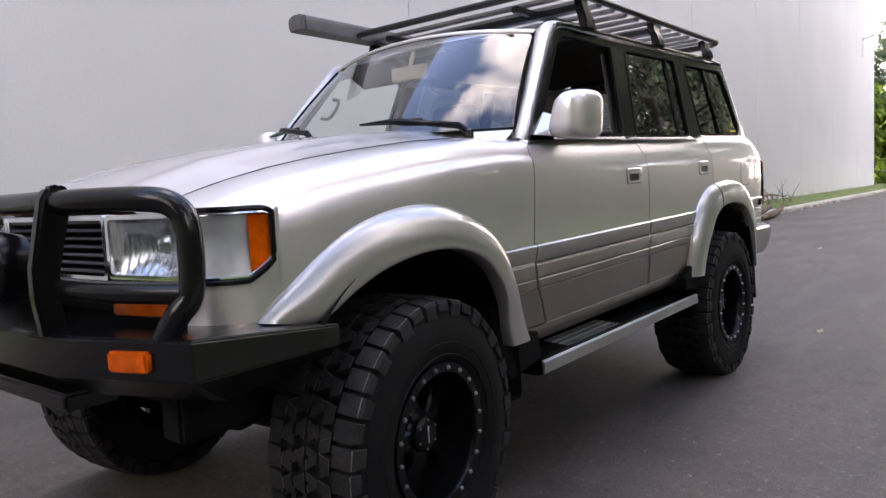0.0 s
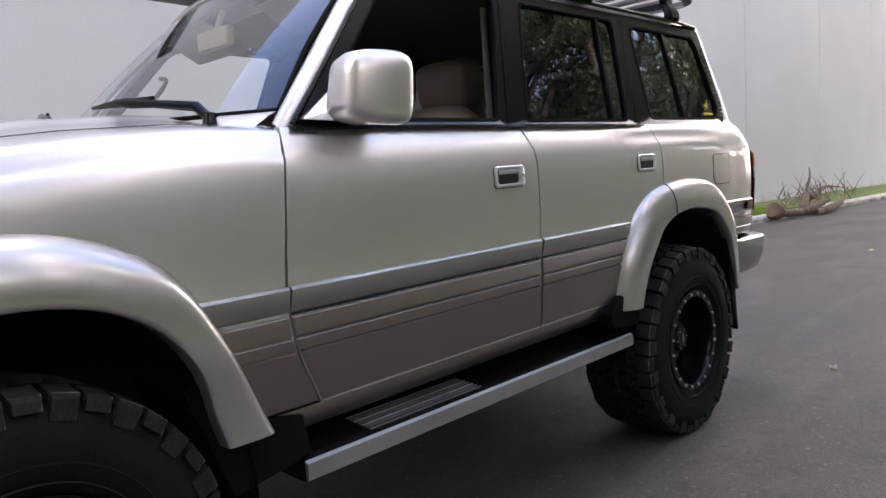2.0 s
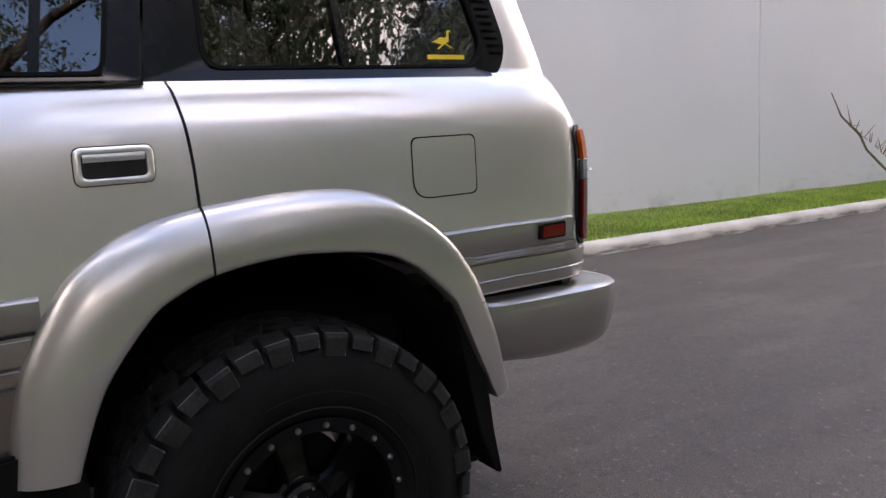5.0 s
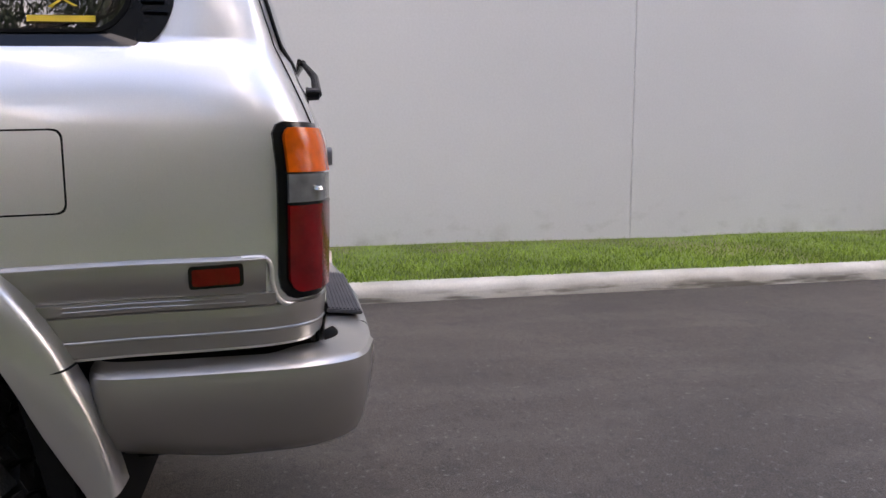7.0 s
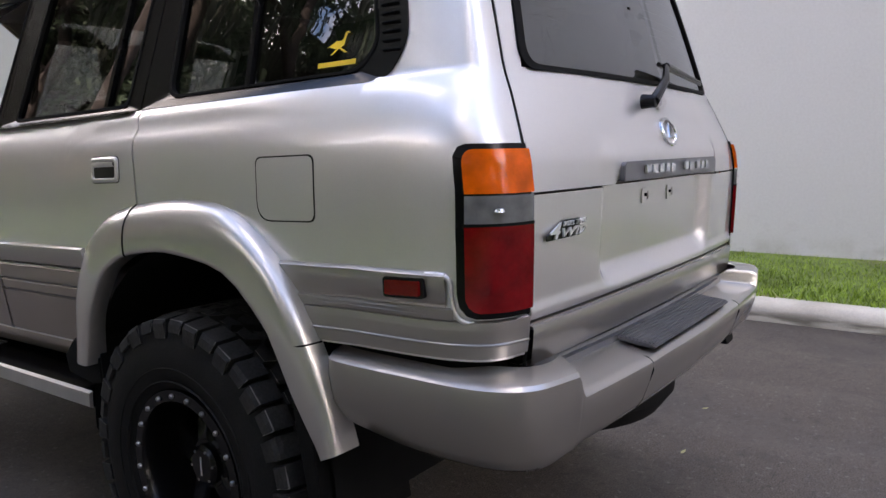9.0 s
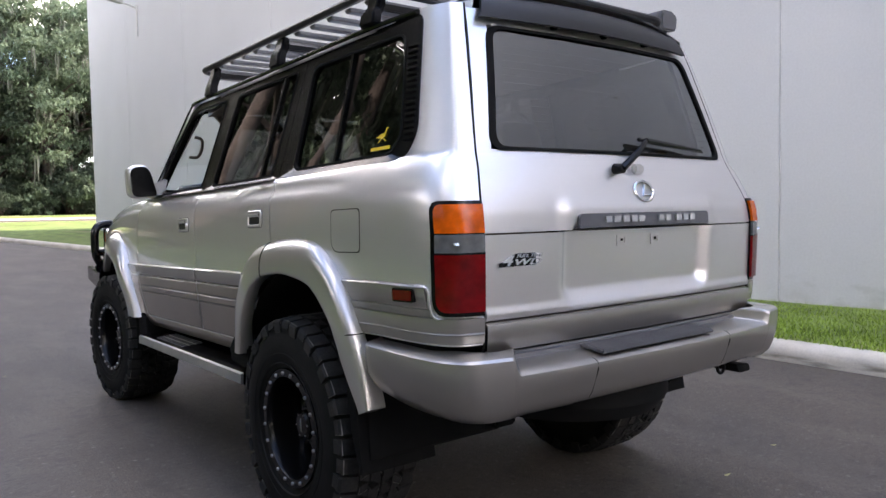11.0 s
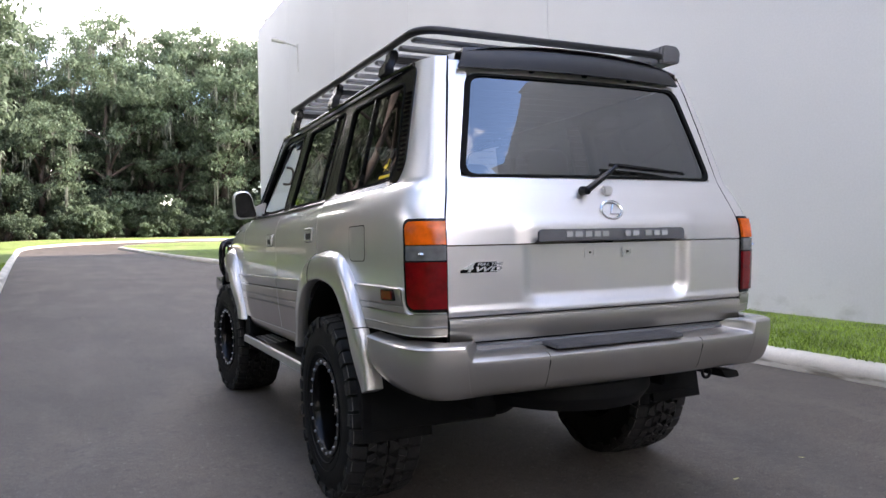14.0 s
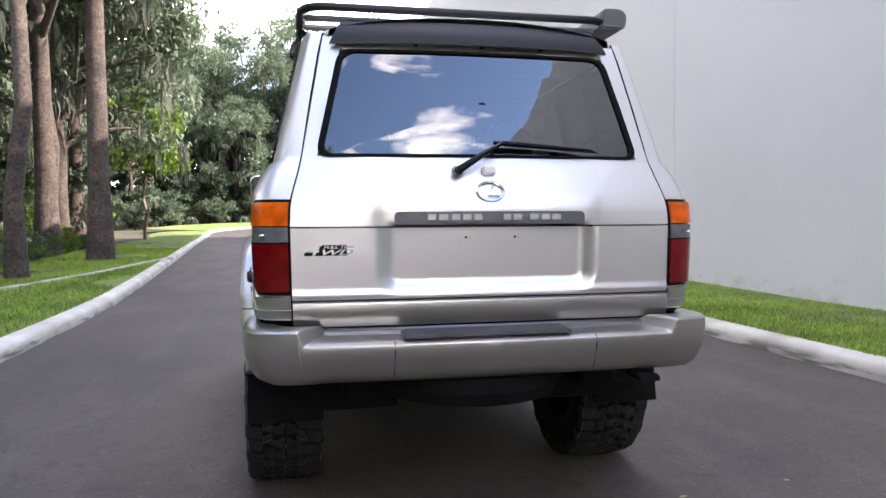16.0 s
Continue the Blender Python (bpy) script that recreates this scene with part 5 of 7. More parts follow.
    m.sheet([[on_flank(y, z, o) for z, o in prof] for y in cols])
    m.add([on_flank(-0.842, z, o) for z, o in prof], [tuple(range(6))])
    part("side_moulding", m, PAINT_BUMPER, quarter)
    m = Mesh()
    rows = ((0.878, 0.001), (0.881, 0.007), (0.906, 0.009), (0.908, 0.012), (0.911, 0.012), (0.913, 0.009), (0.940, 0.010), (0.943, 0.010), (0.958, 0.009), (0.962, 0.001))
    m.sheet([[on_flank(y, z, o) for z, o in rows] for y in [lerp(-0.40, -1.115, i / 36) for i in range(37)]])
    part("lower_cladding", m, PAINT_BUMPER, quarter, "ribbed silver lower cladding round the corner", angle=25)
    m = Mesh()
    m.sheet([[on_flank(y, z, o) for z, o in ((0.960, 0.001), (0.962, 0.008), (0.984, 0.010), (0.987, 0.001))] for y in [lerp(-0.39, -0.862, i / 18) for i in range(19)]])
    for zz in (0.9705, 0.9795):
        m.tube([on_flank(y, zz, 0.010) for y in [lerp(-0.50, -0.80, i / 12) for i in range(13)]], 0.0015, 6)
    part("cladding_rib", m, PAINT_BUMPER, quarter, angle=25)
    m = Mesh()
    bead = [on_flank(-0.795, 1.055, 0.004), on_flank(-0.835, 1.054, 0.004), on_flank(-0.852, 1.040, 0.004), on_flank(-0.856, 1.005, 0.004), on_flank(-0.868, 0.972, 0.004), on_flank(-0.90, 0.957, 0.004), on_flank(-1.0, 0.955, 0.003), on_flank(-1.11, 0.957, 0.002)]
    m.tube(curve_through(bead, 30), 0.0055, 8)
    part("lamp_bead", m, PAINT, quarter, angle=60)
    m = Mesh()
    yo, zo = -0.772, 0.978
    n = 1
    fr = rounded([(yo + 0.050, zo - 0.022), (yo - 0.050, zo - 0.022), (yo - 0.050, zo + 0.022), (yo + 0.050, zo + 0.022)], 0.008)
    k = len(fr)
    m.add([at_side(s, p[0], p[1], 0.024) for p in fr] + [at_side(s, p[0], p[1], 0.0) for p in fr], [tuple(range(k))] + [(i, i + k, (i + 1) % k + k, (i + 1) % k) for i in range(k)])
    part("side_marker", m, BLACK_TRIM, quarter, "small red side marker lamp")
    fr = rounded([(yo + 0.043, zo - 0.016), (yo - 0.043, zo - 0.016), (yo - 0.043, zo + 0.016), (yo + 0.043, zo + 0.016)], 0.005)
    m = Mesh()
    m.add([at_side(s, p[0], p[1], 0.028) for p in fr] + [at_side(s, p[0], p[1], 0.02) for p in fr], [tuple(range(k))] + [(i, i + k, (i + 1) % k + k, (i + 1) % k) for i in range(k)])
    part("marker_lens", m, RED, quarter)
    if s < 0:
        m = Mesh()
        fo = rounded([(-0.325, 1.108), (-0.520, 1.108), (-0.520, 1.262), (-0.325, 1.262)], [0.05, 0.02, 0.02, 0.02])
        ctr = (-0.4225, 1.185)
        fi = [(ctr[0] + (p[0] - ctr[0]) * 0.965, ctr[1] + (p[1] - ctr[1]) * 0.955) for p in fo]
        m.ring(fo, fi, surface(s, 0.0012), 0.004)
        part("fuel_door_gap", m, DARK, suv)
        m = Mesh()
        m.sheet([[at_side(s, lerp(ctr[0], p[0], t), lerp(ctr[1], p[1], t), 0.0016) for p in fi] for t in (0.01, 0.35, 0.7, 0.97, 1.0)], wrap=True)
        part("fuel_door", m, PAINT, suv, "square fuel filler flap")

# tailgate
GATE_Y = [(0.84, -0.982), (0.95, -0.996), (1.10, -1.005), (1.20, -1.010), (1.28, -1.012), (1.34, -1.000), (1.40, -0.978), (1.45, -0.956), (1.48, -0.943), (1.535, -0.929), (1.588, -0.9145), (1.642, -0.899), (1.696, -0.8825), (1.75, -0.865), (1.804, -0.847), (1.858, -0.828), (1.912, -0.808), (1.99, -0.768)]


def gate_y(x, z):
    w, y_seam = seam_at(z)
    mid = table(z, GATE_Y)
    return mid + (y_seam - 0.002 - mid) * min(abs(x) / w, 1.0) ** 2.6


def recess(x, z):
    """Number-plate recess across the lower gate, with rounded lower corners."""
    dx, dz = abs(x) - 0.350, 1.040 - z
    d = math.hypot(max(dx, 0.0), max(dz, 0.0)) if max(dx, dz) > 0 else 0.0
    return 0.035 * (1 - smooth01((d - 0.020) / 0.072))


def half_gate(z):
    return seam_at(z)[0] - 0.0035


lower = Mesh()
zs = [0.945, 0.950, 0.955] + [0.960 + 0.0057 * k for k in range(45)]
xu = [-1 + i / 80 for i in range(161)]
grid = []
for z in zs:
    step = 0.006 if z > 0.958 else (0.004 if z > 0.948 else 0.0)
    grid.append([(u * half_gate(z), gate_y(u * half_gate(z), z) - step * (1 - smooth01((z - 0.96) / 0.03)) + recess(u * half_gate(z), z), z) for u in xu])
lower.sheet(grid)
e = grid[-1]
lower.sheet([e, [(p[0], p[1] + 0.03, p[2]) for p in e]])
e = grid[0]
lower.sheet([e, [(p[0], p[1] + 0.04, p[2] - 0.004) for p in e]])
for j in (0, 160):
    lower.sheet([[r[j] for r in grid], [(r[j][0], r[j][1] + 0.04, r[j][2]) for r in grid]])
gate_low = part("tailgate", lower, PAINT, suv, "silver lower tailgate with number-plate recess and no plate", angle=50)
m = Mesh()
grid = [[(u * half_gate(z), gate_y(u * half_gate(z), z) - o, z) for u in xu[::4]] for z, o in ((0.846, -0.04), (0.846, 0.006), (0.850, 0.010), (0.900, 0.013), (0.928, 0.012), (0.934, 0.009), (0.935, 0.003), (0.940, 0.003), (0.941, -0.03))]
m.sheet(grid)
part("lower_trim", m, PAINT_BUMPER, gate_low, "darker silver strip along the foot of the tailgate", angle=40)
upper = Mesh()
zs = [1.2165 + 0.01257 * k for k in range(21)]
grid = []
for z in zs:
    grid.append([(u * half_gate(z), gate_y(u * half_gate(z), z) - 0.012 * smooth01((0.47 - abs(u * 0.75)) / 0.08) * smooth01((1.345 - z) / 0.06) + 0.05 * (1 if z < 1.217 else 0) * smooth01((0.40 - abs(u * 0.75)) / 0.05), z) for u in xu])
upper.sheet(grid)
e = grid[0]
upper.sheet([e, [(p[0], p[1] + 0.03, p[2]) for p in e]])
for j in (0, 160):
    upper.sheet([[r[j] for r in grid], [(r[j][0], r[j][1] + 0.04, r[j][2]) for r in grid]])
z0 = zs[-1]
go = densify([(-half_gate(z0), z0), (half_gate(z0), z0), (half_gate(1.97), 1.97), (-half_gate(1.97), 1.97)], 12)
GLASS_R = [(-0.646, 1.482), (0.646, 1.482), (0.548, 1.912), (-0.548, 1.912)]
gi = densify(GLASS_R, 12)


def gate_lift(p, d):
    return (p[0], gate_y(p[0], p[1]) + d, p[1])


upper.ring(go, gi, gate_lift, 0.03)
gate_up = part("tailgate", upper, PAINT, suv, "silver upper tailgate with rear window", angle=50)
gr_o, gr_i = rounded(GLASS_R, 0.055, 7), rounded([(p[0] * 0.972, 1.697 + (p[1] - 1.697) * 0.955) for p in GLASS_R], 0.05, 7)
gr_x = [(p[0] * 1.012, 1.697 + (p[1] - 1.697) * 1.012) for p in gr_o]
m = Mesh()
dens = lambda q: [r for i, p in enumerate(q) for r in [(lerp(p[0], q[(i + 1) % len(q)][0], k / 4), lerp(p[1], q[(i + 1) % len(q)][1], k / 4)) for k in range(4)]]
m.ring(dens(gr_x), dens(gr_i), lambda p, d: (p[0], gate_y(p[0], p[1]) - 0.006 + d, p[1]), 0.02)
part("window_seal", m, BLACK_RUBBER, gate_up, "black rubber seal")
m = Mesh()
q = dens(gr_i)
m.sheet([[(p[0] * t, gate_y(p[0] * t, 1.697 + (p[1] - 1.697) * t) + 0.002, 1.697 + (p[1] - 1.697) * t) for p in q] for t in (0.02, 0.15, 0.3, 0.45, 0.6, 0.75, 0.88, 1.01)], wrap=True)
g = part("rear_window", m, GLASS_REAR, gate_up, "tinted rear window", angle=80)
g.visible_shadow = False
m = Mesh()
for k in range(13):
    z = 1.53 + 0.026 * k
    w = table(z, [(1.5, 0.58), (1.9, 0.49)])
    m.sheet([[(x * w, gate_y(x * w, z + b) + 0.004, z + b) for x in (-1, -0.5, 0, 0.5, 1)] for b in (0.0, 0.0016)])
part("heater_line", m, DASH, gate_up, kind="stuff", clean=False)
# garnish bar with raised bars, emblem, handle bits
m = Mesh()
gp = rounded([(-0.372, 1.222), (0.372, 1.222), (0.372, 1.270), (-0.372, 1.270)], [0.004, 0.004, 0.03, 0.03])
gp = [(p[0], p[1]) for p in gp]
k = len(gp)
m.add([(p[0], -1.038 + 0.03 * (p[0] / 0.75) ** 2, p[1]) for p in gp] + [(p[0], -1.0 + 0.03 * (p[0] / 0.75) ** 2, p[1]) for p in gp], [tuple(range(k))] + [(i, i + k, (i + 1) % k + k, (i + 1) % k) for i in range(k)])
part("tailgate_garnish", m, GARNISH, gate_up, "dark grey garnish strip with plain bright bars", bevel=0.002)
for x0, w in ((-0.245, 0.030), (-0.204, 0.036), (-0.155, 0.032), (-0.112, 0.032), (-0.070, 0.032), (0.045, 0.028), (0.084, 0.034), (0.150, 0.034), (0.196, 0.032), (0.240, 0.034)):
    m = Mesh()
    m.box((x0 + w / 2 - 0.004, -1.0395 + 0.03 * (x0 / 0.75) ** 2, 1.249), (w, 0.006, 0.022))
    part("bar_mark", m, BADGE, gate_up, bevel=0.0015)
m = Mesh()
ring = [(0.052 * math.cos(2 * math.pi * k / 40), gate_y(0, 1.345 + 0.036 * math.sin(2 * math.pi * k / 40)) - 0.006, 1.345 + 0.036 * math.sin(2 * math.pi * k / 40)) for k in range(41)]
m.tube(ring, 0.006, 8, caps=False)
m.tube([(0.012, gate_y(0, 1.37) - 0.007, 1.368), (-0.010, gate_y(0, 1.33) - 0.007, 1.330), (0.034, gate_y(0, 1.33) - 0.007, 1.330)], 0.005, 8)
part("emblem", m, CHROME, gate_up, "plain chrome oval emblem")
m = Mesh()
m.box((0.0, gate_y(0, 1.43) - 0.010, 1.427), (0.055, 0.03, 0.036))
part("washer_nozzle", m, PAINT, gate_up, "small silver nozzle cover", bevel=0.008)
m = Mesh()
pv = Vector((-0.125, gate_y(0, 1.43) - 0.03, 1.425))
m.lathe([(0.0, -0.022), (0.017, -0.018), (0.020, 0.02)], "y", tuple(pv), 16)
el = Vector((0.055, gate_y(0, 1.535) - 0.045, 1.532))
m.tube([pv + Vector((0, -0.012, 0)), pv.lerp(el, 0.5) + Vector((0, -0.02, 0.004)), el], [0.015, 0.012, 0.008], 10)
m.tube([el, el + Vector((0.15, 0.012, -0.008)), el + Vector((0.38, 0.02, -0.022))], [0.011, 0.010, 0.005], 8)
m.tube([el + Vector((-0.03, 0.012, 0.004)), el + Vector((0.2, 0.016, -0.012)), el + Vector((0.40, 0.026, -0.028))], [0.007, 0.008, 0.004], 8)
part("rear_wiper", m, BLACK_TRIM, gate_up, "black rear wiper parked above the handle")
for x in (-0.090, 0.105):
    m = Mesh()
    m.ring(rounded([(x - 0.028, 1.150), (x + 0.028, 1.150), (x + 0.028, 1.192), (x - 0.028, 1.192)], 0.006), rounded([(x - 0.016, 1.160), (x + 0.016, 1.160), (x + 0.016, 1.182), (x - 0.016, 1.182)], 0.004), lambda p, d: (p[0], gate_y(p[0], 1.17) + 0.031 + d, p[1]), 0.004)
    part("plate_nut", m, PAINT, gate_low)
    part("nut_core", Mesh().box((x, gate_y(x, 1.17) + 0.033, 1.1725), (0.008, 0.006, 0.008)), DARK, gate_low)
m = Mesh()
plate = [(-0.700, 1.110), (-0.517, 1.110), (-0.511, 1.150), (-0.632, 1.150), (-0.648, 1.143), (-0.700, 1.121)]
m.sheet([[(p[0], gate_y(-0.6, p[1]) - o, p[1]) for p in plate] for o in (0.0, 0.003)], wrap=True)
m.add([(p[0], gate_y(-0.6, p[1]) - 0.003, p[1]) for p in plate], [tuple(range(len(plate)))])
part("badge_plate", m, BLACK_TRIM, gate_low)
for text, x, z, wide, high in (("4", -0.690, 1.1125, 0.050, 0.034), ("WD", -0.634, 1.1125, 0.112, 0.020), ("FULL TIME", -0.630, 1.1365, 0.114, 0.0105)):
    cu = bpy.data.curves.new("badge_text", "FONT")
    cu.body, cu.size, cu.extrude, cu.shear, cu.offset = text, 0.04, 0.002, 0.35, 0.0008
    tmp = new("badge_text", cu)
    me = bpy.data.meshes.new_from_object(tmp.evaluated_get(bpy.context.evaluated_depsgraph_get()))
    bpy.data.objects.remove(tmp)
    xs_t, ys_t = [v.co.x for v in me.vertices], [v.co.y for v in me.vertices]
    kx, ky = wide / (max(xs_t) - min(xs_t)), high / (max(ys_t) - min(ys_t))
    for v in me.vertices:
        v.co.x, v.co.y = (v.co.x - min(xs_t)) * kx, (v.co.y - min(ys_t)) * ky
    me.materials.clear()
    me.materials.append(BADGE)
    ob = part("badge", me, BADGE, gate_low, "chrome four-wheel-drive badge")
    ob.matrix_basis = pose(x, gate_y(-0.6, z) - 0.005, z, 90, 0, 0)

for s in (-1, 1):
    m = Mesh()
    m.tube([(s * (p[1] - 0.001), p[2] + 0.0015, p[0]) for p in SEAM], 0.0042, 6)
    part("gate_gap", m, DARK, suv)

# rear wind deflector
m = Mesh()
rows = []
for t, yy, zz in ((0, -0.838, 1.936), (0.3, -0.829, 1.968), (0.7, -0.806, 2.006), (1.0, -0.778, 2.034), (1.0, -0.766, 2.030), (0.7, -0.794, 2.000), (0.3, -0.817, 1.964), (0, -0.824, 1.934)):
    rows.append([(u * lerp(0.578, 0.528, t) - 0.012, yy + 0.045 * u * u, zz - 0.003 * u * u) for u in [i / 10 for i in range(-10, 11)]])
rows.append(rows[0])
m.sheet(rows)
for j in (0, 20):
    m.add([r[j] for r in rows[:-1]], [tuple(range(8))])
deflector = part("wind_deflector", m, RACK, suv, "matt black wind deflector above the rear window", angle=40)
for x in (-0.25, 0.02, 0.27):
    part("deflector_bracket", Mesh().box((x, -0.79, 1.945), (0.014, 0.05, 0.03)), BLACK_TRIM, deflector)

# rear bumper
PLAN_B = [(0.885, -0.53), (0.925, -0.58), (0.930, -0.80), (0.924, -0.93), (0.900, -1.01), (0.850, -1.06), (0.74, -1.088), (0.72, -1.0905), (0.70, -1.0925), (0.66, -1.096), (0.55, -1.105), (0.38, -1.115), (0.0, -1.125)]


def bumper_line(n=121):
    half = curve_through(PLAN_B, n)
    return [(-p[0], p[1]) for p in half] + [(p[0], p[1]) for p in half[::-1][1:]]


rear_bumper = thing("rear_bumper", "", "")
rear_bumper.parent = suv
line = bumper_line()
rows = []
for inset, z, mid in ((0.165, 0.856, -0.034), (0.030, 0.852, -0.048), (0.010, 0.848, -0.050), (0.0, 0.840, -0.050), (-0.002, 0.80, -0.036), (0.008, 0.74, -0.004), (0.026, 0.69, 0.0), (0.040, 0.668, 0.0), (0.070, 0.648, 0.0), (0.12, 0.640, 0.0)):
    row = []
    for x, y in line:
        d = Vector((x * lerp(0.25, 1.0, smooth01((abs(x) - 0.62) / 0.26)), (y + 0.65) if y < -0.65 else 0)).normalized()
        end = smooth01((0.735 - abs(x)) / 0.030)
        lift_up = 0.020 * smooth01((y + 0.80) / 0.25)
        depth = lerp(lerp(0.064, 0.118, smooth01((-0.86 - y) / 0.12)), inset, end) if inset > 0.1 and z > 0.8 else inset
        row.append((x - d.x * depth, y - d.y * depth, z + mid * end * (1 if z > 0.8 else 0.6) + (lift_up if z < 0.7 else 0)))
    rows.append(row)
m = Mesh()
m.sheet(rows)
part("bumper_skin", m, PAINT_BUMPER, rear_bumper, "silver rear bumper", angle=28)
for s in (-1, 1):
    side = [p for p in line if s * p[0] > 0.74 and p[1] > -0.88]
    m = Mesh()
    m.sheet([[(x - d * s, y, z) for x, y in side] for d, z in ((0.066, 0.828), (0.068, 0.838), (0.17, 0.838))])
    part("gap_filler", m, DARK, rear_bumper, "black gap between body and bumper")
m = Mesh()
m.box((0, -0.88, 0.800), (1.52, 0.10, 0.02))
m.box((0, -0.935, 0.825), (1.48, 0.03, 0.06))
part("bumper_gap", m, DARK, rear_bumper)
m = Mesh()
m.sheet([[(x, y + 0.025 * (x / 0.70) ** 2, z) for x in [0.70 * i / 12 for i in range(-12, 13)]] for y, z in ((-0.958, 0.790), (-0.960, 0.836), (-0.985, 0.838), (-0.990, 0.830), (-1.004, 0.829), (-1.008, 0.810))])
part("bumper_top_cover", m, RACK_SLAT, rear_bumper, "dark grey ridged cover along the bumper top", angle=30)
m = Mesh()
m.lathe([(0.0, 0.003), (0.014, 0.003), (0.018, 0.0)], "z", (-0.16, -1.004, 0.826), 16)
part("cover_plug", m, BLACK_TRIM, rear_bumper)
part("step_pad", Mesh().box((-0.03, -1.056, 0.820), (0.64, 0.100, 0.010), (6.5, 0, 0)), PAD_GREY, rear_bumper, "ribbed dark grey step pad", bevel=0.003)
for k in range(9):
    part("pad_rib", Mesh().box((-0.03, -1.098 + 0.0104 * k, 0.8200 + 0.0012 * k), (0.62, 0.005, 0.008)), PAD_GREY, rear_bumper)
for s in (-1, 1):
    m = Mesh()
    seam = [(s * 0.385, y, z) for y, z in ((-1.085, 0.802), (-1.1045, 0.798), (-1.1145, 0.790), (-1.1165, 0.768), (-1.1070, 0.740), (-1.0890, 0.690), (-1.0750, 0.668))]
    m.tube([(p[0], p[1] + 0.0012, p[2]) for p in seam], 0.0022, 6)
    part("bumper_seam", m, DARK, rear_bumper)

# running boards
for s in (-1, 1):
    def zb(y):
        return 0.540 + rake(y) * 0.75
    m = Mesh()
    y0, y1 = 2.165, 0.545
    ysr = [lerp(y0, y1, k / 10) for k in range(11)]
    prof = [(0.70, 0.0), (0.71, 0.028), (0.90, 0.012), (0.918, 0.004), (0.918, -0.045), (0.88, -0.055), (0.70, -0.05)]
    grid = [[(s * x, y, zb(y) + dz) for x, dz in prof] for y in ysr]
    m.sheet(grid)
    for e in (grid[0], grid[-1]):
        m.add(e, [tuple(range(len(e)))])
    board = part("running_board", m, BLACK_TRIM, suv, "black running board with bright edge", angle=30)
    m = Mesh()
    grid = [[(s * x, y, zb(y) + dz) for x, dz in ((0.912, 0.010), (0.924, 0.004), (0.926, -0.040), (0.914, -0.046))] for y in [lerp(y0 + 0.01, y1 - 0.02, k / 10) for k in range(11)]]
    m.sheet(grid)
    for e in (grid[0], grid[-1]):
        m.add(e, [tuple(range(len(e)))])
    part("edge_strip", m, ALU, board, "satin aluminium edge strip", angle=30)
    for k in range(7):
        x = 0.775 + 0.018 * k
        m = Mesh()
        yr = [lerp(1.93, 1.45, i / 4) for i in range(5)]
        m.sheet([[(s * (x + a), y, zb(y) + 0.028 - 0.016 * (x - 0.71) / 0.19 + b) for a, b in ((-0.004, 0.0), (-0.003, 0.004), (0.003, 0.004), (0.004, 0.0))] for y in yr])
        # two ribs in brighter metal draw both the worn tread and its glints
        part("tread_rib", m, ALU if k in (2, 4) else GREY_PLASTIC, board)
    m = Mesh()
    m.sheet([[at_side(s, y, zp, o) for zp, o in ((0.600, -0.10), (0.615, -0.03), (0.640, -0.012), (0.668, -0.006), (0.680, -0.010), (0.690, -0.03))] for y in [lerp(2.28, 0.60, k / 12) for k in range(13)]])
    part("sill", m, PAINT_LOW, suv, "taupe door sill")

# wheels
TYRE_R, TYRE_W = 0.443, 0.328
tyre_m = Mesh()
hw_ = TYRE_W / 2
tyre_m.lathe([(0.225, hw_ - 0.045), (0.232, hw_ - 0.020), (0.245, hw_ - 0.008), (0.275, hw_ + 0.004), (0.320, hw_ + 0.010), (0.365, hw_ + 0.006), (0.400, hw_ - 0.006), (0.414, hw_ - 0.022), (0.422, hw_ - 0.04), (0.424, 0.0),
              (0.422, -hw_ + 0.04), (0.414, -hw_ + 0.022), (0.400, -hw_ + 0.006), (0.32, -hw_ - 0.010), (0.245, -hw_ + 0.008), (0.225, -hw_ + 0.045)], "x", (0, 0, 0), 72)
for r in (0.262, 0.300):
    tyre_m.lathe([(r - 0.003, hw_ + 0.003), (r, hw_ + 0.0095), (r + 0.003, hw_ + 0.006)], "x", (0, 0, 0), 72)
TYRE_MESH = smooth_mesh("tyre", tyre_m, 40)
tread_m = Mesh()


def block(a0, a1, x0, x1, r0, r1, skew=0.0, drop0=0.0, drop1=0.0):
    pts = []
    for r in (r0, r1):
        for a, x in ((a0, x0), (a1, x0), (a1 + skew, x1), (a0 + skew, x1)):
            d = drop0 if x == x0 else drop1
            rr = r - (d if r == r1 else 0)
            pts.append((x, rr * math.cos(a), rr * math.sin(a)))
    tread_m.add(pts, [(4, 5, 6, 7), (0, 1, 5, 4), (1, 2, 6, 5), (2, 3, 7, 6), (3, 0, 4, 7)])
    return pts


NB = 38
scuff_m = Mesh()


def scuff(p, q, wide, lift):
    """A thin pale strip where the rubber of a lug is worn along its edge."""
    p, q = Vector(p), Vector(q)
    d = (q - p).normalized()
    out = Vector((lift, p.y, p.z)).normalized()
    side = d.cross(out).normalized() * wide
    o = out * 0.0012
    scuff_m.add([p - side + o, p + side + o, q + side * 0.6 + o, q - side * 0.6 + o], [(0, 1, 2, 3)])


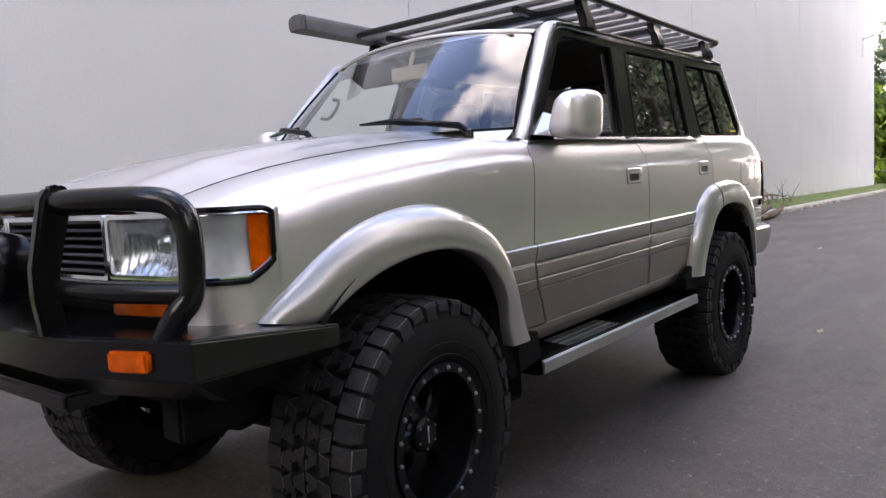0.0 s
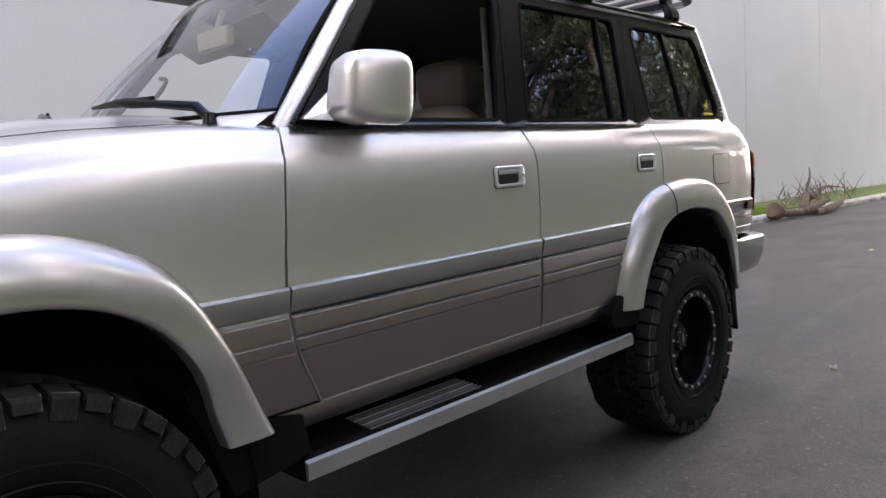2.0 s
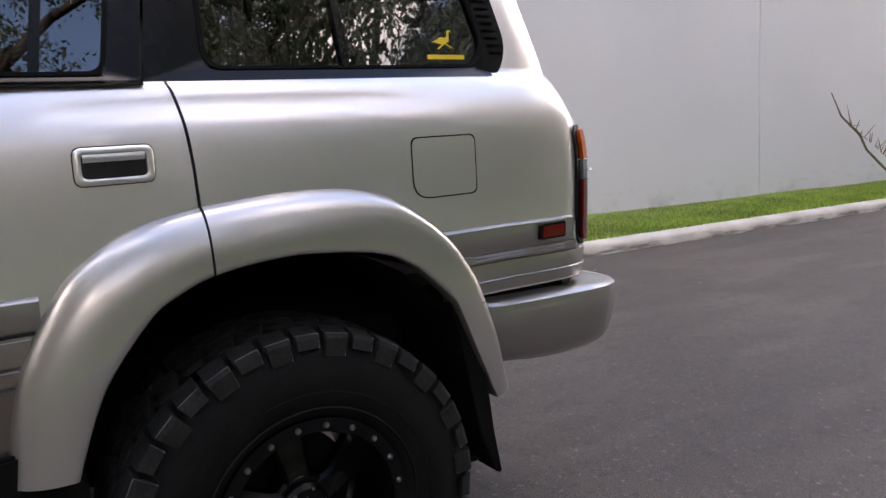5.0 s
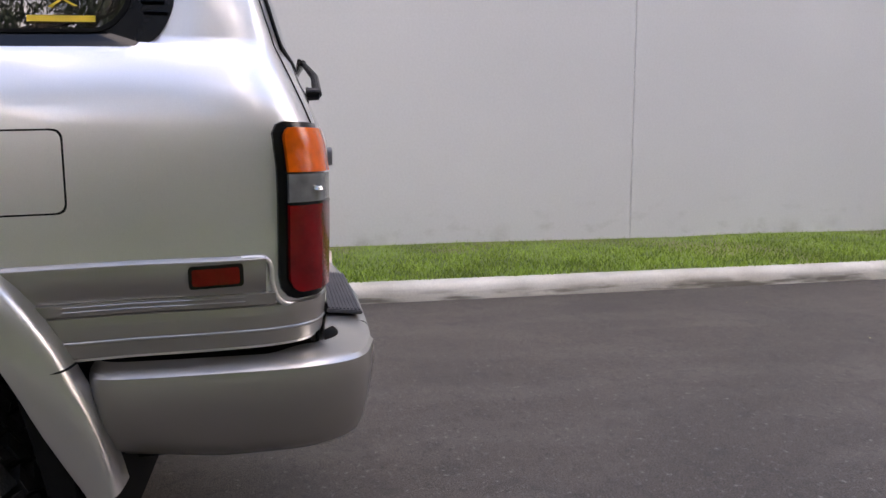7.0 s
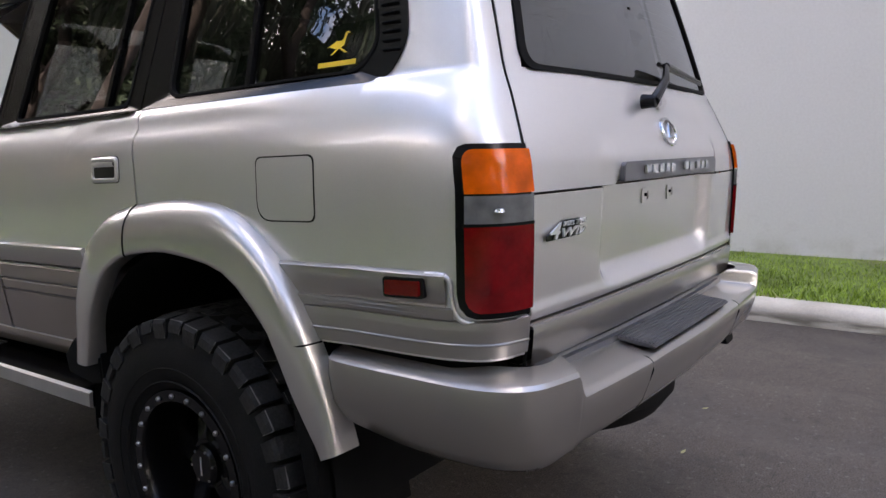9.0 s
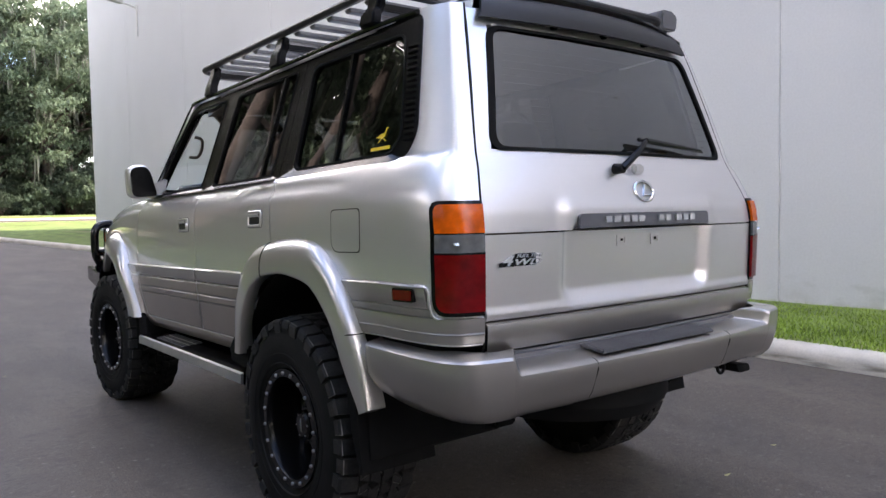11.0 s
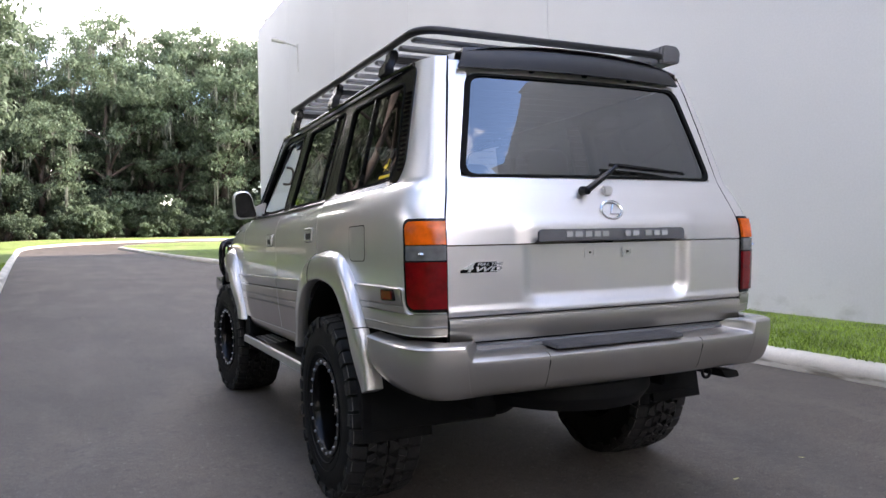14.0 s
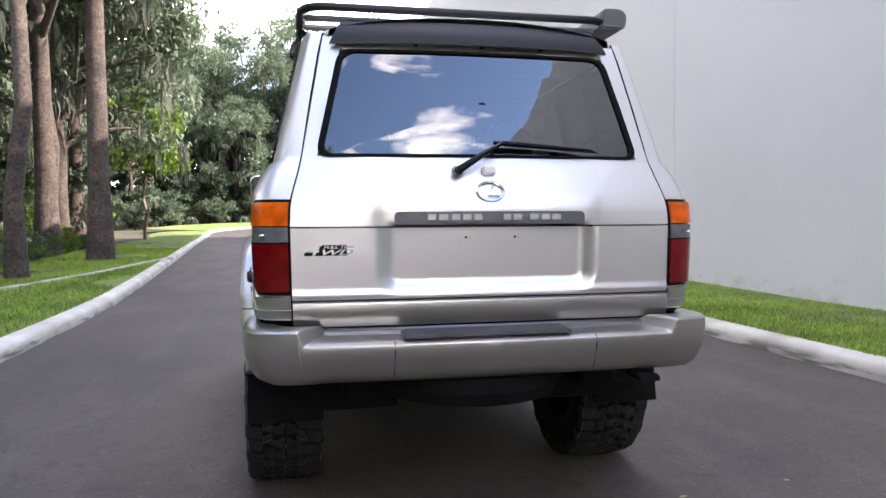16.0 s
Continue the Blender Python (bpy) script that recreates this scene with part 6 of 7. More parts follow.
tread_rng = random.Random(21)
for k in range(NB):
    a = 2 * math.pi * k / NB
    w = 2 * math.pi / NB
    for s in (-1, 1):
        o = 0.0 if s > 0 else w / 2
        big = 0.005 if k % 2 else 0.0
        block(a + o + 0.08 * w, a + o + 0.88 * w, s * 0.098, s * (hw_ - 0.006 + big), 0.420, TYRE_R, s * 0.08 * w, 0.0, 0.009)
        # shoulder lug running down the sidewall
        a0, a1 = a + o + 0.16 * w, a + o + 0.92 * w
        rows = []
        for r, x in ((TYRE_R - 0.009, hw_ - 0.006 + big), (0.424, hw_ + 0.002 + big), (0.402 - big * 4, hw_ + 0.006)):
            rows.append([(s * x, r * math.cos(q), r * math.sin(q)) for q in (a0, a1)])
        back = [[(s * (abs(p[0]) - 0.022), p[1] * 0.99, p[2] * 0.99) for p in row] for row in rows]
        tread_m.sheet(rows)
        tread_m.sheet([rows[0], back[0]])
        tread_m.sheet([rows[-1], back[-1]])
        tread_m.sheet([[r[0] for r in rows], [r[0] for r in back]])
        tread_m.sheet([[r[1] for r in rows], [r[1] for r in back]])
        if tread_rng.random() < 0.8:
            scuff(rows[0][0], rows[0][1], 0.0019, s * 0.3)
        if tread_rng.random() < 0.75:
            scuff(rows[0][0], rows[2][0], 0.0015, s * 0.6)
        # two rings of interlocking five-sided blocks
        for x0, x1, c0, c1, sk in ((0.054, 0.092, 0.00, 0.44, -0.22), (0.050, 0.092, 0.50, 0.94, 0.20)):
            j0, j1, jx = (tread_rng.uniform(-0.07, 0.07) for _ in range(3))
            pts = block(a + o + (c0 + j0) * w, a + o + (c1 + j1) * w, s * (x0 + 0.05 * jx), s * x1, 0.422, TYRE_R + 0.002, s * (sk + j0) * w)
            if jx > -0.03:
                scuff(pts[6], pts[7], 0.0011, 0.0)
            if j1 > 0.02:
                scuff(pts[4], pts[7], 0.0010, 0.0)
        for x0, x1, c0, c1, sk in ((0.004, 0.047, 0.06, 0.47, 0.24), (0.006, 0.044, 0.54, 0.97, -0.22)):
            j0, j1, jx = (tread_rng.uniform(-0.08, 0.08) for _ in range(3))
            pts = block(a + (c0 + j0 + 0.2) * w, a + (c1 + j1 + 0.2) * w, s * x0, s * (x1 + 0.05 * jx), 0.422, TYRE_R + 0.003, (sk * 1.3 + j1) * w)
            if j0 > 0.0:
                scuff(pts[4], pts[5], 0.0010, 0.0)
SCUFF_MESH = smooth_mesh("worn_edge", scuff_m, 30, clean=False)
TREAD_MESH = smooth_mesh("tread", tread_m, 25, clean=False)
rim_m = Mesh()
# barrel and outer ring, facing +x
rim_m.lathe([(0.232, hw_ - 0.030), (0.238, hw_ - 0.012), (0.236, hw_ - 0.002), (0.205, hw_ - 0.002), (0.200, hw_ - 0.012), (0.196, hw_ - 0.05), (0.190, hw_ - 0.115), (0.178, 0.0), (0.185, -hw_ + 0.03)], "x", (0, 0, 0), 60)
RIM_MESH = smooth_mesh("rim", rim_m, 30)
spoke_m = Mesh()
for k in range(5):
    a = 2 * math.pi * k / 5 + math.pi / 2
    rows = []
    for r, half, x in ((0.055, 0.036, 0.075), (0.085, 0.034, 0.076), (0.13, 0.040, 0.062), (0.175, 0.052, 0.048), (0.194, 0.062, 0.045)):
        c, n_ = (math.cos(a), math.sin(a)), (-math.sin(a), math.cos(a))
        row = []
        for off, dx in ((-half, -0.035), (-half, 0.0), (-half * 0.72, 0.010), (-half * 0.25, 0.004), (half * 0.25, 0.004), (half * 0.72, 0.010), (half, 0.0), (half, -0.035)):
            row.append((x + dx, r * c[0] + off * n_[0], r * c[1] + off * n_[1]))
        rows.append(row)
    spoke_m.sheet(rows)
SPOKE_MESH = smooth_mesh("spokes", spoke_m, 30)
hub_m = Mesh()
hub_m.lathe([(0.085, 0.02), (0.078, 0.075), (0.070, 0.082), (0.060, 0.082), (0.058, 0.095), (0.046, 0.104), (0.0, 0.106)], "x", (0, 0, 0), 40)
HUB_MESH = smooth_mesh("hub", hub_m, 30)
BOLT_MESH = smooth_mesh("bolt", Mesh().lathe([(0.0, 0.008), (0.005, 0.0075), (0.0072, 0.004), (0.0075, 0.0)], "x", (0, 0, 0), 8), 30)
SCREW_MESH = smooth_mesh("screw", Mesh().lathe([(0.0, 0.004), (0.0035, 0.003), (0.0042, 0.0)], "x", (0, 0, 0), 8), 30)
DISC_MESH = smooth_mesh("brake_disc", Mesh().lathe([(0.05, 0.012), (0.16, 0.012), (0.16, -0.012), (0.05, -0.012)], "x", (0, 0, 0), 40), 30)
for s in (-1, 1):
    for yc, spin in ((0.0, 8), (2.85, 24)):
        wheel = part("wheel", RIM_MESH, RIM, suv, "black five-spoke off-road wheel with knobbly tyre")
        wheel.matrix_basis = pose(s * 0.785, yc, TYRE_R - 0.012, 0, 0, (0 if s > 0 else 180) + (4.5 if yc > 1 else 0.0)) @ pose(0, 0, 0, spin)
        part("tyre", TYRE_MESH, TYRE, wheel, "black mud-terrain tyre")
        part("tread", TREAD_MESH, TREAD, wheel, "chunky worn tread blocks", kind="stuff")
        part("worn_edge", SCUFF_MESH, SCUFF, wheel, "pale scuffed lug edges", kind="stuff")
        part("spokes", SPOKE_MESH, RIM, wheel)
        part("hub_cap", HUB_MESH, RIM, wheel, "black round centre cap")
        part("brake_disc", DISC_MESH, DARK, wheel).location = (-0.02, 0, 0)
        for k in range(20):
            b = part("bolt", BOLT_MESH, STEEL, wheel)
            a = 2 * math.pi * k / 20
            b.location = (hw_ - 0.002, 0.219 * math.cos(a), 0.219 * math.sin(a))
        for k in range(6):
            b = part("cap_screw", SCREW_MESH, STEEL, wheel)
            a = 2 * math.pi * k / 6
            b.location = (0.102, 0.047 * math.cos(a), 0.047 * math.sin(a))
        part("cap_mark", Mesh().box((0.1065, 0, 0), (0.002, 0.005, 0.055)), BADGE, wheel).rotation_euler = (radians(-spin), 0, 0)

# underside parts, all in the near-black that carries their shade
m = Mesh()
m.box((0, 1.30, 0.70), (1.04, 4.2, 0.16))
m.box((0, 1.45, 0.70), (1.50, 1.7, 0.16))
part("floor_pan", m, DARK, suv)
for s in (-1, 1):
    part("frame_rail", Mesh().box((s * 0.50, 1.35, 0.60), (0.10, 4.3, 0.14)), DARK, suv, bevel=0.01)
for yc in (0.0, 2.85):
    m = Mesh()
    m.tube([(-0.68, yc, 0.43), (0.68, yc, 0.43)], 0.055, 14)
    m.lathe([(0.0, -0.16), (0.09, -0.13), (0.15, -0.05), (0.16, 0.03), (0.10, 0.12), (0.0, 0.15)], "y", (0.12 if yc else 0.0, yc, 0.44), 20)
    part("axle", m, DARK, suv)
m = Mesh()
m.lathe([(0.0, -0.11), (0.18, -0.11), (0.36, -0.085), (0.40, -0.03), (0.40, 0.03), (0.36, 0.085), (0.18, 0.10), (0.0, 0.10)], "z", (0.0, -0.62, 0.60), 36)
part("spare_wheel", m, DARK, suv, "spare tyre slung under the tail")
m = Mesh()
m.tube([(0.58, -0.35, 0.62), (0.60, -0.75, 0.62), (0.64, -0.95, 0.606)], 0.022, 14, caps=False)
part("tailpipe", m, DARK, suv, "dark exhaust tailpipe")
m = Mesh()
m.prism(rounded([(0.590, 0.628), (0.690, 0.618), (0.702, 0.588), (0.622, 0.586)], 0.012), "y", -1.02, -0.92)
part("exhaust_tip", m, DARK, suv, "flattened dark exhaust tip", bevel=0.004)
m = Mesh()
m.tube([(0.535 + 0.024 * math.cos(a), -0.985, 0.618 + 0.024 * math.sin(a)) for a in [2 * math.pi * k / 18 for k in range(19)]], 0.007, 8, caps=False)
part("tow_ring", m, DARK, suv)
# tank, gearbox and silencer are added to block light passing under the floor
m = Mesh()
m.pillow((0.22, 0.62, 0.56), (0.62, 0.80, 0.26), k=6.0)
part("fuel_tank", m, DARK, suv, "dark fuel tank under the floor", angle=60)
m = Mesh()
m.pillow((0.05, 1.75, 0.58), (0.40, 0.75, 0.30), k=5.0)
m.pillow((0.16, 1.42, 0.54), (0.42, 0.34, 0.30), k=5.0)
part("gearbox", m, DARK, suv, angle=60)
m = Mesh()
m.tube([(0.0, 0.12, 0.46), (0.12, 1.35, 0.54)], 0.035, 12)
m.tube([(0.16, 1.55, 0.54), (0.12, 2.72, 0.46)], 0.030, 12)
part("drive_shaft", m, DARK, suv)
m = Mesh()
m.pillow((-0.30, 0.75, 0.58), (0.26, 0.75, 0.18), k=4.0)
m.tube([(-0.28, 1.1, 0.58), (-0.25, 2.2, 0.58)], 0.028, 10)
part("silencer", m, DARK, suv, angle=60)
for s in (-1, 1):
    part("radius_arm", Mesh().tube([(s * 0.46, 2.80, 0.40), (s * 0.44, 1.95, 0.58)], 0.035, 10), DARK, suv)
    part("trailing_arm", Mesh().tube([(s * 0.46, 0.02, 0.40), (s * 0.46, 0.85, 0.56)], 0.028, 10), DARK, suv)
    for yc in (0.06, 2.85):
        m = Mesh()
        coil = [(s * 0.44 + 0.06 * math.cos(a), yc + 0.06 * math.sin(a), 0.50 + 0.008 * a) for a in [0.5 * k for k in range(70)]]
        part("coil_spring", m.tube(coil, 0.009, 6), DARK, suv)
m = Mesh()
m.tube([(-0.62, 3.2, 0.52), (0.62, 3.25, 0.52)], 0.02, 10)
part("steering_guard", m, DARK, suv, bevel=0.01)

# door mirrors
for s in (-1, 1):
    mirror = thing("door_mirror", "", "")
    mirror.parent = suv
    rows = []
    for y, sc, dx in ((1.826, 0.90, 0.0), (1.832, 0.96, 0.0), (1.852, 1.0, 0.0), (1.897, 1.0, 0.0), (1.947, 0.97, -0.004), (1.987, 0.88, -0.010), (2.012, 0.70, -0.018), (2.019, 0.35, -0.02)):
        o = rounded([(0.868, 1.394), (1.028, 1.382), (1.040, 1.578), (0.922, 1.590)], [0.03, 0.05, 0.07, 0.09], 6)
        c = (0.965, 1.478)
        rows.append([(s * (c[0] + (p[0] - c[0]) * sc + dx), y, c[1] + (p[1] - c[1]) * sc) for p in o])
    m = Mesh()
    m.sheet(rows, wrap=True)
    m.add(rows[-1], [tuple(range(len(rows[-1])))])
    part("housing", m, PAINT, mirror, "silver mirror housing", angle=60)
    m = Mesh()
    m.add([(p[0], 1.828, p[2]) for p in rows[0]], [tuple(range(len(rows[0])))])
    part("mirror_glass", m, BLACK_GLOSS, mirror)
    m = Mesh()
    m.add([(s * x, y, z) for x, y, z in ((0.815, 2.06, 1.41), (0.815, 1.90, 1.41), (0.79, 1.92, 1.50), (0.845, 2.06, 1.41), (0.875, 1.84, 1.405), (0.805, 1.92, 1.51), (0.90, 1.90, 1.40), (0.90, 1.84, 1.47))],
          [(0, 1, 2), (3, 5, 7, 6), (5, 2, 1, 4, 7), (0, 3, 6, 4, 1), (0, 2, 5, 3), (4, 6, 7)])
    part("mirror_base", m, PAINT, mirror, angle=50)

# roof rack
rack = thing("roof_rack", "", "")
rack.parent = suv
RZ = 2.105
outline = rounded([(-0.695, -0.64), (0.655, -0.64), (0.655, 1.56), (-0.695, 1.56)], 0.12, 8)
m = Mesh()
m.tube([(p[0], p[1], RZ + 0.010 * (1.5 - p[1]) / 2) for p in outline + outline[:1]], 0.0175, 10, caps=False)
part("perimeter_rail", m, RACK, rack, "black tubular rack rail")
for k in range(14):
    y = -0.54 + 0.151 * k
    part("slat", Mesh().box((-0.02, y, RZ - 0.012), (1.32, 0.048, 0.018)), RACK_SLAT, rack, "flat grey alloy slat", bevel=0.005)
for x in (-0.42, 0.42):
    part("long_bar", Mesh().box((x, 0.46, RZ - 0.042), (0.04, 2.1, 0.03)), RACK, rack, bevel=0.005)
for y in (1.335, 0.49, -0.315):
    part("cross_bar", Mesh().box((-0.02, y, RZ - 0.055), (1.33, 0.06, 0.03)), RACK, rack, bevel=0.005)
    for s in (-1, 1):
        m = Mesh()
        zg = 1.945 + rake(y)
        m.add([(s * x, y + b, z) for z, x0, x1, h in ((zg - 0.005, 0.700, 0.742, 0.052), (zg + 0.05, 0.690, 0.733, 0.045), (RZ - 0.06, 0.670, 0.712, 0.040), (RZ - 0.010, 0.665, 0.700, 0.036)) for x, b in ((x0, -h), (x1, -h), (x1, h), (x0, h))],
              [(i * 4 + j, i * 4 + (j + 1) % 4, i * 4 + 4 + (j + 1) % 4, i * 4 + 4 + j) for i in range(3) for j in range(4)] + [(0, 1, 2, 3), (12, 13, 14, 15)])
        part("rack_foot", m, BLACK_TRIM, rack, bevel=0.008)
awning = thing("roll_out_awning", "", "")
awning.parent = suv
m = Mesh()
m.prism(rounded([(0.610, 2.085), (0.728, 2.085), (0.735, 2.150), (0.705, 2.172), (0.620, 2.172)], [0.012, 0.02, 0.025, 0.03, 0.02]), "y", -0.62, 1.93)
m.box((0.735, 0.66, 2.118), (0.012, 2.54, 0.016))
part("awning_case", m, GREY_PLASTIC, awning, "dark grey awning case along the roof rack", bevel=0.018)
for y in (1.940, -0.628):
    m = Mesh()
    m.prism(rounded([(0.612, 2.084), (0.728, 2.084), (0.735, 2.150), (0.705, 2.173), (0.620, 2.173)], [0.02, 0.025, 0.03, 0.03, 0.025]), "y", y - 0.014, y + 0.014)
    part("end_cap", m, GREY_PLASTIC, awning, "dark grey awning end cap", bevel=0.008)

# cabin
m = Mesh()
m.sheet([[(x, y, roof_z(x, y) - 0.045) for x in (-0.64, -0.4, 0, 0.4, 0.64)] for y in (-0.70, 0, 0.8, 1.3, 1.62)])
part("headliner", m, HEADLINER, suv)
m = Mesh()
m.box((0, 0.75, 0.82), (0.57, 3.0, 0.05))
m.box((0, 1.45, 0.80), (1.56, 1.6, 0.05))
part("cabin_floor", m, DASH, suv)
for s in (-1, 1):
    m = Mesh()
    m.sheet([[at_side(s, y, zp, -0.06) for zp in ((0.80 if y > 0.65 else 1.2), 1.25, 1.3, 1.395)] for y in (2.15, 1.2, 0.7, 0.6, 0.2, -0.6)])
    m.sheet([[at_side(s, y, 1.395, o) for o in (-0.06, -0.01)] for y in (2.15, 1.2, 0.2, -0.6)])
    part("door_lining", m, SEAT, suv)
    m = Mesh()
    m.sheet([[at_side(s, y, zp, -0.05) for zp in (1.42, 1.6, 1.86)] for y in (0.25, 0.12)])
    part("pillar_lining", m, HEADLINER, suv)
    m = Mesh()
    m.sheet([[at_side(s, y + k, zp, -0.05) for zp, k in ((1.42, 0), (1.86, -0.12))] for y in (1.23, 1.05)])
    part("pillar_lining", m, HEADLINER, suv)
m = Mesh()
m.box((0, 2.05, 1.22), (1.50, 0.50, 0.34))
part("dashboard", m, DASH, suv, bevel=0.06)
m = Mesh()
rim_pts = [(-0.38 + 0.19 * math.cos(2 * math.pi * k / 32), 1.72 - 0.07 * math.sin(2 * math.pi * k / 32), 1.30 + 0.17 * math.sin(2 * math.pi * k / 32)) for k in range(33)]
m.tube(rim_pts, 0.015, 8, caps=False)
m.tube([(-0.38, 1.72, 1.30), (-0.38, 1.90, 1.24)], 0.03, 8)
m.box((-0.38, 1.725, 1.29), (0.34, 0.03, 0.06))
part("steering_wheel", m, DASH, suv)


def seat(x, y, wide, rests, zb=1.02, name="seat"):
    base = thing("cabin_seat", "", "")
    base.parent = suv
    m = Mesh()
    m.pillow((x, y + 0.25, zb - 0.10), (min(wide, 0.56), 0.56, 0.20))
    part("seat_cushion", m, SEAT, base, "taupe leather cushion", angle=80)
    m = Mesh()
    m.pillow((x, y - 0.06, zb + (0.29 if wide > 1 else 0.20)), (wide, 0.17, 0.44 if wide > 1 else 0.62), (-12, 0, 0))
    part("backrest", m, SEAT, base, angle=80)
    for hx in rests:
        m = Mesh()
        m.pillow((x + hx, y - 0.14, zb + 0.60), (0.28, 0.17, 0.20), (-12, 0, 0), 8, 4.5)
        part("headrest", m, SEAT, base, "padded taupe headrest", angle=80)
        for px in (-0.05, 0.05):
            part("headrest_post", Mesh().tube([(x + hx + px, y - 0.13, zb + 0.45), (x + hx + px, y - 0.14, zb + 0.6)], 0.006, 6), CHROME, base)


seat(-0.38, 1.12, 0.52, (0.0,))
seat(0.38, 1.12, 0.52, (0.0,))
seat(0.0, 0.22, 1.36, (-0.38, 0.38))
m = Mesh()
m.box((0.02, 1.80, 1.79), (0.22, 0.03, 0.07))
m.tube([(0.02, 1.80, 1.80), (0.02, 1.76, 1.90)], 0.012, 8)
part("interior_mirror", m, BEIGE, suv, "beige rear-view mirror", bevel=0.012)
for s in (-1, 1):
    m = Mesh()
    run = [(s * 0.690, 1.70, 1.745), (s * 0.655, 1.69, 1.735), (s * 0.640, 1.72, 1.69), (s * 0.650, 1.77, 1.635), (s * 0.695, 1.79, 1.635)]
    m.tube(curve_through(run, 18), 0.009, 8)
    part("grab_handle", m, DASH, suv)
    m = Mesh()
    m.box((s * 0.36, 1.66, 1.845), (0.40, 0.20, 0.018), (28, 0, 0))
    part("sun_visor", m, HEADLINER, suv, bevel=0.006)

# ---- trees, woods, grass ----
rng = np.random.default_rng(7)


def quads_mesh(name, centres, u, v, fold=0.25):
    """Many small pointed leaves, each three corners round a centre."""
    n = len(centres)
    nrm = np.cross(u, v)
    nrm /= np.linalg.norm(nrm, axis=1, keepdims=True) + 1e-9
    size = np.linalg.norm(u, axis=1, keepdims=True)
    pts = np.stack([centres - v * 0.8 + u * 0.62, centres + v * 1.1, centres - v * 0.8 - u * 0.62 + nrm * size * fold], 1).reshape(-1, 3)
    idx = np.arange(n)[:, None] * 3 + np.array([[0, 1, 2]])
    me = bpy.data.meshes.new(name)
    me.from_pydata(pts.tolist(), [], idx.tolist())
    return me


def random_dirs(n):
    d = rng.normal(size=(n, 3))
    return d / np.linalg.norm(d, axis=1, keepdims=True)


def leaf_blobs(name, blobs, count, size, droop=0.3):
    """Leaves scattered in the shells of several uneven blobs: (x, y, z, r)."""
    b = np.array(blobs)
    w = b[:, 3] ** 2
    pick = rng.choice(len(b), count, p=w / w.sum())
    # each blob is a handful of smaller sprays, so that outlines stay ragged
    sprays = 9
    off = random_dirs(len(b) * sprays).reshape(len(b), sprays, 3) * (b[:, 3] * 0.78)[:, None, None] * (0.55 + 0.6 * rng.random((len(b), sprays, 1)))
    off[:, :, 2] *= 0.8
    d = rng.normal(size=(count, 3)) * np.array((1.0, 1.0, 0.62))
    c = b[pick, :3] + off[pick, rng.integers(sprays, size=count)] + d * (b[pick, 3] * 0.20)[:, None]
    u = random_dirs(count)
    u[:, 2] *= 0.6
    v = np.cross(u, random_dirs(count))
    v[:, 2] -= droop
    s = size * (0.6 + 0.8 * rng.random(count))
    u = u / np.linalg.norm(u, axis=1, keepdims=True) * s[:, None] * 0.8
    v = v / np.linalg.norm(v, axis=1, keepdims=True) * s[:, None]
    return quads_mesh(name, c, u, v)


def moss_mesh(name, spots, count, length):
    """Hanging strands: narrow tapering strips below the limbs."""
    sp = np.array(spots)
    verts, faces = [], []
    for i in range(count):
        if i % 8 == 0:
            x0, y0, z0, r = sp[rng.integers(len(sp))]
            x0, y0, z0 = x0 + rng.normal() * r * 0.5, y0 + rng.normal() * r * 0.5, z0 - r * (0.2 + 0.6 * rng.random())
            drape = length * (0.35 + 0.9 * rng.random())
        x, y, z = x0 + rng.normal() * 0.10, y0 + rng.normal() * 0.10, z0 + rng.normal() * 0.08
        ln, a, w = drape * (0.45 + 0.7 * rng.random()), rng.random() * 3.14, 0.022 + 0.035 * rng.random()
        dx, dy = math.cos(a) * w, math.sin(a) * w
        k = len(verts)
        sx, sy = rng.normal() * 0.08, rng.normal() * 0.08
        for t, q in ((0, 0.5), (0.35, 1.0), (0.7, 0.7), (1.0, 0.08)):
            bend = sx * math.sin(5 * t + i)
            verts += [(x - dx * q + sx * t + bend, y - dy * q + sy * t, z - ln * t), (x + dx * q + sx * t + bend, y + dy * q + sy * t, z - ln * t)]
        faces += [(k, k + 1, k + 3, k + 2), (k + 2, k + 3, k + 5, k + 4), (k + 4, k + 5, k + 7, k + 6)]
    me = bpy.data.meshes.new(name)
    me.from_pydata(verts, [], faces)
    return me


def trunk_mesh(name, height, r, limbs, lean=0.3, twin=False):
    m = Mesh()
    path = [(lean * noise.noise((k * 0.7, r * 9, 0.0)) * k / 4, lean * noise.noise((k * 0.7, 4.0, r * 7)) * k / 4, height * k / 10) for k in range(11)]
    m.tube(path, [r * (1.45 if k == 0 else 1.1 - 0.75 * k / 10) for k in range(11)], 10)
    for z0, az, ln, up in limbs:
        k = min(9, int(z0 / height * 10))
        p = Vector(path[k]).lerp(Vector(path[k + 1]), z0 / height * 10 - k)
        d = Vector((math.cos(az), math.sin(az), up))
        m.tube([p, p + d * ln * 0.35 + Vector((0, 0, 0.1 * ln)), p + d * ln * 0.7 + Vector((0, 0, 0.08 * ln)), p + d * ln], [r * 0.42, r * 0.30, r * 0.2, r * 0.07], 7)
    return smooth_mesh(name, m, 60, clean=False)


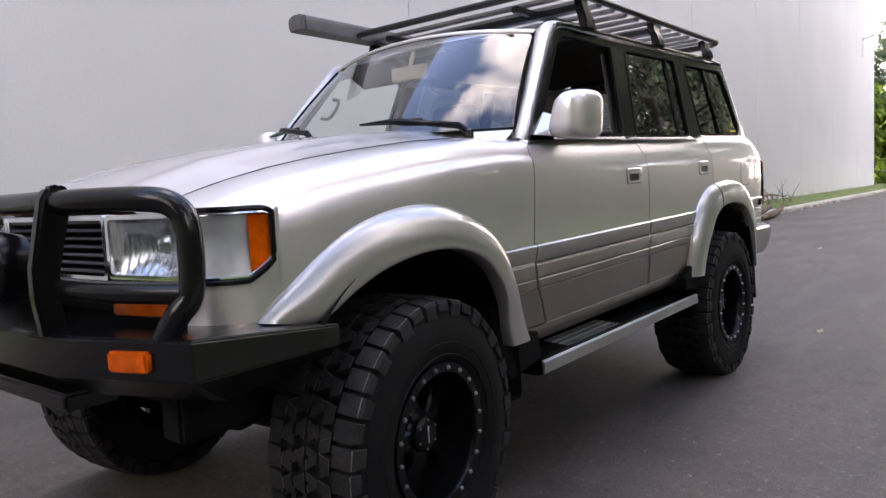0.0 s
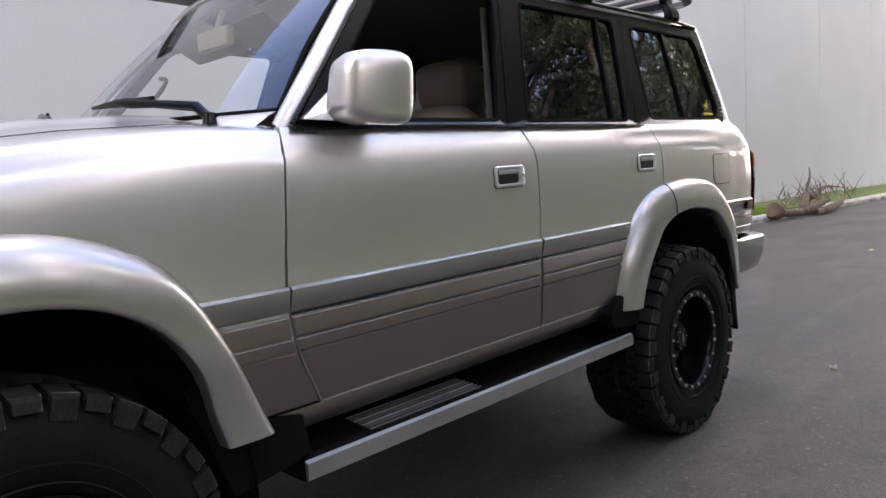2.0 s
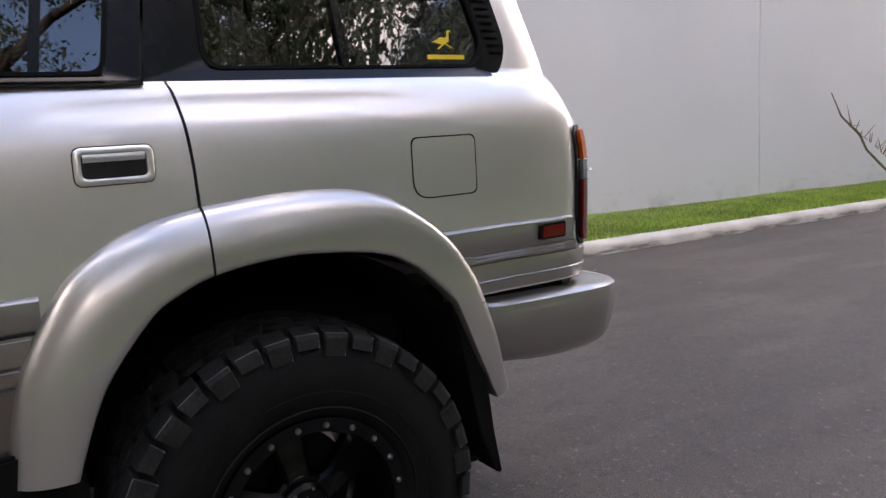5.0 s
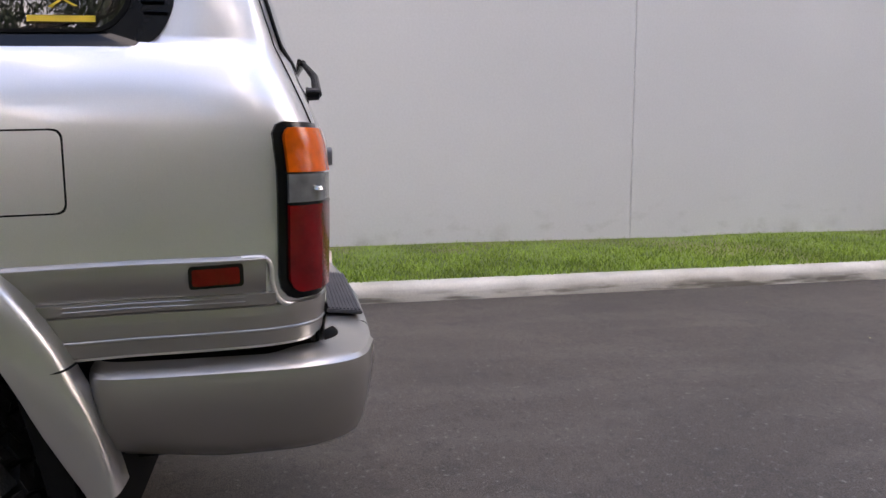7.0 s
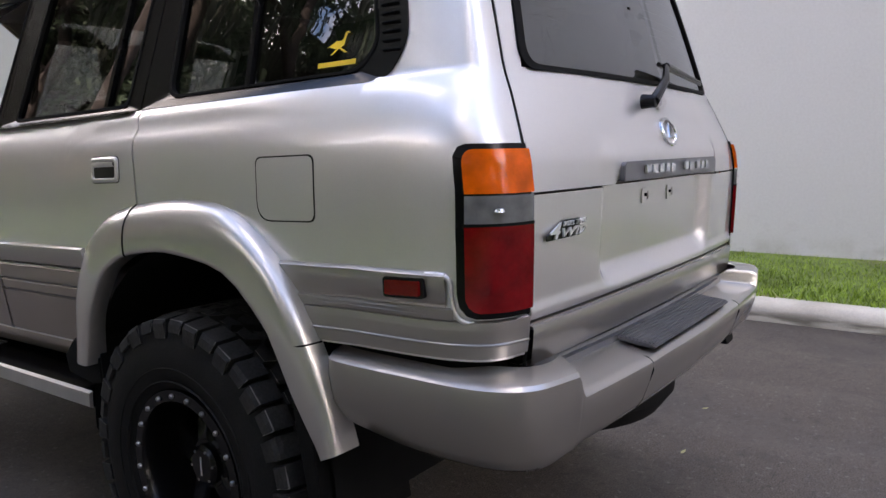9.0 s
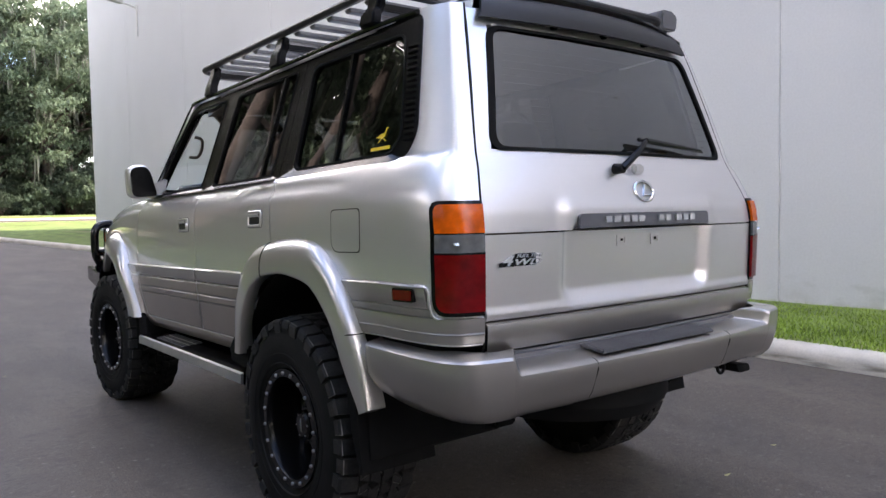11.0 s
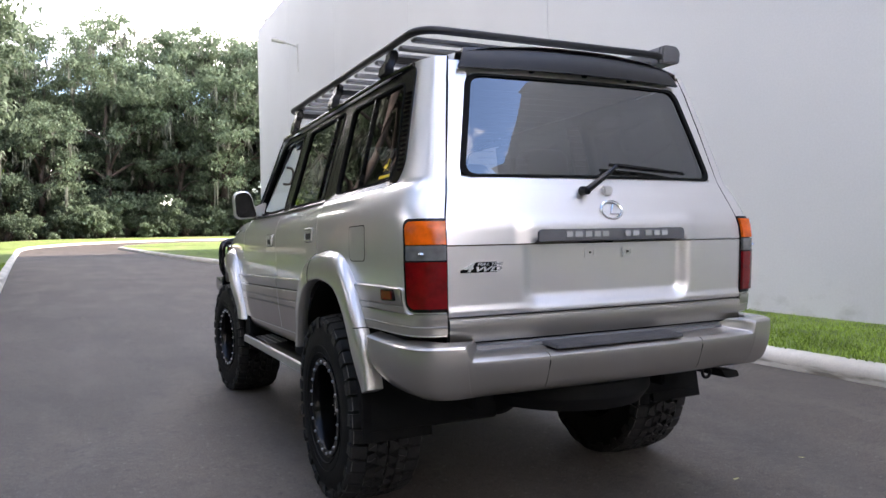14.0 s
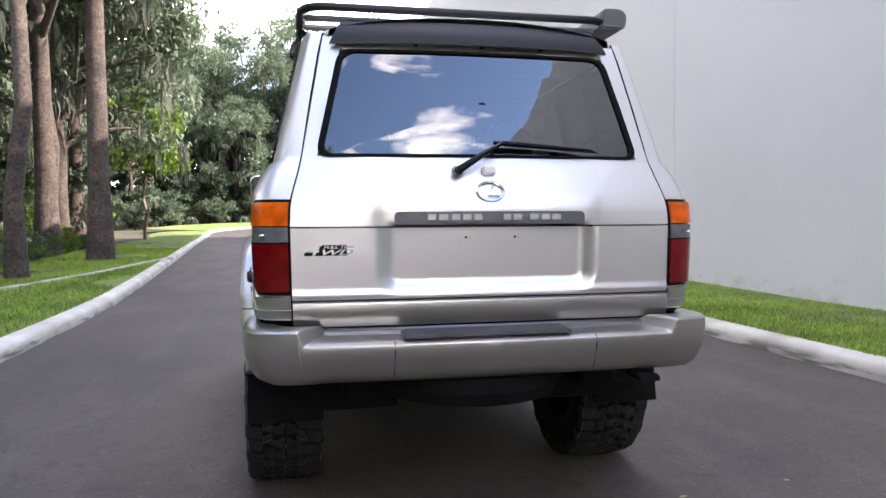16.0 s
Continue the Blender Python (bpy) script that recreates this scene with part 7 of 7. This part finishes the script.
def tree_kind(kind, seed):
    """Builds one tree of a kind at the origin and returns it."""
    rs = random.Random(seed)
    if kind == "oak":
        h = 11.0
        limbs = [(rs.uniform(3.5, 9), rs.uniform(0, 6.28), rs.uniform(2.5, 5), rs.uniform(0.1, 0.7)) for _ in range(9)]
        blobs = [(math.cos(a) * l * 0.9 + rs.uniform(-.6, .6), math.sin(a) * l * 0.9 + rs.uniform(-.6, .6), z + l * u + rs.uniform(-.2, 1.2), rs.uniform(1.1, 2.0)) for z, a, l, u in limbs]
        blobs += [(rs.uniform(-3.2, 3.2), rs.uniform(-3.2, 3.2), rs.uniform(8, 16.0), rs.uniform(1.0, 2.1)) for _ in range(15)]
        t = thing("oak_tree", "tall live oak hung with grey moss", "tree", "woodland trees")
        part("trunk", trunk_mesh("trunk", h, 0.30, limbs), BARK, t)
        part("crown", leaf_blobs("crown", blobs, 16500, 0.135), LEAF_A, t, kind="stuff")
        part("moss", moss_mesh("moss", blobs, 560, 1.5), MOSS, t, "hanging grey moss", kind="stuff")
    elif kind == "pine":
        h = 20.0
        limbs = [(rs.uniform(10.5, 19), rs.uniform(0, 6.28), rs.uniform(1.2, 2.6), rs.uniform(-0.1, 0.5)) for _ in range(16)]
        blobs = [(math.cos(a) * l, math.sin(a) * l, z + l * u, rs.uniform(0.6, 1.2)) for z, a, l, u in limbs] + [(0, 0, 20, 1.2)]
        t = thing("pine_tree", "tall straight trunk with a thin high crown and moss", "tree", "woodland trees")
        part("trunk", trunk_mesh("trunk", h, 0.29, limbs, 0.12), BARK, t)
        part("crown", leaf_blobs("crown", blobs, 11000, 0.11), LEAF_C, t, kind="stuff")
        part("moss", moss_mesh("moss", blobs, 380, 1.4), MOSS, t, "hanging grey moss", kind="stuff")
    elif kind == "slim":
        h = 17.0
        limbs = [(rs.uniform(10, 16), rs.uniform(0, 6.28), rs.uniform(1.2, 2.8), rs.uniform(-0.1, 0.5)) for _ in range(16)]
        blobs = [(math.cos(a) * l, math.sin(a) * l, z + l * u, rs.uniform(0.6, 1.2)) for z, a, l, u in limbs] + [(0, 0, 17, 1.2)]
        t = thing("slim_tree", "slender leaning tree with dark bark and hanging moss", "tree", "woodland trees")
        part("trunk", trunk_mesh("trunk", h, 0.16, limbs, 0.9), BARK, t)
        part("crown", leaf_blobs("crown", blobs, 12000, 0.10), LEAF_C, t, kind="stuff")
        part("moss", moss_mesh("moss", blobs, 380, 1.3), MOSS, t, "hanging grey moss", kind="stuff")
    elif kind == "canopy":
        h = 11.5
        limbs = [(rs.uniform(2.8, 10), rs.uniform(0, 6.28), rs.uniform(2.2, 5.0), rs.uniform(0.1, 0.8)) for _ in range(16)]
        blobs = [(math.cos(a) * l * 0.95, math.sin(a) * l * 0.95, z + l * u, rs.uniform(0.8, 1.6)) for z, a, l, u in limbs]
        blobs += [(rs.uniform(-3.4, 3.4), rs.uniform(-3.4, 3.4), rs.uniform(6, 15.0), rs.uniform(0.8, 1.6)) for _ in range(18)]
        t = thing("oak_tree", "spreading live oak with small dark leaves and bare limbs", "tree", "woodland trees")
        part("trunk", trunk_mesh("trunk", h, 0.28, limbs), BARK, t)
        part("crown", leaf_blobs("crown", blobs, 27000, 0.070), LEAF_C, t, kind="stuff")
    elif kind == "broad":
        h = 9.5
        limbs = [(rs.uniform(2.5, 8), rs.uniform(0, 6.28), rs.uniform(2.0, 4.2), rs.uniform(0.2, 0.8)) for _ in range(11)]
        blobs = [(math.cos(a) * l * 0.95, math.sin(a) * l * 0.95, z + l * u, rs.uniform(0.8, 1.5)) for z, a, l, u in limbs]
        blobs += [(rs.uniform(-2.6, 2.6), rs.uniform(-2.6, 2.6), rs.uniform(6, 12.5), rs.uniform(0.7, 1.4)) for _ in range(13)]
        t = thing("broadleaf_tree", "dark green broadleaf tree with open crown", "tree", "woodland trees")
        part("trunk", trunk_mesh("trunk", h, 0.22, limbs), BARK, t)
        part("crown", leaf_blobs("crown", blobs, 10000, 0.13), LEAF_C, t, kind="stuff")
    elif kind == "young":
        h = 6.5
        limbs = [(rs.uniform(2.8, 6), rs.uniform(0, 6.28), rs.uniform(0.7, 1.6), rs.uniform(0.4, 1.0)) for _ in range(10)]
        blobs = [(math.cos(a) * l, math.sin(a) * l, z + l * u, rs.uniform(0.5, 0.9)) for z, a, l, u in limbs] + [(0, 0, 6.6, 0.9)]
        t = thing("young_tree", "young pale-stemmed tree with bright drooping leaves", "tree", "woodland trees")
        part("trunk", trunk_mesh("trunk", h, 0.075, limbs, 0.5), DEADWOOD, t)
        part("crown", leaf_blobs("crown", blobs, 6000, 0.11, 0.9), LEAF_B, t, kind="stuff")
    else:
        blobs = [(rs.uniform(-1.6, 1.6), rs.uniform(-1.6, 1.6), rs.uniform(0.3, 2.8), rs.uniform(0.5, 1.0)) for _ in range(11)]
        limbs = [(0.3, rs.uniform(0, 6.28), 1.8, 1.0) for _ in range(5)]
        t = thing("shrub", "dense dark green undergrowth shrub", "shrub", "woodland undergrowth")
        part("stems", trunk_mesh("stems", 2.2, 0.05, limbs, 0.6), BARK, t)
        part("crown", leaf_blobs("crown", blobs, 4000, 0.11), (LEAF_C, LEAF_A, LEAF_B)[seed % 3], t, kind="stuff")
    return t


KINDS = {}


def plant(kind, seed, x, y, scale=1.0, turn=0.0):
    key = (kind, seed)
    z = rise(min(max(y, -80), 70)) - 0.05
    m = pose(x, y, z, 0, 0, turn) @ Matrix.Scale(scale, 4)
    if key not in KINDS:
        KINDS[key] = tree_kind(kind, seed)
        KINDS[key].matrix_basis = m
        return KINDS[key]
    src = KINDS[key]
    t = copy_thing(src, m)
    t.scale = (scale, scale, scale)
    return t


spots = random.Random(11)
# trees close to the road, as they stand
for kind, seed, x, y, sc in (("pine", 1, -5.55, 16.5, 0.92), ("slim", 1, -5.75, 11.2, 1.0), ("slim", 2, -9.0, 24.6, 1.1), ("oak", 2, -8.6, 22.5, 1.2), ("oak", 3, -12.5, 15.0, 1.25), ("oak", 1, -13.0, 25.0, 1.3), ("oak", 3, -10.5, 33.0, 1.2), ("young", 1, -7.5, 33.0, 1.0), ("pine", 3, -8.9, 15.8, 1.05), ("oak", 1, -10.5, 20.0, 1.0), ("oak", 2, -9.5, 27.0, 1.05),
                             ("canopy", 1, -12.5, 0.5, 1.05), ("canopy", 2, -11.8, -4.2, 1.0), ("canopy", 3, -13.0, -8.6, 1.08), ("canopy", 1, -12.0, -12.8, 1.0), ("canopy", 2, -12.2, -17.2, 1.1)):
    plant(kind, seed, x, y, sc, spots.uniform(0, 360))
for kind, seed, x, y, sc in (("oak", 1, -10.0, -19.0, 1.15), ("oak", 2, -9.5, -24.5, 1.2), ("oak", 3, -10.5, -30.0, 1.2), ("oak", 2, -9.0, -36.0, 1.2), ("oak", 1, -10.0, -42.0, 1.2), ("oak", 3, -9.0, -49.0, 1.2), ("canopy", 3, -12.0, 6.0, 1.1)):
    plant(kind, seed, x, y, sc, spots.uniform(0, 360))
# the wood along the west side, the wood beyond the bend and behind the building
for k in range(30):
    y = -34 + 3.2 * k + spots.uniform(-1, 1)
    if (-22 < y < 11 and k % 2) or 3 < y < 15:
        continue
    near = -22 < y < 11
    plant("broad" if near else ("oak", "oak", "pine")[k % 3], k % 2 + 1 if near else k % 3 + 1, -15.5 - spots.uniform(0, 7) - (0.10 * max(0, y - 15)), y, spots.uniform(0.85, 1.05) * (1.05 if near else 1.0), spots.uniform(0, 360))
for k in range(26):
    x = -24 + 2.9 * k + spots.uniform(-1.2, 1.2)
    plant("oak", k % 3 + 1, x, 65 + spots.uniform(0, 7), spots.uniform(1.06, 1.27), spots.uniform(0, 360))
for k in range(9):
    plant(("oak", "pine")[k % 2], k % 3 + 1, 2.0 + 3.0 * k, -66 - spots.uniform(0, 8), spots.uniform(0.85, 1.1), spots.uniform(0, 360))
for k in range(44):
    y = -30 + 2.2 * k + spots.uniform(-0.8, 0.8)
    plant("shrub", (0, 1, 0, 2)[k % 4], -9.3 - spots.uniform(0, 3.6) - (0.12 * max(0, y - 12)), y, spots.uniform(0.6, 1.25), spots.uniform(0, 360))
for k in range(34):
    plant("shrub", (0, 1)[k % 2], -26 + 2.3 * k, 62.5 + spots.uniform(0, 4), spots.uniform(1.0, 1.7), spots.uniform(0, 360))
for k in range(7):
    plant("shrub", k % 3, 3 + 2.0 * k, -57 - spots.uniform(0, 4), spots.uniform(1.6, 2.6), spots.uniform(0, 360))

# unseen extra shrubs, added to shade the sunlit floor and darken reflections
for k in range(36):
    y = -22 + 0.95 * k + spots.uniform(-0.4, 0.4)
    plant("shrub", (0, 0, 1)[k % 3], -8.6 - spots.uniform(0, 2.6) - (0.12 * max(0, y - 6)), y, spots.uniform(0.8, 1.25), spots.uniform(0, 360))
for k in range(13):
    a = math.pi - k * math.pi / 2 / 12
    plant("shrub", (0, 1)[k % 2], cx + (19.5 + 1.3 * (k % 4)) * math.cos(a), BEND + (19.5 + 1.3 * (k % 4)) * math.sin(a), spots.uniform(0.6, 1.3), spots.uniform(0, 360))
for k in range(15):
    a = math.pi - k * math.pi / 2 / 12
    plant("shrub", (0, 1)[k % 2], cx + (18.3 + 0.5 * (k % 3)) * math.cos(a), BEND + (18.3 + 0.5 * (k % 3)) * math.sin(a), spots.uniform(0.5, 0.9), spots.uniform(0, 360))
for k in range(16):
    a = math.pi - k * math.pi / 2 / 13
    r = 22.0 + spots.uniform(0, 5)
    plant("broad" if k % 3 else "oak", k % 2 + 1, cx + r * math.cos(a), BEND + r * math.sin(a), spots.uniform(0.85, 1.15), spots.uniform(0, 360))
for k in range(12):
    plant("shrub", (2, 0, 2, 1)[k % 4], -7.0 - spots.uniform(0, 1.6) - 0.05 * k, 10.5 + 1.3 * k + spots.uniform(-0.4, 0.4), spots.uniform(0.18, 0.38), spots.uniform(0, 360))
# far woods that close the gaps between the trunks
blobs = []
for k in range(150):
    blobs.append((-27 - spots.uniform(0, 5) - 0.1 * max(0, k - 60), -60 + 1.05 * k, spots.uniform(0.5, 4.5 if 60 < k < 74 else 11), spots.uniform(1.6, 2.6)))
    blobs.append((-40 + 0.75 * k, 77 + spots.uniform(0, 5), spots.uniform(0.5, 11.5), spots.uniform(1.6, 2.6)))
for k in range(120):
    blobs.append((-30 + 0.75 * k, 74 + spots.uniform(0, 5), spots.uniform(4, 15.5), spots.uniform(1.6, 2.7)))
for k in range(130):
    blobs.append((-26 + 0.7 * k, 70 + spots.uniform(0, 4), spots.uniform(0.3, 4.5), spots.uniform(1.0, 1.8)))
    blobs.append((-19 - spots.uniform(0, 4) - 0.1 * k * 0.7, 2 + 0.55 * k, spots.uniform(0.3, 6), spots.uniform(1.0, 1.8)))
for k in range(40):
    blobs.append((-30 + 1.8 * k, -84 - spots.uniform(0, 5), spots.uniform(0.5, 11), spots.uniform(1.8, 2.8)))
woods = part("far_woods", leaf_blobs("far_woods", blobs, 230000, 0.54), LEAF_C)
tagged(woods, "deep green far woodland behind the nearer trees", "woods", kind="stuff")


def blades(name, area, count, tall, label, sparse=0.0):
    """Grass blades: bent triangles on the lawn; area(u, v) gives x, y from two random numbers."""
    verts, faces = [], []
    for i in range(count):
        x, y = area(rng.random(), rng.random())
        if sparse and noise.noise((x * 0.45, y * 0.45, 8.0)) > 0.35 - sparse * 0.5:
            continue
        z = lawn_height(x, y) + 0.005
        a, h = rng.random() * 6.283, tall * (0.5 + rng.random())
        w = 0.004 + 0.005 * rng.random()
        bx, by = rng.normal() * h * 0.4, rng.normal() * h * 0.4
        dx, dy = math.cos(a) * w, math.sin(a) * w
        k = len(verts)
        verts += [(x - dx, y - dy, z), (x + dx, y + dy, z), (x + bx, y + by, z + h)]
        faces.append((k, k + 1, k + 2))
    me = bpy.data.meshes.new(name)
    me.from_pydata(verts, [], faces)
    return tagged(part(name, me, GRASS), label, "grass", kind="stuff")


blades("grass_east", lambda u, v: (road_edge(1, 0) + 0.16 + (WALL_X - KERB_R - 0.18) * u, -16 + 34 * v), 110000, 0.042, "short green grass beside the warehouse wall")
blades("grass_west", lambda u, v: (road_edge(-1, -12 + 39 * v) - 0.18 - 3.0 * u, -12 + 39 * v), 90000, 0.05, "short green grass on the road verge", sparse=0.2)

# ---- fallen wood and leaves ----
log_pile = thing("fallen_log", "broken brown tree limb lying along the kerb", "log")
m = Mesh()
m.tube([(3.42, -13.65, 0.20), (3.36, -14.1, 0.14), (3.32, -14.7, 0.13), (3.30, -15.5, 0.17), (3.34, -16.3, 0.26), (3.42, -17.2, 0.30)], [0.10, 0.09, 0.085, 0.10, 0.085, 0.05], 12)
part("limb", m, DEADWOOD, log_pile)
m = Mesh()
m.tube([(3.47, -13.42, 0.27), (3.45, -13.50, 0.24), (3.43, -13.60, 0.21), (3.40, -13.75, 0.18)], [0.17, 0.21, 0.19, 0.09], 12)
part("stump_end", m, DEADWOOD, log_pile, "splintered stump end")
for run, rad in (([(3.35, -15.0, 0.16), (3.45, -15.5, 0.42), (3.60, -16.2, 0.50), (3.75, -17.0, 0.34)], [0.10, 0.10, 0.07, 0.03]),
                 ([(3.5, -15.9, 0.35), (3.6, -16.1, 0.62), (3.62, -16.4, 0.92), (3.7, -16.6, 1.15)], [0.05, 0.04, 0.025, 0.01]),
                 ([(3.25, -15.6, 0.06), (3.15, -16.4, 0.12), (3.2, -17.4, 0.22), (3.4, -18.4, 0.30)], [0.09, 0.10, 0.07, 0.03]),
                 ([(3.5, -16.4, 0.20), (3.7, -17.2, 0.45), (3.8, -18.2, 0.60), (3.7, -19.2, 0.55)], [0.06, 0.05, 0.04, 0.015])):
    m = Mesh()
    m.tube(curve_through(run, 12), [table(j / 11, list(zip((0, 0.33, 0.66, 1.0), rad))) for j in range(12)], 9)
    part("limb", m, DEADWOOD, log_pile)
twig_rng = random.Random(4)
for k in range(90):
    x, y = 3.35 + twig_rng.uniform(-0.05, 0.9), -15.2 - twig_rng.uniform(0, 4.5)
    d = Vector((twig_rng.uniform(-0.5, 0.5), twig_rng.uniform(-0.7, 0.7), twig_rng.uniform(-0.1, 0.9)))
    p = Vector((x, y, 0.17 + twig_rng.uniform(0, 0.35)))
    ln = twig_rng.uniform(0.3, 0.9)
    m = Mesh()
    m.tube([p, p + d * ln * 0.5 + Vector((0, 0, 0.05)), p + d * ln], [0.012, 0.008, 0.002], 5)
    part("twig", m, DEADWOOD, log_pile)
branch = thing("dead_branch", "thin dead branch propped against the white wall", "branch")
m = Mesh()
m.tube([(5.40, -16.2, 0.17), (5.56, -15.6, 0.36), (5.70, -14.95, 0.88), (5.74, -14.75, 1.20), (5.82, -14.2, 1.58), (5.86, -13.9, 2.05)], [0.024, 0.026, 0.022, 0.026, 0.018, 0.008], 8)
part("stem", m, DEADWOOD, branch)
for k in range(30):
    t = twig_rng.uniform(0.05, 0.98)
    p = Vector((5.40, -16.2, 0.17)).lerp(Vector((5.80, -14.35, 1.5)), t)
    d = Vector((twig_rng.uniform(-0.3, 0.05), twig_rng.uniform(-0.8, 0.8), twig_rng.uniform(0.0, 0.8)))
    m = Mesh()
    m.tube([p, p + d * 0.25, p + d * twig_rng.uniform(0.35, 0.7)], [0.009, 0.007, 0.002], 5)
    part("twig", m, DEADWOOD, branch)
LEAF_DRY = mat("dry_leaf", (0.42, 0.40, 0.20), rough=0.8, vary=0.3, scale=30, per_object=0.3)
for k, (x, y, sc) in enumerate([(-1.14, -1.43, 1.0), (0.22, -7.97, 1.1), (0.935, -0.76, 0.55)] + [(twig_rng.uniform(-3.1, 3.4), twig_rng.uniform(-12, 14), twig_rng.uniform(0.3, 0.6)) for _ in range(26)]):
    if abs(x) < 1.1 and -1.2 < y < 3.9 and k > 2:
        continue
    m = Mesh()
    r = random.Random(k)
    for j in range(3 if sc > 0.9 else 1):
        a, c = r.uniform(0, 6.28), Vector((r.uniform(-0.02, 0.02), r.uniform(-0.02, 0.02), 0.004 + 0.004 * j))
        u, v = Vector((math.cos(a), math.sin(a), 0.1)) * 0.035, Vector((-math.sin(a), math.cos(a), 0.15)) * 0.014
        m.add([c - u, c - u * 0.3 + v, c + u * 0.4 + v * 0.8, c + u + Vector((0, 0, 0.008)), c + u * 0.4 - v * 0.8, c - u * 0.3 - v], [(0, 1, 2, 3, 4, 5)])
    lf = solid("fallen_leaf", m, LEAF_DRY, "small dry leaf lying on the asphalt", "leaf", "leaves on the road", clean=False)
    lf.matrix_basis = pose(x, y, rise(y) + 0.002) @ Matrix.Scale(sc, 4)
